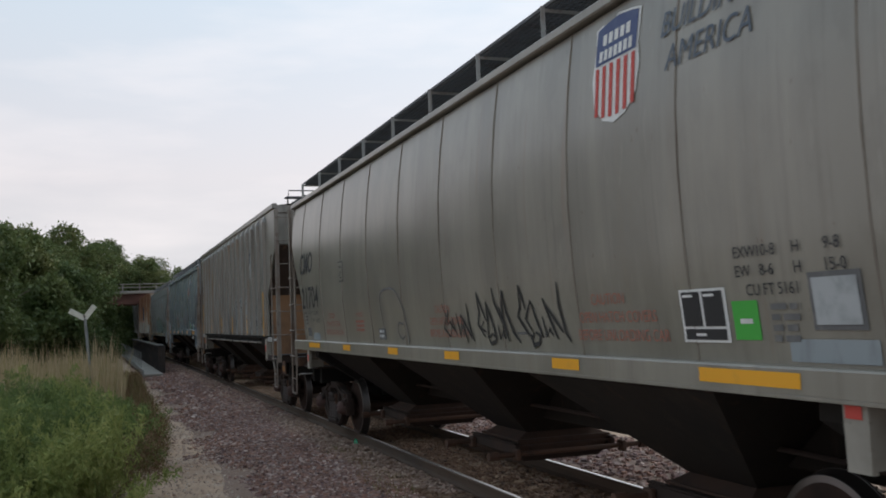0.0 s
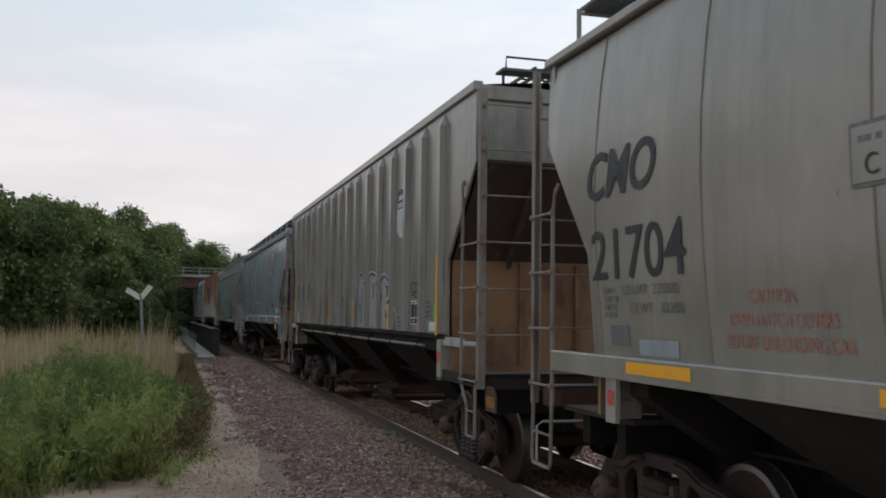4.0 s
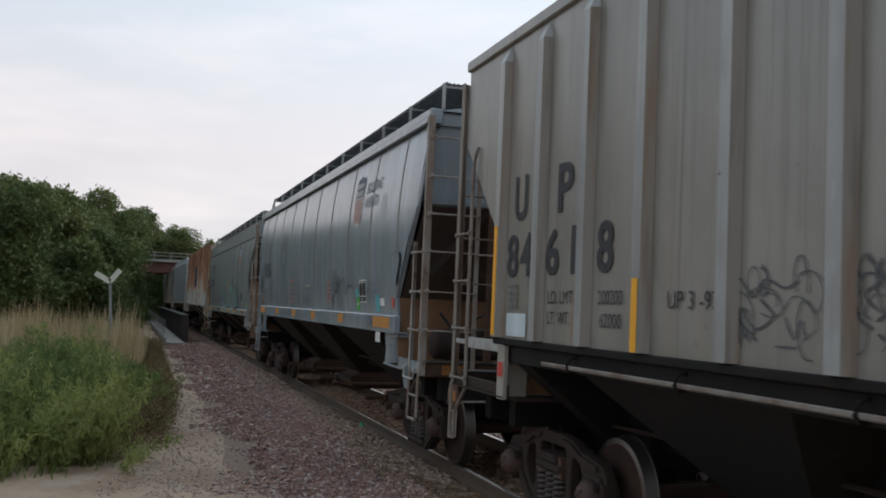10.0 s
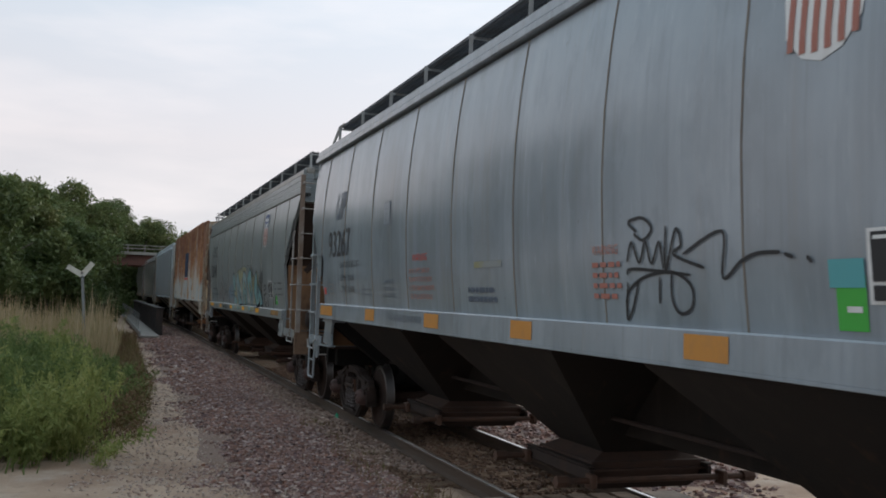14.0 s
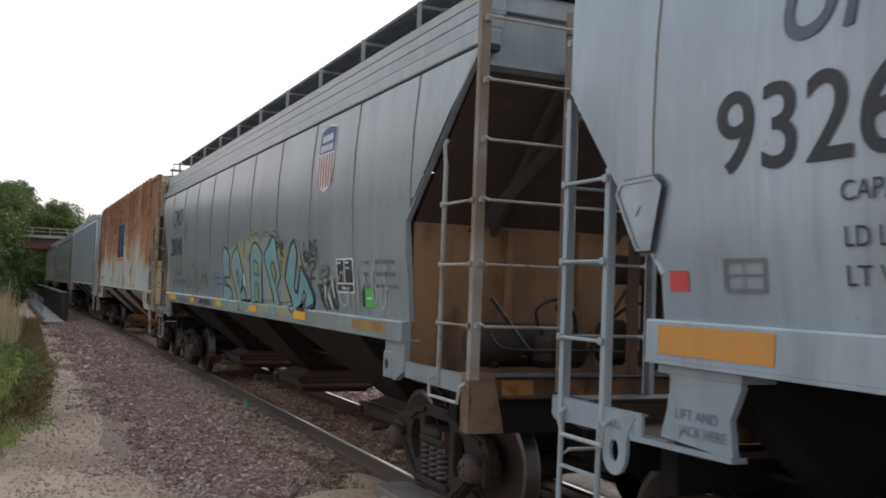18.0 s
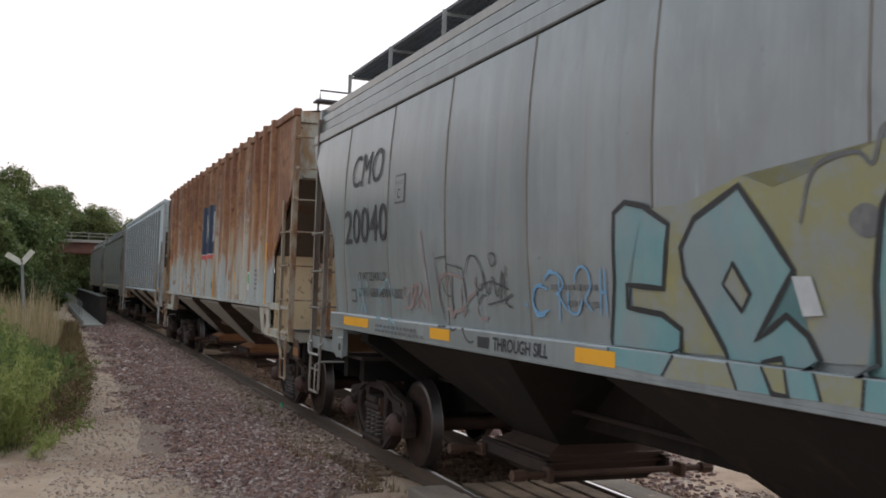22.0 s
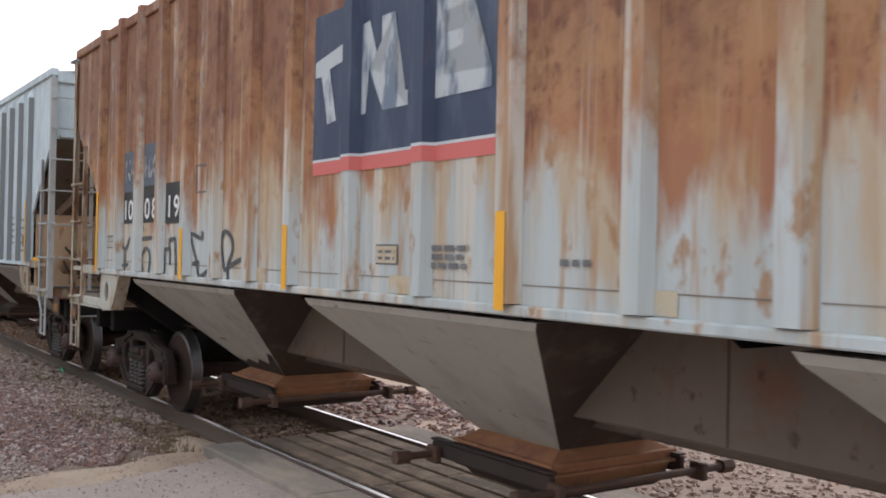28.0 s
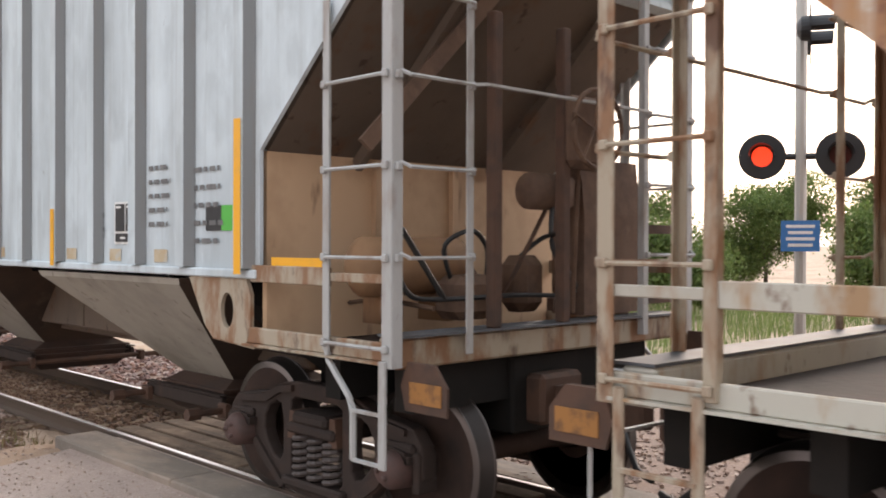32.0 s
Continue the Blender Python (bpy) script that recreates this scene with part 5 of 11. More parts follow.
def end_sheets(car, body, z_bot, z_knee, z_slope, z_top, y_low, y_high, half, roof_z, end_mat=None, tail=0.0, far=0.0):
    end_mat = end_mat or M_END_BROWN
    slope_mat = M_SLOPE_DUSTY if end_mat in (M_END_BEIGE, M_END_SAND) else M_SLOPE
    def bulk_bm(bm):
        box(bm, -half + 0.05 - near, half - 0.05 + off, y_low - 0.05, y_low, 1.25, z_knee)

    def hole_bm(bm):
        bmesh.ops.create_circle(bm, cap_ends=True, radius=0.035, segments=12, matrix=Matrix.Translation((-half + 0.2, y_low + 0.004, 2.28)) @ Matrix.Rotation(-math.pi / 2, 4, "X"))

    def stiff_bm(bm):
        box(bm, -0.03, 0.03, y_low, y_low + 0.05, 1.42, z_knee - 0.02)

    def slope_bm(bm):
        prism(bm, [(y_low, z_knee), (y_high, z_slope), (y_high - 0.04, z_slope + 0.02), (y_low - 0.05, z_knee + 0.02)], -half + 0.06 - near, half - 0.06 + off)

    def brace_bm(bm):
        prism(bm, [(y_low + 0.02, z_knee - 0.02), (y_high, z_slope - 0.02), (y_high, z_slope - 0.10), (y_low + 0.06, z_knee - 0.10)], -0.03, 0.03)

    def top_bm(bm):
        box(bm, -half + 0.04 - near, half - 0.04 + off, y_high - 0.03, y_high + 0.01, z_slope, z_top)
        prism(bm, [(y_high + 0.01, z_slope), (y_high + 0.12, z_slope + 0.02), (y_high + 0.12, z_slope + 0.06), (y_high + 0.01, z_slope + 0.06)], -half + 0.1, half - 0.1)
        soft_box(bm, -half + 0.04, half - 0.04, y_high + 0.01, y_high + 0.06, z_top - 0.18, z_top, 0.01)
    def stain_bm(bm):
        box(bm, -0.15, 0.15, y_low, y_low + 0.012, 1.40, z_knee - 0.06)
    for m in (Matrix.Translation((0, tail, 0)), TURN):
        near, off = (far, 0.0) if m is TURN else (0.0, far)
        key = (z_knee, z_slope, z_top, y_high, near)
        bk = put("end_bulkhead", ("end_bulkhead",) + key, end_mat, bulk_bm, car, m, "dusty brown steel end bulkhead")
        for x in (-0.80, 0.68) if end_mat is M_END_BEIGE else ():
            put("stained_plate", ("stained_plate",) + key, M_STAIN, stain_bm, bk, Matrix.Translation((x, 0, 0)), "rust-eaten brown steel plate")
        for x in (-0.3, 0.5):
            put("stiffener", ("end_stiffener",) + key, end_mat, stiff_bm, bk, Matrix.Translation((x, 0, 0)))
        put("drain_hole", ("drain_hole",) + key, M_HOSE, hole_bm, bk)
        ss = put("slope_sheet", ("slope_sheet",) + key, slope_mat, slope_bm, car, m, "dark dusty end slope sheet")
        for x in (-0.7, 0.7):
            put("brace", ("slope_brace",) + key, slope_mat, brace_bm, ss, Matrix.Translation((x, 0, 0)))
        put("end_sheet", ("end_sheet",) + key, body, top_bm, car, m)


def smooth_car(name_label, body, z0, z1, knee, eave, hop_mat, gate_mat, strips, strip_mat, y_sill=None, platform=None, gusset="hole", end_mat=None, tail=0.0, ends=None, bars_mat=None, trucks=(6.95, -6.95), crown=(0.085,), rise=0.40, boards=(-7.6, 7.6), dirty=None):
    """curved-side covered hopper. z0, z1: side sill; knee: (z, z, y) of the sloping ends; eave: top of the side"""
    car = new("hopper_car")
    tagged(car, name_label, "hopper car", "cars of the train")
    k0, k1, yk, yt = knee
    y_sill = y_sill or yk + 0.03
    outline = [(z1, yk), (k0, yk), (k1, yt - 0.15), (eave, yt)]

    def surf(y, z):
        return 1.60 if z < z1 else lerp_profile(BULGE, z)

    seams = [-7.35, -5.7, -4.08, -2.45, -0.82, 0.82, 2.45, 4.08, 5.7, 7.35]

    def panel(ya, yb, front, rear):
        def f(bm):
            zs = list(np.linspace(z1 - 0.01, eave, 15)) + [k0]
            prev = None
            for z in sorted(zs):
                lim = lerp_profile(outline, z)
                lo, hi = max(ya, -lim - front), min(yb, lim + rear)
                if hi - lo < 0.004:
                    prev = None
                    continue
                row = [bm.verts.new((-(lerp_profile(BULGE, z) + 0.003 * (1 - (2 * u - 1) ** 2)), lo + (hi - lo) * u, z)) for u in (0.0, 0.12, 0.35, 0.65, 0.88, 1.0)]
                if prev:
                    for i in range(5):
                        bm.faces.new((prev[i], prev[i + 1], row[i + 1], row[i]))
                prev = row
        return f

    def seam(y, ext):
        def f(bm):
            lo = z1
            if abs(y) > yk + ext:
                lo = float(np.interp(abs(y) - ext, [yk, yt - 0.15], [k0, k1]))
            pts = [(-(lerp_profile(BULGE, z) + 0.002), y, z) for z in np.linspace(lo, eave, 14)]
            tube(bm, pts, 0.008, 4)
        return f

    key = (z1, k0, k1, yk, yt, eave)
    for m, front, rear in ((Matrix(), 0.0, tail), (TURN, tail, 0.0)):
        edges = [-yt - front] + seams + [yt + rear]
        key = (z1, k0, k1, yk, yt, eave, front, rear)
        for a, b in zip(edges, edges[1:]):
            p = put("side_panel", ("side_panel", a) + key, body, panel(a, b, front, rear), car, m, "", True)
        for y in seams:
            put("weld_seam", ("weld_seam", y) + key, M_SEAM, seam(y, rear if y > 0 else front), car, m, "rust-stained weld seam")

        def sill_bm(bm):
            soft_box(bm, -1.60, -1.50, -y_sill - front, y_sill + rear, z0, z1, 0.012)
            soft_box(bm, -1.60, -1.40, -y_sill - front, y_sill + rear, z0 - 0.015, z0 + 0.01, 0.004)
        put("side_sill", ("side_sill", z0, y_sill, front, rear), body, sill_bm, car, m)

        # a black strip paints the shadow line below the overhanging roof edge
        def eave_shadow_bm(bm):
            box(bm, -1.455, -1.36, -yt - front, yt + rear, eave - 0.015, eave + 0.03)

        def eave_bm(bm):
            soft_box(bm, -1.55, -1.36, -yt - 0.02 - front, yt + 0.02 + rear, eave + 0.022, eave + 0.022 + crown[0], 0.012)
        put("eave_gap", ("eave_gap", eave, yt, front, rear), M_HOSE, eave_shadow_bm, car, m, "black strip as the shadow line under the roof edge")
        eb = put("eave_beam", ("eave_beam", eave, yt, front, rear), body, eave_bm, car, m)
        z = eave + 0.022 + crown[0]
        for k, h in enumerate(crown[1:]):
            def step_bm(bm):
                soft_box(bm, -1.51 + 0.03 * k, -1.33 + 0.02 * k, -yt - front, yt + rear, z + 0.012, z + h, 0.014)
                box(bm, -1.49 + 0.03 * k, -1.34 + 0.02 * k, -yt - front, yt + rear, z - 0.005, z + 0.02)
            put("roof_step", ("roof_step", eave, yt, front, rear, k), M_BEIGE if k == 2 else body, step_bm, eb)
            z += h

        for s in (-1, 1):
            def edge_bm(bm):
                q = rear if s > 0 else front
                pts = [(yk + q, z1), (yk + q, k0), (yt - 0.15 + q, k1), (yt + q, eave)]
                for (ya, za), (yb, zb) in zip(pts, pts[1:]):
                    bar(bm, (-surf(0, za + 0.01) + 0.02, s * ya, za), (-surf(0, zb) + 0.02, s * yb, zb), 0.05, 0.035)
            put("end_trim", ("end_trim", s) + key, body, edge_bm, car, m)
    top = eave + 0.022 + sum(crown)

    def roof_bm(bm):
        prev = None
        for x in np.linspace(-1.40, 1.40, 11):
            z = top - 0.03 + 0.16 * (1 - (x / 1.40) ** 2)
            row = [bm.verts.new((x, y, z)) for y in (-yt, yt + tail)]
            if prev:
                bm.faces.new((prev[0], prev[1], row[1], row[0]))
            prev = row
        bm.faces.new([v for v in bm.verts if v.co.y < 0])
        bm.faces.new([v for v in bm.verts if v.co.y > 0])
    put("roof", ("roof", top, yt, tail), body, roof_bm, car)

    def hatch_bm(bm):
        soft_box(bm, -0.34, 0.34, -1.62, 1.62, top + 0.12, top + 0.24, 0.03)
        for y in (-1.2, 0, 1.2):
            soft_box(bm, -0.42, 0.42, y - 0.03, y + 0.03, top + 0.10, top + 0.27, 0.008)
    for y in (-5.0, -1.67, 1.67, 5.0):
        put("hatch_cover", ("hatch_cover", top), body, hatch_bm, car, Matrix.Translation((0, y, 0)))

    b0, b1 = boards

    def board_bm(bm):
        z = top + rise
        for k in range(14):
            x = -1.29 + 0.06 * k
            box(bm, x - 0.008, x + 0.008, b0, b1, z - 0.02, z + 0.02)
        for i in range(200):
            y = b0 + 0.05 + i * (b1 - b0 - 0.1) / 199
            box(bm, -1.30, -0.51, y - 0.008, y + 0.008, z - 0.016, z + 0.016)

    def bpost_bm(bm):
        bar(bm, (-1.36, 0, top - 0.02), (-1.36, 0, top + rise + 0.01), 0.045, 0.012)
        bar(bm, (-1.34, 0, top + rise - 0.03), (-0.52, 0, top + rise - 0.03), 0.02, 0.03)

    def bedge_bm(bm):
        bar(bm, (-1.33, b0, top + rise + 0.01), (-1.33, b1, top + rise + 0.01), 0.02, 0.035)
    for m, lo, hi in ((Matrix(), b0, b1), (TURN, -b1, -b0)):
        b0, b1 = lo, hi
        bd = put("running_board", ("running_board", top, b0), M_GRATING, board_bm, car, m, "dark steel grating walkway")
        put("edge_strip", ("edge_strip", top, b0), M_GRATING, bedge_bm, bd)
        n = 11
        for i in range(n):
            put("bracket", ("bracket", top), M_BAR_PALE, bpost_bm, bd, Matrix.Translation((0, b0 + 0.03 + i * (b1 - b0 - 0.06) / (n - 1), 0)), "pale steel bracket")

        def rail_bm(bm):
            for x in (-1.33, -0.55):
                tube(bm, [(x, b1 + 0.75, top - 0.02), (x, b1 + 0.62, top + 0.10), (x, b1 + 0.12, top + rise + 0.03), (x, b1 - 0.2, top + rise + 0.03)], 0.026, 6)
        if b1 < 7.9:
            put("roof_grab", ("roof_grab", top, b0), M_BAR_PALE, rail_bm, car, m, "pale tubular handrail on the roof end")
    end_sheets(car, body, z1, k0, k1, top - 0.03, yk, yt - 0.12, 1.545, top, end_mat, tail)
    underbody(car, z0, hop_mat, gate_mat)
    running_gear(car, trucks)
    ends_and_ladders(car, bars_mat, platform or body, M_END_RUST, ends[0], ends[1], gusset, (tail, 0.0), M_HOPPER_LIGHT if gusset == "narrow" else None)
    brake_gear(car)

    def sill_surf(y, z):
        return 1.60
    for yl, yr in strips:
        rect("reflective_strip", car, sill_surf, yl, yr, z0 + 0.045, z1 - 0.03, M_STRIP_DIRTY if yl == dirty else strip_mat, 0.005, "faded yellow reflective strip")
    return car, surf, sill_surf


RIBS = [7.05, 6.24, 5.46, 4.68, 3.86, 3.04, 2.22, 1.40, 0.42, -0.53, -1.42, -2.42, -3.29, -4.1, -4.9, -5.65, -6.38, -7.05]
B_RIBS = [7.28, 6.32, 5.38, 4.45, 3.40, 2.41, 1.45, 0.54, -0.38, -1.28, -2.36, -3.35, -4.30, -5.24, -6.18, -7.14]


def ribbed_car(name_label, body, z_bot, z_top, hop_mat, gate_mat, strips, black_sill, platform=None, gusset="hole", ribs=RIBS, end_mat=None, knee=(7.38, 2.78, 3.90), post_mat=None, brake_end="front", flank_mat=None, top_mat=None, ends=None, trucks=(6.95, -6.95), ribbed_roof=False):
    """straight-side covered hopper with outside posts"""
    car = new("hopper_car")
    tagged(car, name_label, "hopper car", "cars of the train")
    yk, yt, k0, k1 = knee[0], 8.50, knee[1], knee[2]

    def sheet_bm(bm):
        poly = [(-yk, z_bot), (yk, z_bot), (yk, k0), (yt, k1), (yt, z_top), (-yt, z_top), (-yt, k1), (-yk, k0)]
        prism(bm, poly, -1.52, -1.49)

    def rib_bm(bm):
        a = [(-0.10, -1.522), (-0.062, -1.60), (0.062, -1.60), (0.10, -1.522)]
        lo = [bm.verts.new((x, y, z_bot + 0.02)) for y, x in a]
        mid = [bm.verts.new((x, y, z_top - 0.28)) for y, x in a]
        hi = [bm.verts.new((x, y, z_top + 0.04) if ribbed_roof else (-1.524, y * 0.8, z_top - 0.12)) for y, x in a]
        for p, q in ((lo, mid), (mid, hi)):
            for i in range(3):
                bm.faces.new((p[i], p[i + 1], q[i + 1], q[i]))
        bm.faces.new(lo)
        if ribbed_roof:
            back = [bm.verts.new((-1.40, y, z_top + 0.03)) for y in (-0.10, 0.10)]
            bm.faces.new(hi + back[::-1])

    # only one flank, overlaid darker for the shade on it
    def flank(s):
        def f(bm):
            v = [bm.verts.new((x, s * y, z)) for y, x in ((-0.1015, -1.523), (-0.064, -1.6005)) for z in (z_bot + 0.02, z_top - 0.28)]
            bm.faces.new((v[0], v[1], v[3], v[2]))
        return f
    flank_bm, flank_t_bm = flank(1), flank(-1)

    def top_bm(bm):
        soft_box(bm, -1.56, -1.44, -yt - 0.02, yt + 0.02, z_top - 0.10, z_top + 0.02, 0.012)

    def bot_bm(bm):
        soft_box(bm, -1.56, -1.44, -yk, yk, z_bot - 0.05, z_bot + 0.012, 0.01)

    key = (z_bot, z_top, k0, ribbed_roof)
    for m, turned in ((Matrix(), False), (Matrix.Translation((0.14, 0, 0)) @ TURN, True)):
        put("side_sheet", ("side_sheet",) + key, body, sheet_bm, car, m)
        put("top_chord", ("top_chord",) + key, body, top_bm, car, m)
        put("bottom_chord", ("bottom_chord",) + key, M_HOPPER_BLACK if black_sill else body, bot_bm, car, m)
        for y in ([-r for r in ribs] if turned else ribs):
            sp = put("side_post", ("side_post",) + key, post_mat or body, rib_bm, car, m @ Matrix.Translation((0, y, 0)))
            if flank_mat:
                put("post_flank", ("post_flank", turned) + key, flank_mat, flank_t_bm if turned else flank_bm, sp, None, "shaded and stained flank of the post")
    # pipe under the side
    if black_sill:
        def under_bm(bm):
            soft_box(bm, -1.50, -1.42, -7.2, 7.2, z_bot - 0.22, z_bot - 0.05, 0.01)

        def pipe_bm(bm):
            tube(bm, [(-1.56, -6.4, z_bot - 0.16), (-1.56, -2.1, z_bot - 0.17), (-1.56, 3.0, z_bot - 0.165), (-1.56, 6.12, z_bot - 0.17)], 0.02, 7)

        def hanger_bm(bm):
            tube(bm, [(-1.49, 0, z_bot - 0.08), (-1.56, 0, z_bot - 0.10), (-1.59, 0, z_bot - 0.165), (-1.56, 0, z_bot - 0.20), (-1.50, 0, z_bot - 0.20)], 0.014, 5)
        for m in (Matrix(), TURN):
            put("lower_sill", ("lower_sill", z_bot), M_HOPPER_BLACK, under_bm, car, m, "black painted lower side sill")
            put("side_pipe", ("side_pipe", z_bot), M_STEEL, pipe_bm, car, m, "grey steel pipe under the side")
            for i in range(8):
                put("pipe_hanger", ("pipe_hanger", z_bot), M_HOPPER_BLACK, hanger_bm, car, m @ Matrix.Translation((0, -6.05 + i * 1.66, 0)))

    def roof_bm(bm):
        prev = None
        for x in np.linspace(-1.46, 1.60, 9):
            z = z_top - 0.02 + 0.10 * (1 - ((x - 0.07) / 1.53) ** 2)
            row = [bm.verts.new((x, y, z)) for y in (-yt, yt)]
            if prev:
                bm.faces.new((prev[0], prev[1], row[1], row[0]))
            prev = row
    put("roof", ("ribbed_roof", z_top), body, roof_bm, car)

    def walk_bm(bm):
        for s in (-1, 1):
            for x in (0.45, 0.58, 0.71, 0.84):
                box(bm, s * x - 0.012, s * x + 0.012, -8.7, 8.7, z_top + 0.16, z_top + 0.20)
        for i in range(70):
            y = -8.65 + i * 17.3 / 69
            box(bm, -0.86, -0.43, y - 0.01, y + 0.01, z_top + 0.17, z_top + 0.19)
            box(bm, 0.43, 0.86, y - 0.01, y + 0.01, z_top + 0.17, z_top + 0.19)

    def bracket_bm(bm):
        y = 8.55
        for s in (-1, 1):
            tube(bm, [(s * 1.2, y, z_top), (s * 1.2, y, z_top + 0.15)], 0.018, 6)
            tube(bm, [(s * 0.5, y, z_top), (s * 0.5, y, z_top + 0.15)], 0.018, 6)
        box(bm, -1.25, 1.25, y - 0.14, y + 0.14, z_top + 0.13, z_top + 0.16)
        tube(bm, [(-1.2, y + 0.1, z_top + 0.15), (-1.2, y + 0.1, z_top + 0.30), (1.2, y + 0.1, z_top + 0.30), (1.2, y + 0.1, z_top + 0.15)], 0.015, 5)
    put("running_board", ("roof_walk", z_top), M_GRATING, walk_bm, car, None, "dark steel grating walkway")
    for m in (Matrix(), TURN):
        put("end_walk", ("end_walk", z_top), M_GRATING, bracket_bm, car, m)

    def hatch_bm(bm):
        lathe = [(0.0, 0.30), (0.10, 0.30), (0.14, 0.24), (0.15, 0.02)]
        n = 14
        rings = [[bm.verts.new((r * math.cos(2 * math.pi * k / n), r * math.sin(2 * math.pi * k / n), z_top + 0.06 + h)) for k in range(n)] for h, r in lathe]
        for a, b in zip(rings, rings[1:]):
            for k in range(n):
                bm.faces.new((a[k], a[(k + 1) % n], b[(k + 1) % n], b[k]))
        bm.faces.new(rings[-1])
    for i in range(8):
        put("hatch_cover", ("round_hatch", z_top), body, hatch_bm, car, Matrix.Translation((0, -7.0 + 2 * i, 0)))
    end_sheets(car, top_mat or body, z_bot, k0, k1, z_top - 0.02, yk - 0.02, yt - 0.04, 1.50, z_top, end_mat, 0.0, 0.14)
    underbody(car, z_bot - 0.08, hop_mat, gate_mat)
    running_gear(car, trucks)
    ends_and_ladders(car, {M_RUSTY.name: M_RUSTY_BAR, M_PALE_BLUE.name: M_BAR_PALE}.get(body.name, M_STEEL), platform or body, platform or M_END_RUST, ends[0], ends[1], gusset, (0.0, 0.0), M_HOPPER_LIGHT if gusset == "narrow" else None)
    if brake_end:
        brake_gear(car, TURN @ Matrix.Translation((-0.55, 0, 0)) if brake_end == "rear" else None, None if black_sill else M_GEAR_BROWN)

    def surf(y, z):
        return 1.52

    def rib_surf(y, z):
        return 1.602
    for y, za, zb in strips:
        rect("reflective_strip", car, rib_surf, y + 0.045, y - 0.045, za, zb, M_YELLOW, 0.004, "yellow reflective strip")
    return car, surf, rib_surf


def over_ribs(name, car, y_left, y_right, z0, z1, material, extra=0.0):
    """paint that runs over the sheet and the posts alike"""
    line = [(y_left, 1.52)]
    for r in RIBS:
        if y_right < r < y_left:
            line += [(r + 0.10, 1.522), (r + 0.062, 1.60), (r - 0.062, 1.60), (r - 0.10, 1.522)]
    line.append((y_right, 1.52))
    verts, faces = [], []
    for i, (y, d) in enumerate(line):
        verts += [(-d - 0.006 - extra, y, z0), (-d - 0.006 - extra, y, z1)]
        if i:
            faces.append((2 * i - 2, 2 * i, 2 * i + 1, 2 * i - 1))
    return raw(name, verts, faces, material, car)

# ---------------------------------------------------------------- the train, front to rear
D_STRIPS = [(7.19, 6.22), (4.33, 3.85), (1.65, 1.15), (-1.0, -1.5), (-3.54, -4.09), (-5.85, -6.82)]
A_STRIPS = [(6.78, 5.83), (4.05, 3.56), (1.44, 0.97), (-0.87, -1.35), (-3.65, -4.15), (-5.82, -6.78)]
C_STRIPS = [(7.25, 6.36), (4.26, 3.78), (1.62, 1.12), (-0.85, -1.3), (-3.55, -4.0), (-6.16, -7.14)]

S_SIDE, S_END = (1.79, 2.28, 2.79), (1.79, 2.28, 2.79, 3.27, 3.75, 4.25)
P_SIDE, P_END = (1.33, 1.85, 2.38, 2.90), (1.85, 2.37, 2.89, 3.38, 3.86, 4.34)
A_ENDS = (end_of(8.36, 8.86, (1.42, 1.95, 2.48, 3.03), (1.95, 2.48, 3.03, 3.55, 4.05), 4.5, 3.3, "tube", 0.85, "loop"), end_of(8.1, 8.6, (1.42, 1.95, 2.48, 3.03), (1.95, 2.48, 3.03, 3.55, 4.05), 4.5, 3.3, "tube", 0.85, "loop"))
B_ENDS = (end_of(8.18, 8.62, (1.33, 1.87, 2.39, 2.91), P_END, 4.66, 3.85, "tube", 0.85, "bent", None, True), end_of(8.12, 8.75, (1.30, 1.85, 2.39, 2.91), (1.84, 2.37, 2.91, 3.45, 3.99, 4.52), 4.72, 3.72, "tube", 0.82, "bent", None, True))
C_ENDS = (end_of(7.86, 8.34, S_SIDE, S_END, 3.36, 2.86, "flat", 0.85, "loop", (7.46, 8.46), w=0.024), end_of(8.07, 8.51, S_SIDE, S_END, 4.55, 2.94, "flat", 0.85, "loop", (7.50, 8.46), steel=M_BAR_DIRTY))
D_ENDS = (end_of(8.43, 8.95, S_SIDE, S_END, 4.4, 3.20, "flat", 0.80, "loop", (7.50, 9.08), steel=M_STEEL, w=0.026), end_of(8.02, 8.60, S_SIDE, S_END, 4.42, 3.36, "tube", 0.75, "none", (7.24, 8.52), False, 1.36))
E_ENDS = (end_of(7.97, 8.50, P_SIDE, P_END, 4.66, 3.42, "flat", 0.93, "straight", None, True), end_of(7.98, 8.60, P_SIDE, P_END, 4.66, 3.42, "flat", 0.93, "bent", None, True))
F_ENDS = (E_ENDS[0], end_of(7.99, 8.57, P_SIDE, P_END, 4.66, 3.42, "flat", 0.93, "bent", None, True))
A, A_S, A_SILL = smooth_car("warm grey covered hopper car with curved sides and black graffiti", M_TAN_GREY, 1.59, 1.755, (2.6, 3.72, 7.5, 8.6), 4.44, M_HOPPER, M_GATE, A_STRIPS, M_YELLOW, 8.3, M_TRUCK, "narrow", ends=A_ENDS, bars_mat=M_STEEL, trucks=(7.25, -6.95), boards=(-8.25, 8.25))
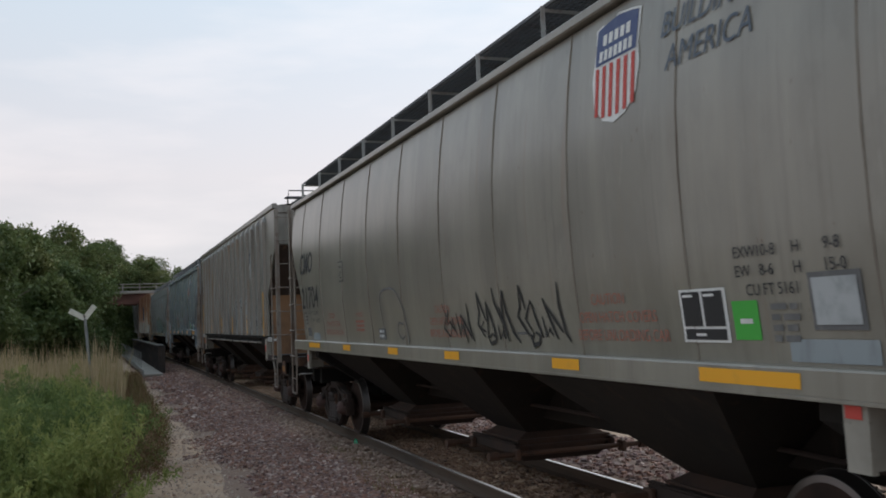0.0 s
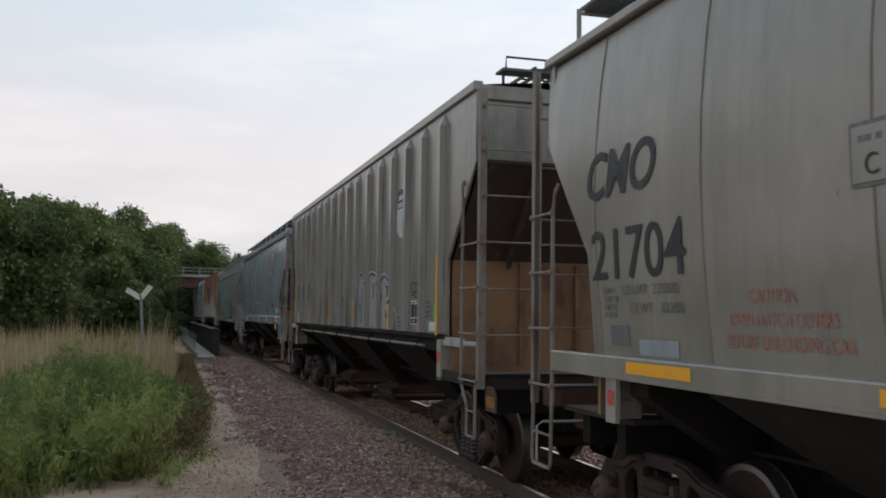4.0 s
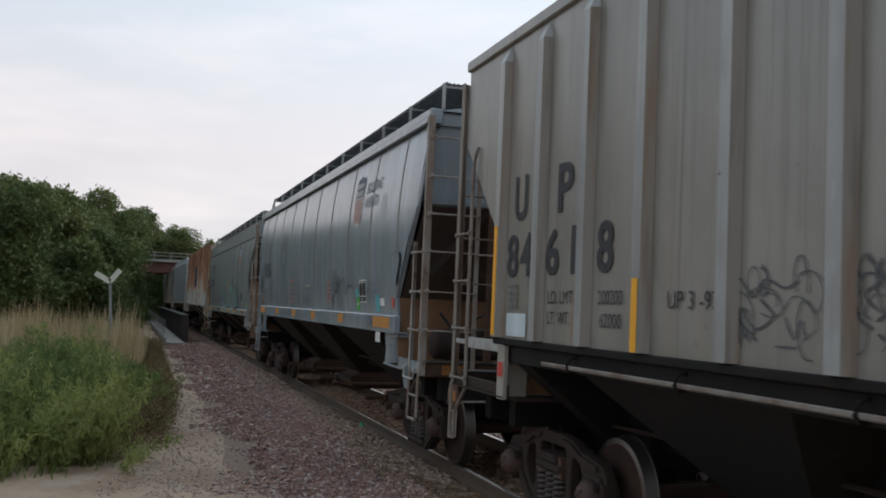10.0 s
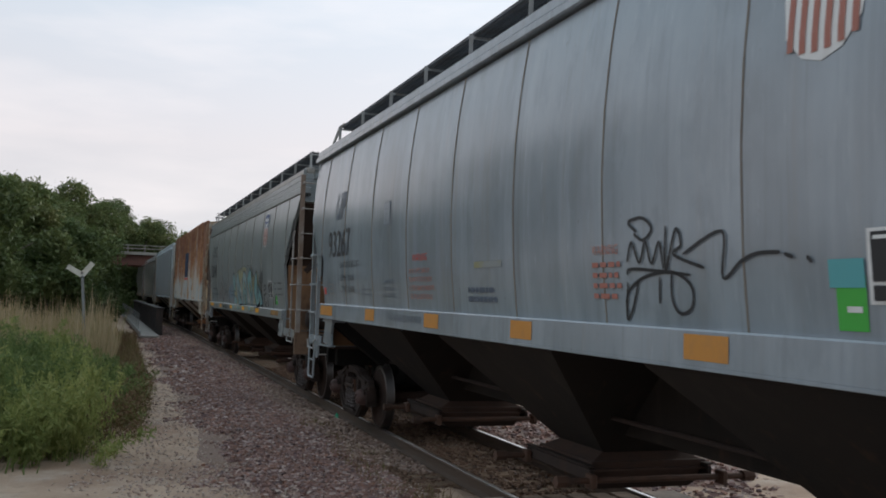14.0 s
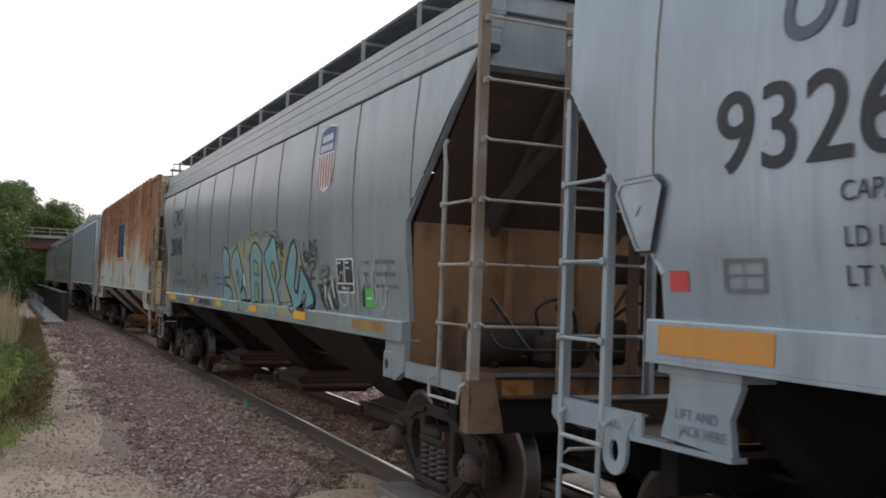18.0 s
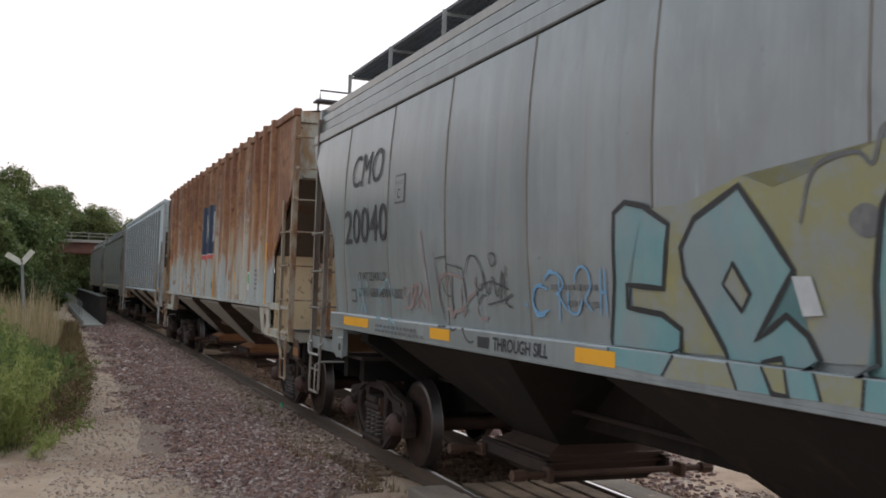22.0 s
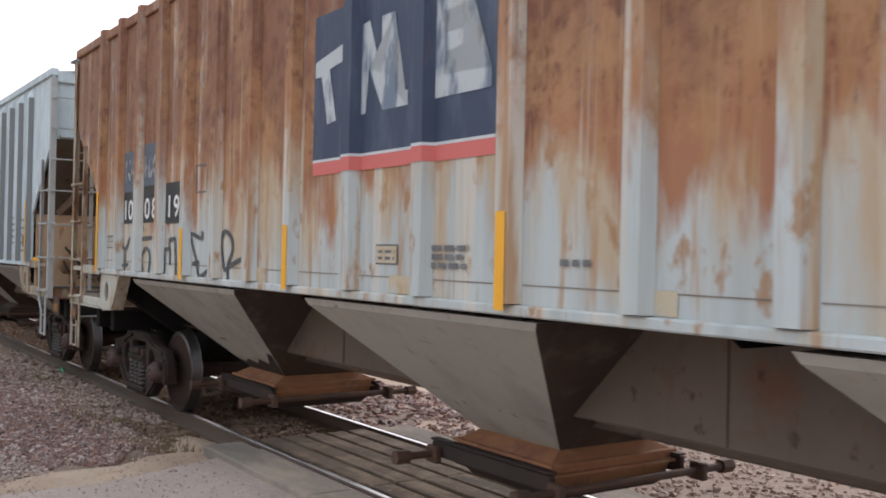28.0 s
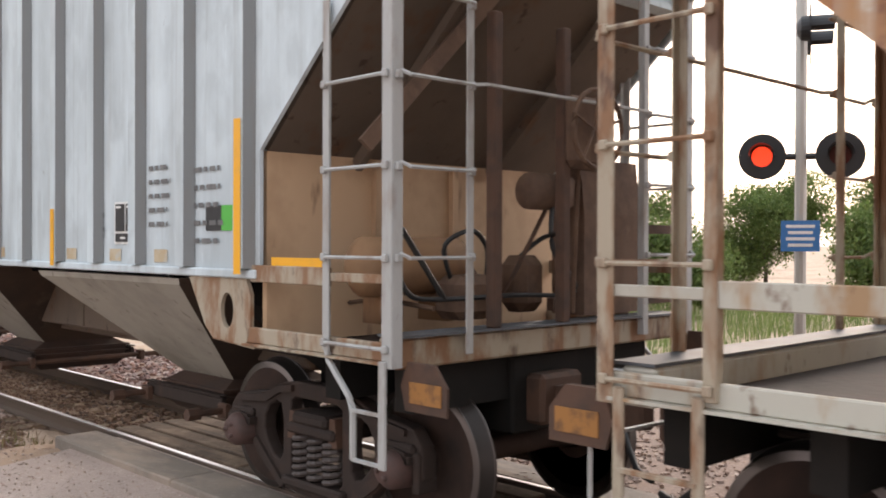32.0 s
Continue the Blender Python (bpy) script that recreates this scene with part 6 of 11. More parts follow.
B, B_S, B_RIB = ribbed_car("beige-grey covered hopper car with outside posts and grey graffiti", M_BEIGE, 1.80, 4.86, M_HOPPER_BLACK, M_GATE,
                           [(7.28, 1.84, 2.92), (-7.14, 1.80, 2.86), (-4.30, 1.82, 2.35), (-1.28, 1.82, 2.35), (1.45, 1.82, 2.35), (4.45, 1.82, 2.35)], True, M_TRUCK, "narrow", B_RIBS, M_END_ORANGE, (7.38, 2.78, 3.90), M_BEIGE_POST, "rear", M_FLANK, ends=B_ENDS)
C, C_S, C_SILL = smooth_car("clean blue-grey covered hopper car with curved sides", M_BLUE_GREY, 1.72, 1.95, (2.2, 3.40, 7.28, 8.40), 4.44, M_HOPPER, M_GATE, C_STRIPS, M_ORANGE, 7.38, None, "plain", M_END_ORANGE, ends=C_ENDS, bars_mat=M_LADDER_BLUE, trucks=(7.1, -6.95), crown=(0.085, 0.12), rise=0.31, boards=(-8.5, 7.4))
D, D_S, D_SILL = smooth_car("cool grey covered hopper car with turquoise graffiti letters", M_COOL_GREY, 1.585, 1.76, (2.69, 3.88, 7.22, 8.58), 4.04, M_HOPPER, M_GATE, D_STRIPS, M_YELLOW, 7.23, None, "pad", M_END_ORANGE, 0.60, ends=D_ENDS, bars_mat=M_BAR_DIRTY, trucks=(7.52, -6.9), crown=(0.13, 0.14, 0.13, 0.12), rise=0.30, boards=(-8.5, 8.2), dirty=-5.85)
E_, E_S, E_RIB = ribbed_car("heavily rusted pale covered hopper car with outside posts", M_RUSTY, 1.74, 4.80, M_HOPPER_LIGHT, M_GATE_ORANGE,
                            [(7.05, 1.72, 2.74), (-7.05, 1.74, 2.78), (3.86, 1.72, 2.24), (1.4, 1.72, 2.24), (-1.42, 1.72, 2.28), (-4.1, 1.74, 2.3)], False, M_END_PALE, "hole", RIBS, M_END_BEIGE, (7.20, 2.56, 3.72), M_RUSTY_POST, "", None, M_END_PALE, ends=E_ENDS, trucks=(6.95, -6.9), ribbed_roof=True)
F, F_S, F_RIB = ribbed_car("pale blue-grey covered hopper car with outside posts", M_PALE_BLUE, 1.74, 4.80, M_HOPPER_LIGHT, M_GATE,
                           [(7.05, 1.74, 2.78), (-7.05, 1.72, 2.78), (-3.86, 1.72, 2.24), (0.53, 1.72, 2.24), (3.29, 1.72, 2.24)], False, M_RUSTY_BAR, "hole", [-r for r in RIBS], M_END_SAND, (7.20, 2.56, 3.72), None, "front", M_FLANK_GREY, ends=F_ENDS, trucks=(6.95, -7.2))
G, G_S, G_SILL = smooth_car("dull green-grey covered hopper car with curved sides", M_DARK_GREY, 1.57, 1.74, (2.65, 3.72, 7.3, 8.5), 4.30, M_HOPPER, M_GATE, D_STRIPS, M_YELLOW, ends=(A_ENDS[1], A_ENDS[1]), bars_mat=M_STEEL)
H, H_S, H_SILL = smooth_car("grey covered hopper car with curved sides", M_COOL_GREY, 1.57, 1.74, (2.65, 3.72, 7.3, 8.5), 4.30, M_HOPPER, M_GATE, D_STRIPS, M_YELLOW, ends=(A_ENDS[1], A_ENDS[1]), bars_mat=M_STEEL)
ORDER = [(A, 4.05), (B, 23.40), (C, 41.90), (D, 60.25), (E_, 79.25), (F, 97.85), (G, 116.3), (H, 134.7)]

# marks on the first car
letters(A, A_S, "CMO", 7.52, 3.04, 0.38, M_BLACK, 1.17, 0.2, bold=0.015)
letters(A, A_S, "21704", 7.42, 2.37, 0.40, M_BLACK, 1.50, bold=0.006)
letters(A, A_S, "LD LMT  223800", 6.9, 2.24, 0.075, M_FADED, 0.85)
letters(A, A_S, "LT WT   62200", 6.8, 2.10, 0.075, M_FADED, 0.8)
bars(A, A_S, 7.25, 7.0, 2.26, 4, M_FADED, seed=2)
rect("stencil_patch", A, A_S, 6.70, 6.12, 1.775, 1.90, M_LADDER_BLUE)
rect("card_holder", A, A_S, 7.18, 6.86, 1.84, 2.0, M_FADED)
rect("plate_mark", A, A_S, 4.24, 3.91, 2.74, 3.08, M_FADED)
rect("plate_field", A, A_S, 4.22, 3.93, 2.765, 3.055, M_TAN_GREY, 0.012)
letters(A, A_S, "C", 4.12, 2.80, 0.11, M_BLACK, off=0.018)
bars(A, A_S, 4.17, 3.98, 2.97, 1, M_FADED, seed=3)
for y0, y1 in ((5.5, 4.3), (-4.05, -5.4), (-0.2, -1.5)):
    letters(A, A_S, "CAUTION", y0 - 0.28, 2.16, 0.085, M_FADED_RED, (y0 - y1) * 0.38)
    letters(A, A_S, "OPEN HATCH COVERS", y0 - 0.05, 2.02, 0.085, M_FADED_RED, (y0 - y1) * 0.86)
    letters(A, A_S, "BEFORE UNLOADING CAR", y0, 1.88, 0.085, M_FADED_RED, y0 - y1)
letters(A, A_S, "WARNING", 3.3, 2.16, 0.07, M_FADED_RED, 0.45)
bars(A, A_S, 3.35, 2.75, 2.07, 3, M_FADED_RED, seed=5)
rect("stencil_panel", A, A_S, 2.1, 1.75, 1.82, 1.98, M_FADED)
bars(A, A_S, 2.06, 1.80, 1.92, 2, M_WHITE_SPRAY, seed=6)
shield(A, A_S, -4.88, 3.54, 4.37, 0.64, M_SHIELD, M_RED)
letters(A, A_S, "BUILDING", -5.52, 3.99, 0.17, M_SLATE, 0.95, 0.2)
letters(A, A_S, "AMERICA", -5.57, 3.74, 0.17, M_SLATE, 0.95, 0.2)
consolidated_label(A, A_S, -5.57, -6.08, 1.88, 2.23)
rect("tag_sticker", A, A_S, -6.13, -6.38, 1.90, 2.14, M_GREEN)
rect("tag_bar", A, A_S, -6.20, -6.32, 2.0, 2.03, M_WHITE, 0.012)
for z, a, b, c, d in ((2.40, "EXW", "10-8", "H", "9-8"), (2.285, "EW", "8-6", "H", "15-0")):
    for s, y in ((a, -6.22), (b, -6.45), (c, -6.75), (d, -7.0)):
        letters(A, A_S, s, y, z, 0.068, M_BLACK)
letters(A, A_S, "CU FT 5161", -6.30, 2.17, 0.068, M_BLACK, 0.46)
bars(A, A_S, -6.5, -6.78, 2.08, 4, M_FADED, 0.062, seed=8)
rect("paint_patch", A, A_S, -6.84, -7.24, 1.96, 2.28, M_FADED)
rect("paint_patch", A, A_S, -6.87, -7.21, 1.99, 2.25, M_WHITE_FAINT, 0.013)
rect("paint_patch", A, A_S, -6.62, -7.30, 1.78, 1.91, M_LADDER_BLUE)
rect("route_tag", A, lambda y, z: 1.56, -7.06, -7.18, 1.50, 1.64, M_RED, 0.006)
rect("route_tag", A, lambda y, z: 1.56, 7.18, 7.07, 1.36, 1.48, M_RED, 0.006)

# marks on the second car
shield(B, B_S, -4.80, 3.27, 4.04, 0.54, M_NAVY, M_WHITE_SPRAY)
for k, (yc, zc, w, h) in enumerate(((-5.62, 2.44, 0.16, 0.10), (-5.80, 2.42, 0.15, 0.11), (-5.70, 2.47, 0.22, 0.08), (-5.92, 2.46, 0.10, 0.09))):
    stroke("graffiti_line", B, B_S, [(yc + w * math.cos(a + k), zc + h * math.sin(a + k)) for a in (0, 1.1, 2.2, 3.3, 4.4, 5.5)], 0.02, M_TAG_GREY, 0.012, True, False)
for s, y, z in (("U", 6.98, 2.96), ("P", 5.98, 2.96)):
    letters(B, B_S, s, y, z, 0.42, M_BLACK, 0.30, bold=0.02)
for s, y in (("8", 7.13), ("4", 6.80), ("6", 6.20), ("1", 5.68), ("8", 5.20)):
    letters(B, B_S, s, y, 2.42, 0.40, M_BLACK, 0.27 if s != "1" else 0.12, bold=0.02)
letters(B, B_S, "LD. LMT", 6.12, 2.16, 0.11, M_BLACK, 0.5)
letters(B, B_S, "LT. WT.", 6.12, 1.98, 0.11, M_BLACK, 0.45)
letters(B, B_S, "200200", 5.16, 2.16, 0.11, M_BLACK, 0.4)
letters(B, B_S, "62000", 5.12, 1.98, 0.11, M_BLACK, 0.35)
letters(B, B_S, "UP 3 -93", 4.12, 2.14, 0.12, M_BLACK, 0.6)
bars(B, B_S, 7.08, 6.8, 2.30, 4, M_FADED, seed=9)
rect("paint_patch", B, B_S, 7.10, 6.62, 1.84, 2.06, M_PALE_BLUE)
for y in (1.20, 0.32, -0.55, -4.60):
    bars(B, B_S, y, y - 0.5, 2.00, 3, M_FADED, 0.062, 0.028, seed=int(y * 10) + 60)
consolidated_label(B, B_S, -5.50, -5.98, 1.92, 2.27)
bars(B, B_S, -6.32, -6.57, 2.22, 4, M_FADED, seed=11)
rect("tag_sticker", B, B_S, -6.72, -6.98, 1.98, 2.18, M_GREEN)
rect("paint_patch", B, B_S, -6.50, -6.90, 1.84, 1.97, M_PALE_BLUE, 0.006)
for s in (7.13, -7.13):
    rect("route_tag", B, lambda y, z: 1.56, s + 0.07, s - 0.07, 1.44, 1.58, M_RED, 0.006)

# marks on the third car
letters(C, C_S, "UP", 6.38, 3.29, 0.42, M_SLATE, 0.62, 0.2, bold=0.006)
letters(C, C_S, "93267", 6.80, 2.71, 0.41, M_BLACK, 1.49, bold=0.006)
letters(C, C_S, "CAPACITY 5188 CUFT", 6.0, 2.52, 0.09, M_BLACK, 1.22)
for z, a, b in ((2.32, "LD LMT", "224200"), (2.15, "LT WT", "61800")):
    letters(C, C_S, a, 5.98, z, 0.09, M_BLACK, 0.40)
    letters(C, C_S, b, 5.45, z, 0.09, M_BLACK, 0.36)
for za, zb in ((2.11, 2.13), (2.26, 2.28), (2.19, 2.20)):
    rect("card_holder", C, C_S, 6.77, 6.47, za, zb, M_FADED, 0.016)
for ya, yb in ((6.77, 6.75), (6.49, 6.47), (6.63, 6.62)):
    rect("card_holder", C, C_S, ya, yb, 2.13, 2.26, M_FADED, 0.016)
rect("route_tag", C, C_S, 7.22, 7.06, 2.11, 2.22, M_RED)
bars(C, C_S, 4.65, 4.1, 2.18, 2, M_SLATE, 0.07, 0.02, seed=12)
for i, (words, w) in enumerate((("CLOSE HOPPER SLIDES", 0.60), ("AND ROOF HATCHES", 0.54), ("BEFORE CAR IS MOVED", 0.62))):
    letters(C, C_S, words, 3.56, 2.26 - 0.085 * i, 0.05, M_SLATE, w)
rect("plate_mark", C, C_S, 3.46, 3.16, 3.02, 3.33, M_SLATE)
rect("plate_field", C, C_S, 3.44, 3.18, 3.04, 3.31, M_BLUE_GREY, 0.012)
letters(C, C_S, "C", 3.36, 3.07, 0.11, M_SLATE, off=0.018)
bars(C, C_S, 3.41, 3.22, 3.22, 1, M_SLATE, seed=14)
letters(C, C_S, "WARNING", 2.18, 2.52, 0.085, M_RED, 0.55)
for i, s in enumerate(("DO NOT APPLY VIBRATOR", "TO ANY PART OF CAR BODY", "EXCEPT VIBRATOR BRACKETS", "USE ON LOADED CAR ONLY")):
    letters(C, C_S, s, 2.32, 2.38 - 0.10 * i, 0.055, M_FADED_RED, (0.78, 0.86, 0.92, 0.86)[i])
letters(C, C_SILL, "THIS CAR HAS 3 COMPARTMENTS", 3.10, 1.80, 0.075, M_SLATE, 1.38, off=0.004)
bars(C, C_S, 0.35, -0.55, 2.16, 2, M_SLATE, 0.09, 0.05, seed=15)
rect("stencil_patch", C, C_S, 0.15, -0.55, 2.40, 2.46, M_OLIVE)
letters(C, C_S, "WARNING", -2.30, 2.44, 0.07, M_FADED_RED, 0.38)
bars(C, C_S, -2.3, -2.75, 2.35, 4, M_FADED_RED, 0.075, seed=16)
shield(C, C_S, -4.72, 3.36, 4.20, 0.56, M_SLATE, M_FADED_RED)
letters(C, C_S, "BUILDING", -5.20, 3.86, 0.17, M_SLATE, 0.98, 0.2)
letters(C, C_S, "AMERICA", -5.14, 3.62, 0.17, M_SLATE, 0.92, 0.2)
consolidated_label(C, C_S, -5.02, -5.52, 2.12, 2.48)
rect("tag_sticker", C, C_S, -4.80, -5.0, 1.99, 2.26, M_GREEN)
rect("tag_bar", C, C_S, -4.87, -4.97, 2.08, 2.11, M_WHITE, 0.012)
for i, (a, b) in enumerate((("EW 9-1", "H 15-0"), ("EXW 10-8", "EXW H 9-2"), ("CU FT 5188", ""))):
    letters(C, C_S, a, -5.60, 2.38 - 0.11 * i, 0.06, M_SLATE, 0.32)
    if b:
        letters(C, C_S, b, -6.05, 2.38 - 0.11 * i, 0.06, M_SLATE, 0.33)
rect("tag_sticker", C, C_S, -6.08, -6.34, 1.99, 2.24, M_TEAL)
rect("paper_label", C, C_S, -6.36, -6.62, 2.08, 2.19, M_WHITE)
rect("route_tag", C, C_S, -7.03, -7.17, 2.06, 2.20, M_RED)
letters(C, C_SILL, "BRAKE CYLINDER", -5.66, 1.865, 0.045, M_SLATE, 0.36, off=0.004)
letters(C, C_SILL, "PRESSURE TAP", -5.66, 1.79, 0.045, M_SLATE, 0.33, off=0.004)
patch("tap_arrow", C, C_SILL, [(-6.04, 1.90), (-6.07, 1.90), (-6.085, 1.82), (-6.11, 1.82), (-6.075, 1.74), (-6.03, 1.82), (-6.06, 1.82)], M_SLATE, 0.004)
rect("tape_strip", C, C_S, -4.76, -5.0, 2.20, 2.34, M_TEAL, 0.012)
for y0, up in ((-7.38, 0.0), (7.45, -0.07)):
    tri = [(0.21, 2.76), (0.15, 2.81), (-0.17, 2.80), (-0.21, 2.74), (-0.02, 2.41), (0.10, 2.41)]
    tri = [((y0 + a * (1 if y0 < 0 else -1)), b + up) for a, b in tri]
    patch("vent_plate", C, C_S, tri, M_BLUE_GREY, 0.030, label="raised triangular plate")
    stroke("vent_rim", C, C_S, tri, 0.022, M_BLUE_GREY, 0.042, False, True)
    stroke("vent_edge", C, C_S, tri, 0.05, M_TAG_GREY, 0.010, False, True)
    stroke("eyelet", C, C_S, [(y0 - 0.02, 2.66 + up), (y0 + 0.03, 2.60 + up)], 0.018, M_SLATE, 0.036, False)
rect("hanging_plate", C, lambda y, z: 1.575, -6.30, -6.58, 1.55, 1.70, M_WHITE, 0.012, "white painted plate below the side sill")
for i, s in enumerate(("AIR", "BLEED VALVE", "LIFT AND", "JACK HERE")):
    letters(C, lambda y, z: 1.53, s, (-6.98, -6.92, -7.02, -7.04)[i], 1.60 - 0.10 * i, 0.05, M_SLATE, (0.12, 0.36, 0.3, 0.3)[i], off=0.005)
letters(C, lambda y, z: 1.53, "LIFT AND", 7.17, 1.42, 0.055, M_SLATE, 0.34, off=0.005)
letters(C, lambda y, z: 1.53, "JACK HERE", 7.14, 1.335, 0.055, M_SLATE, 0.38, off=0.005)
letters(C, lambda y, z: 1.552, "PULL", 7.79, 1.285, 0.05, M_SLATE, 0.15, off=0.003)
letters(C, lambda y, z: 1.552, "PULL", -7.86, 1.285, 0.05, M_SLATE, 0.15, off=0.003)
for y in (-6.35, -6.5, -6.62):
    stroke("scrape_mark", C, C_S, [(y, 3.75), (y + 0.02, 3.35)], 0.02, M_SLATE, 0.012, False)

# marks on the fourth car
bm = bmesh.new()
soft_box(bm, -0.95, -0.84, 8.62, 8.72, 1.25, 3.05, 0.01)
brace_post = part("brace_post", bm, M_BLACK, D, "black steel brace post at the end")
bm = bmesh.new()
bar(bm, (-0.9, 8.66, 2.6), (-0.9, 8.25, 3.1), 0.07, 0.05)
part("diagonal_brace", bm, M_BLACK, brace_post)
bm = bmesh.new()
bar(bm, (-0.9, 8.66, 2.05), (1.3, 8.66, 2.05), 0.06, 0.10)
part("cross_brace", bm, M_BLACK, brace_post)
letters(D, D_S, "CMO", 7.08, 3.26, 0.37, M_BLACK, 1.14, 0.2)
letters(D, D_S, "20040", 7.30, 2.60, 0.40, M_BLACK, 1.60, bold=0.004)
rect("plate_mark", D, D_S, 5.46, 5.16, 2.96, 3.26, M_FADED)
rect("plate_field", D, D_S, 5.44, 5.18, 2.98, 3.24, M_COOL_GREY, 0.012)
letters(D, D_S, "C", 5.36, 3.01, 0.10, M_BLACK, off=0.018)
letters(D, D_S, "PLATE", 5.40, 3.15, 0.045, M_FADED, 0.18, off=0.018)
letters(D, D_S, "LT WT 223400 LD", 6.8, 2.16, 0.095, M_BLACK, 1.0)
letters(D, D_S, "LT WT  62600 NEW 01-2005", 6.8, 1.98, 0.095, M_BLACK, 1.5)
rect("card_holder", D, D_S, 7.12, 6.92, 1.90, 2.06, M_FADED)
rect("card_holder", D, D_S, 7.09, 6.95, 1.93, 2.03, M_COOL_GREY, 0.013)
bars(D, D_SILL, 5.95, 4.45, 1.66, 2, M_FADED, 0.05, 0.03, seed=19)
rect("stencil_bar", D, D_SILL, 3.25, 3.02, 1.62, 1.71, M_BLACK, 0.004)
bars(D, D_S, 2.10, 1.38, 2.11, 1, M_FADED, seed=83)
bars(D, D_S, 1.88, 1.36, 2.00, 1, M_FADED, seed=84)
letters(D, D_SILL, "THROUGH SILL", 2.95, 1.62, 0.10, M_BLACK, 0.92, off=0.004, bold=0.025)
shield(D, D_S, -4.64, 3.17, 3.95, 0.60, M_SHIELD, M_FADED_RED)
consolidated_label(D, D_S, -5.13, -5.72, 1.99, 2.37)
rect("paint_patch", D, D_S, -5.95, -6.05, 1.86, 2.06, M_INK)
rect("tag_sticker", D, D_S, -6.04, -6.30, 1.86, 2.05, M_GREEN)
rect("tag_bar", D, D_S, -6.10, -6.24, 1.94, 1.96, M_WHITE, 0.012)
for z in (2.30, 2.18, 2.06):
    bars(D, D_S, -6.02, -6.22, z, 1, M_FADED, seed=int(z * 100))
    bars(D, D_S, -6.40, -7.05, z, 1, M_FADED, seed=int(z * 100) + 1)

# marks on the fifth car
over_ribs("emblem_panel", E_, 1.08, -1.26, 2.74, 3.86, M_NAVY)
over_ribs("emblem_stripe", E_, 1.08, -1.26, 2.62, 2.72, M_PINK)
over_ribs("emblem_line", E_, 1.08, -1.26, 2.72, 2.74, M_WHITE_SPRAY, 0.001)
for poly in ([(1.05, 3.50), (0.62, 3.58), (0.62, 3.45), (0.82, 3.42), (0.70, 3.02), (0.84, 3.0), (0.95, 3.38), (1.05, 3.38)], [(0.40, 3.66), (0.22, 3.68), (0.05, 3.28), (0.05, 3.68), (-0.12, 3.68), (-0.14, 3.12), (-0.30, 3.12), (-0.30, 3.02), (0.02, 3.02), (0.22, 3.34), (0.26, 3.02), (0.40, 3.02)],
             [(-0.58, 3.70), (-0.98, 3.70), (-0.98, 3.58), (-0.72, 3.56), (-0.72, 3.42), (-0.92, 3.42), (-0.92, 3.32), (-0.72, 3.30), (-0.72, 3.16), (-1.22, 3.14), (-1.22, 3.02), (-0.58, 3.02)]):
    patch("emblem_shape", E_, E_S, poly, M_EMBLEM_WORN, 0.012)
for yl, yr, z0, z1, m in ((6.13, 5.68, 2.32, 2.70, M_INK), (6.13, 5.68, 2.70, 3.18, M_SLATE), (5.36, 4.86, 2.32, 2.74, M_INK), (5.40, 4.86, 2.74, 3.22, M_SLATE), (4.62, 4.03, 2.30, 2.74, M_INK)):
    rect("number_panel", E_, E_S, yl, yr, z0, z1, m, 0.006)
for s, y, w in (("10", 6.06, 0.32), ("0", 5.30, 0.19), ("8", 5.04, 0.17), ("1", 4.47, 0.055), ("9", 4.30, 0.17)):
    letters(E_, E_S, s, y, 2.37, 0.23, M_WHITE, w, bold=0.012)
for s, y, w in (("NA", 6.06, 0.36), ("HX", 5.32, 0.40)):
    letters(E_, E_S, s, y, 2.84, 0.24, M_WHITE_WORN, w, bold=0.02)
for za, zb in ((2.02, 2.035), (2.165, 2.18), (2.10, 2.11)):
    rect("card_holder", E_, E_S, 6.80, 6.52, za, zb, M_FADED, 0.016)
for ya, yb in ((6.80, 6.785), (6.535, 6.52), (6.67, 6.66)):
    rect("card_holder", E_, E_S, ya, yb, 2.035, 2.165, M_FADED, 0.016)
for pts in ([(3.66, 2.60), (3.66, 2.87)], [(3.66, 2.87), (3.36, 2.87)], [(3.36, 2.87), (3.36, 2.60)], [(3.36, 2.60), (3.66, 2.60)]):
    stroke("plate_mark", E_, E_S, pts, 0.018, M_FADED, 0.008, False)
rect("stencil_panel", E_, E_S, 0.08, -0.21, 1.95, 2.09, M_FADED, 0.006)
rect("stencil_panel", E_, E_S, 0.068, -0.198, 1.962, 2.078, M_BROWN_TOUCH, 0.010)
bars(E_, E_S, 0.04, -0.18, 2.03, 2, M_FADED, 0.045, 0.02, seed=31)
for a, b in zip(RIBS, RIBS[1:]):
    rect("sheet_seam", E_, E_S, a - 0.11, b + 0.11, 1.862, 1.870, M_SEAM, 0.004)
bars(E_, E_S, -0.62, -1.05, 2.05, 3, M_FADED, 0.055, seed=21)
bars(E_, E_S, -1.85, -2.15, 1.98, 1, M_FADED, seed=22)
rect("tag_sticker", E_, E_S, -5.36, -5.52, 2.36, 2.50, M_TEAL)
rect("stencil_frame", E_, E_S, -5.04, -5.54, 1.96, 2.30, M_WHITE)
rect("stencil_panel", E_, E_S, -5.10, -5.28, 2.08, 2.26, M_GREEN, 0.013)
rect("stencil_panel", E_, E_S, -5.31, -5.49, 2.0, 2.26, M_INK, 0.013)
bars(E_, E_S, -5.75, -6.05, 2.3, 5, M_FADED, 0.08, seed=23)
for y in (-2.4, -0.1, 2.2, 3.3, -3.7, 5.0):
    rect("paint_patch", E_, E_S, y, y - 0.26, 1.76, 1.88, M_BROWN_TOUCH, 0.006)
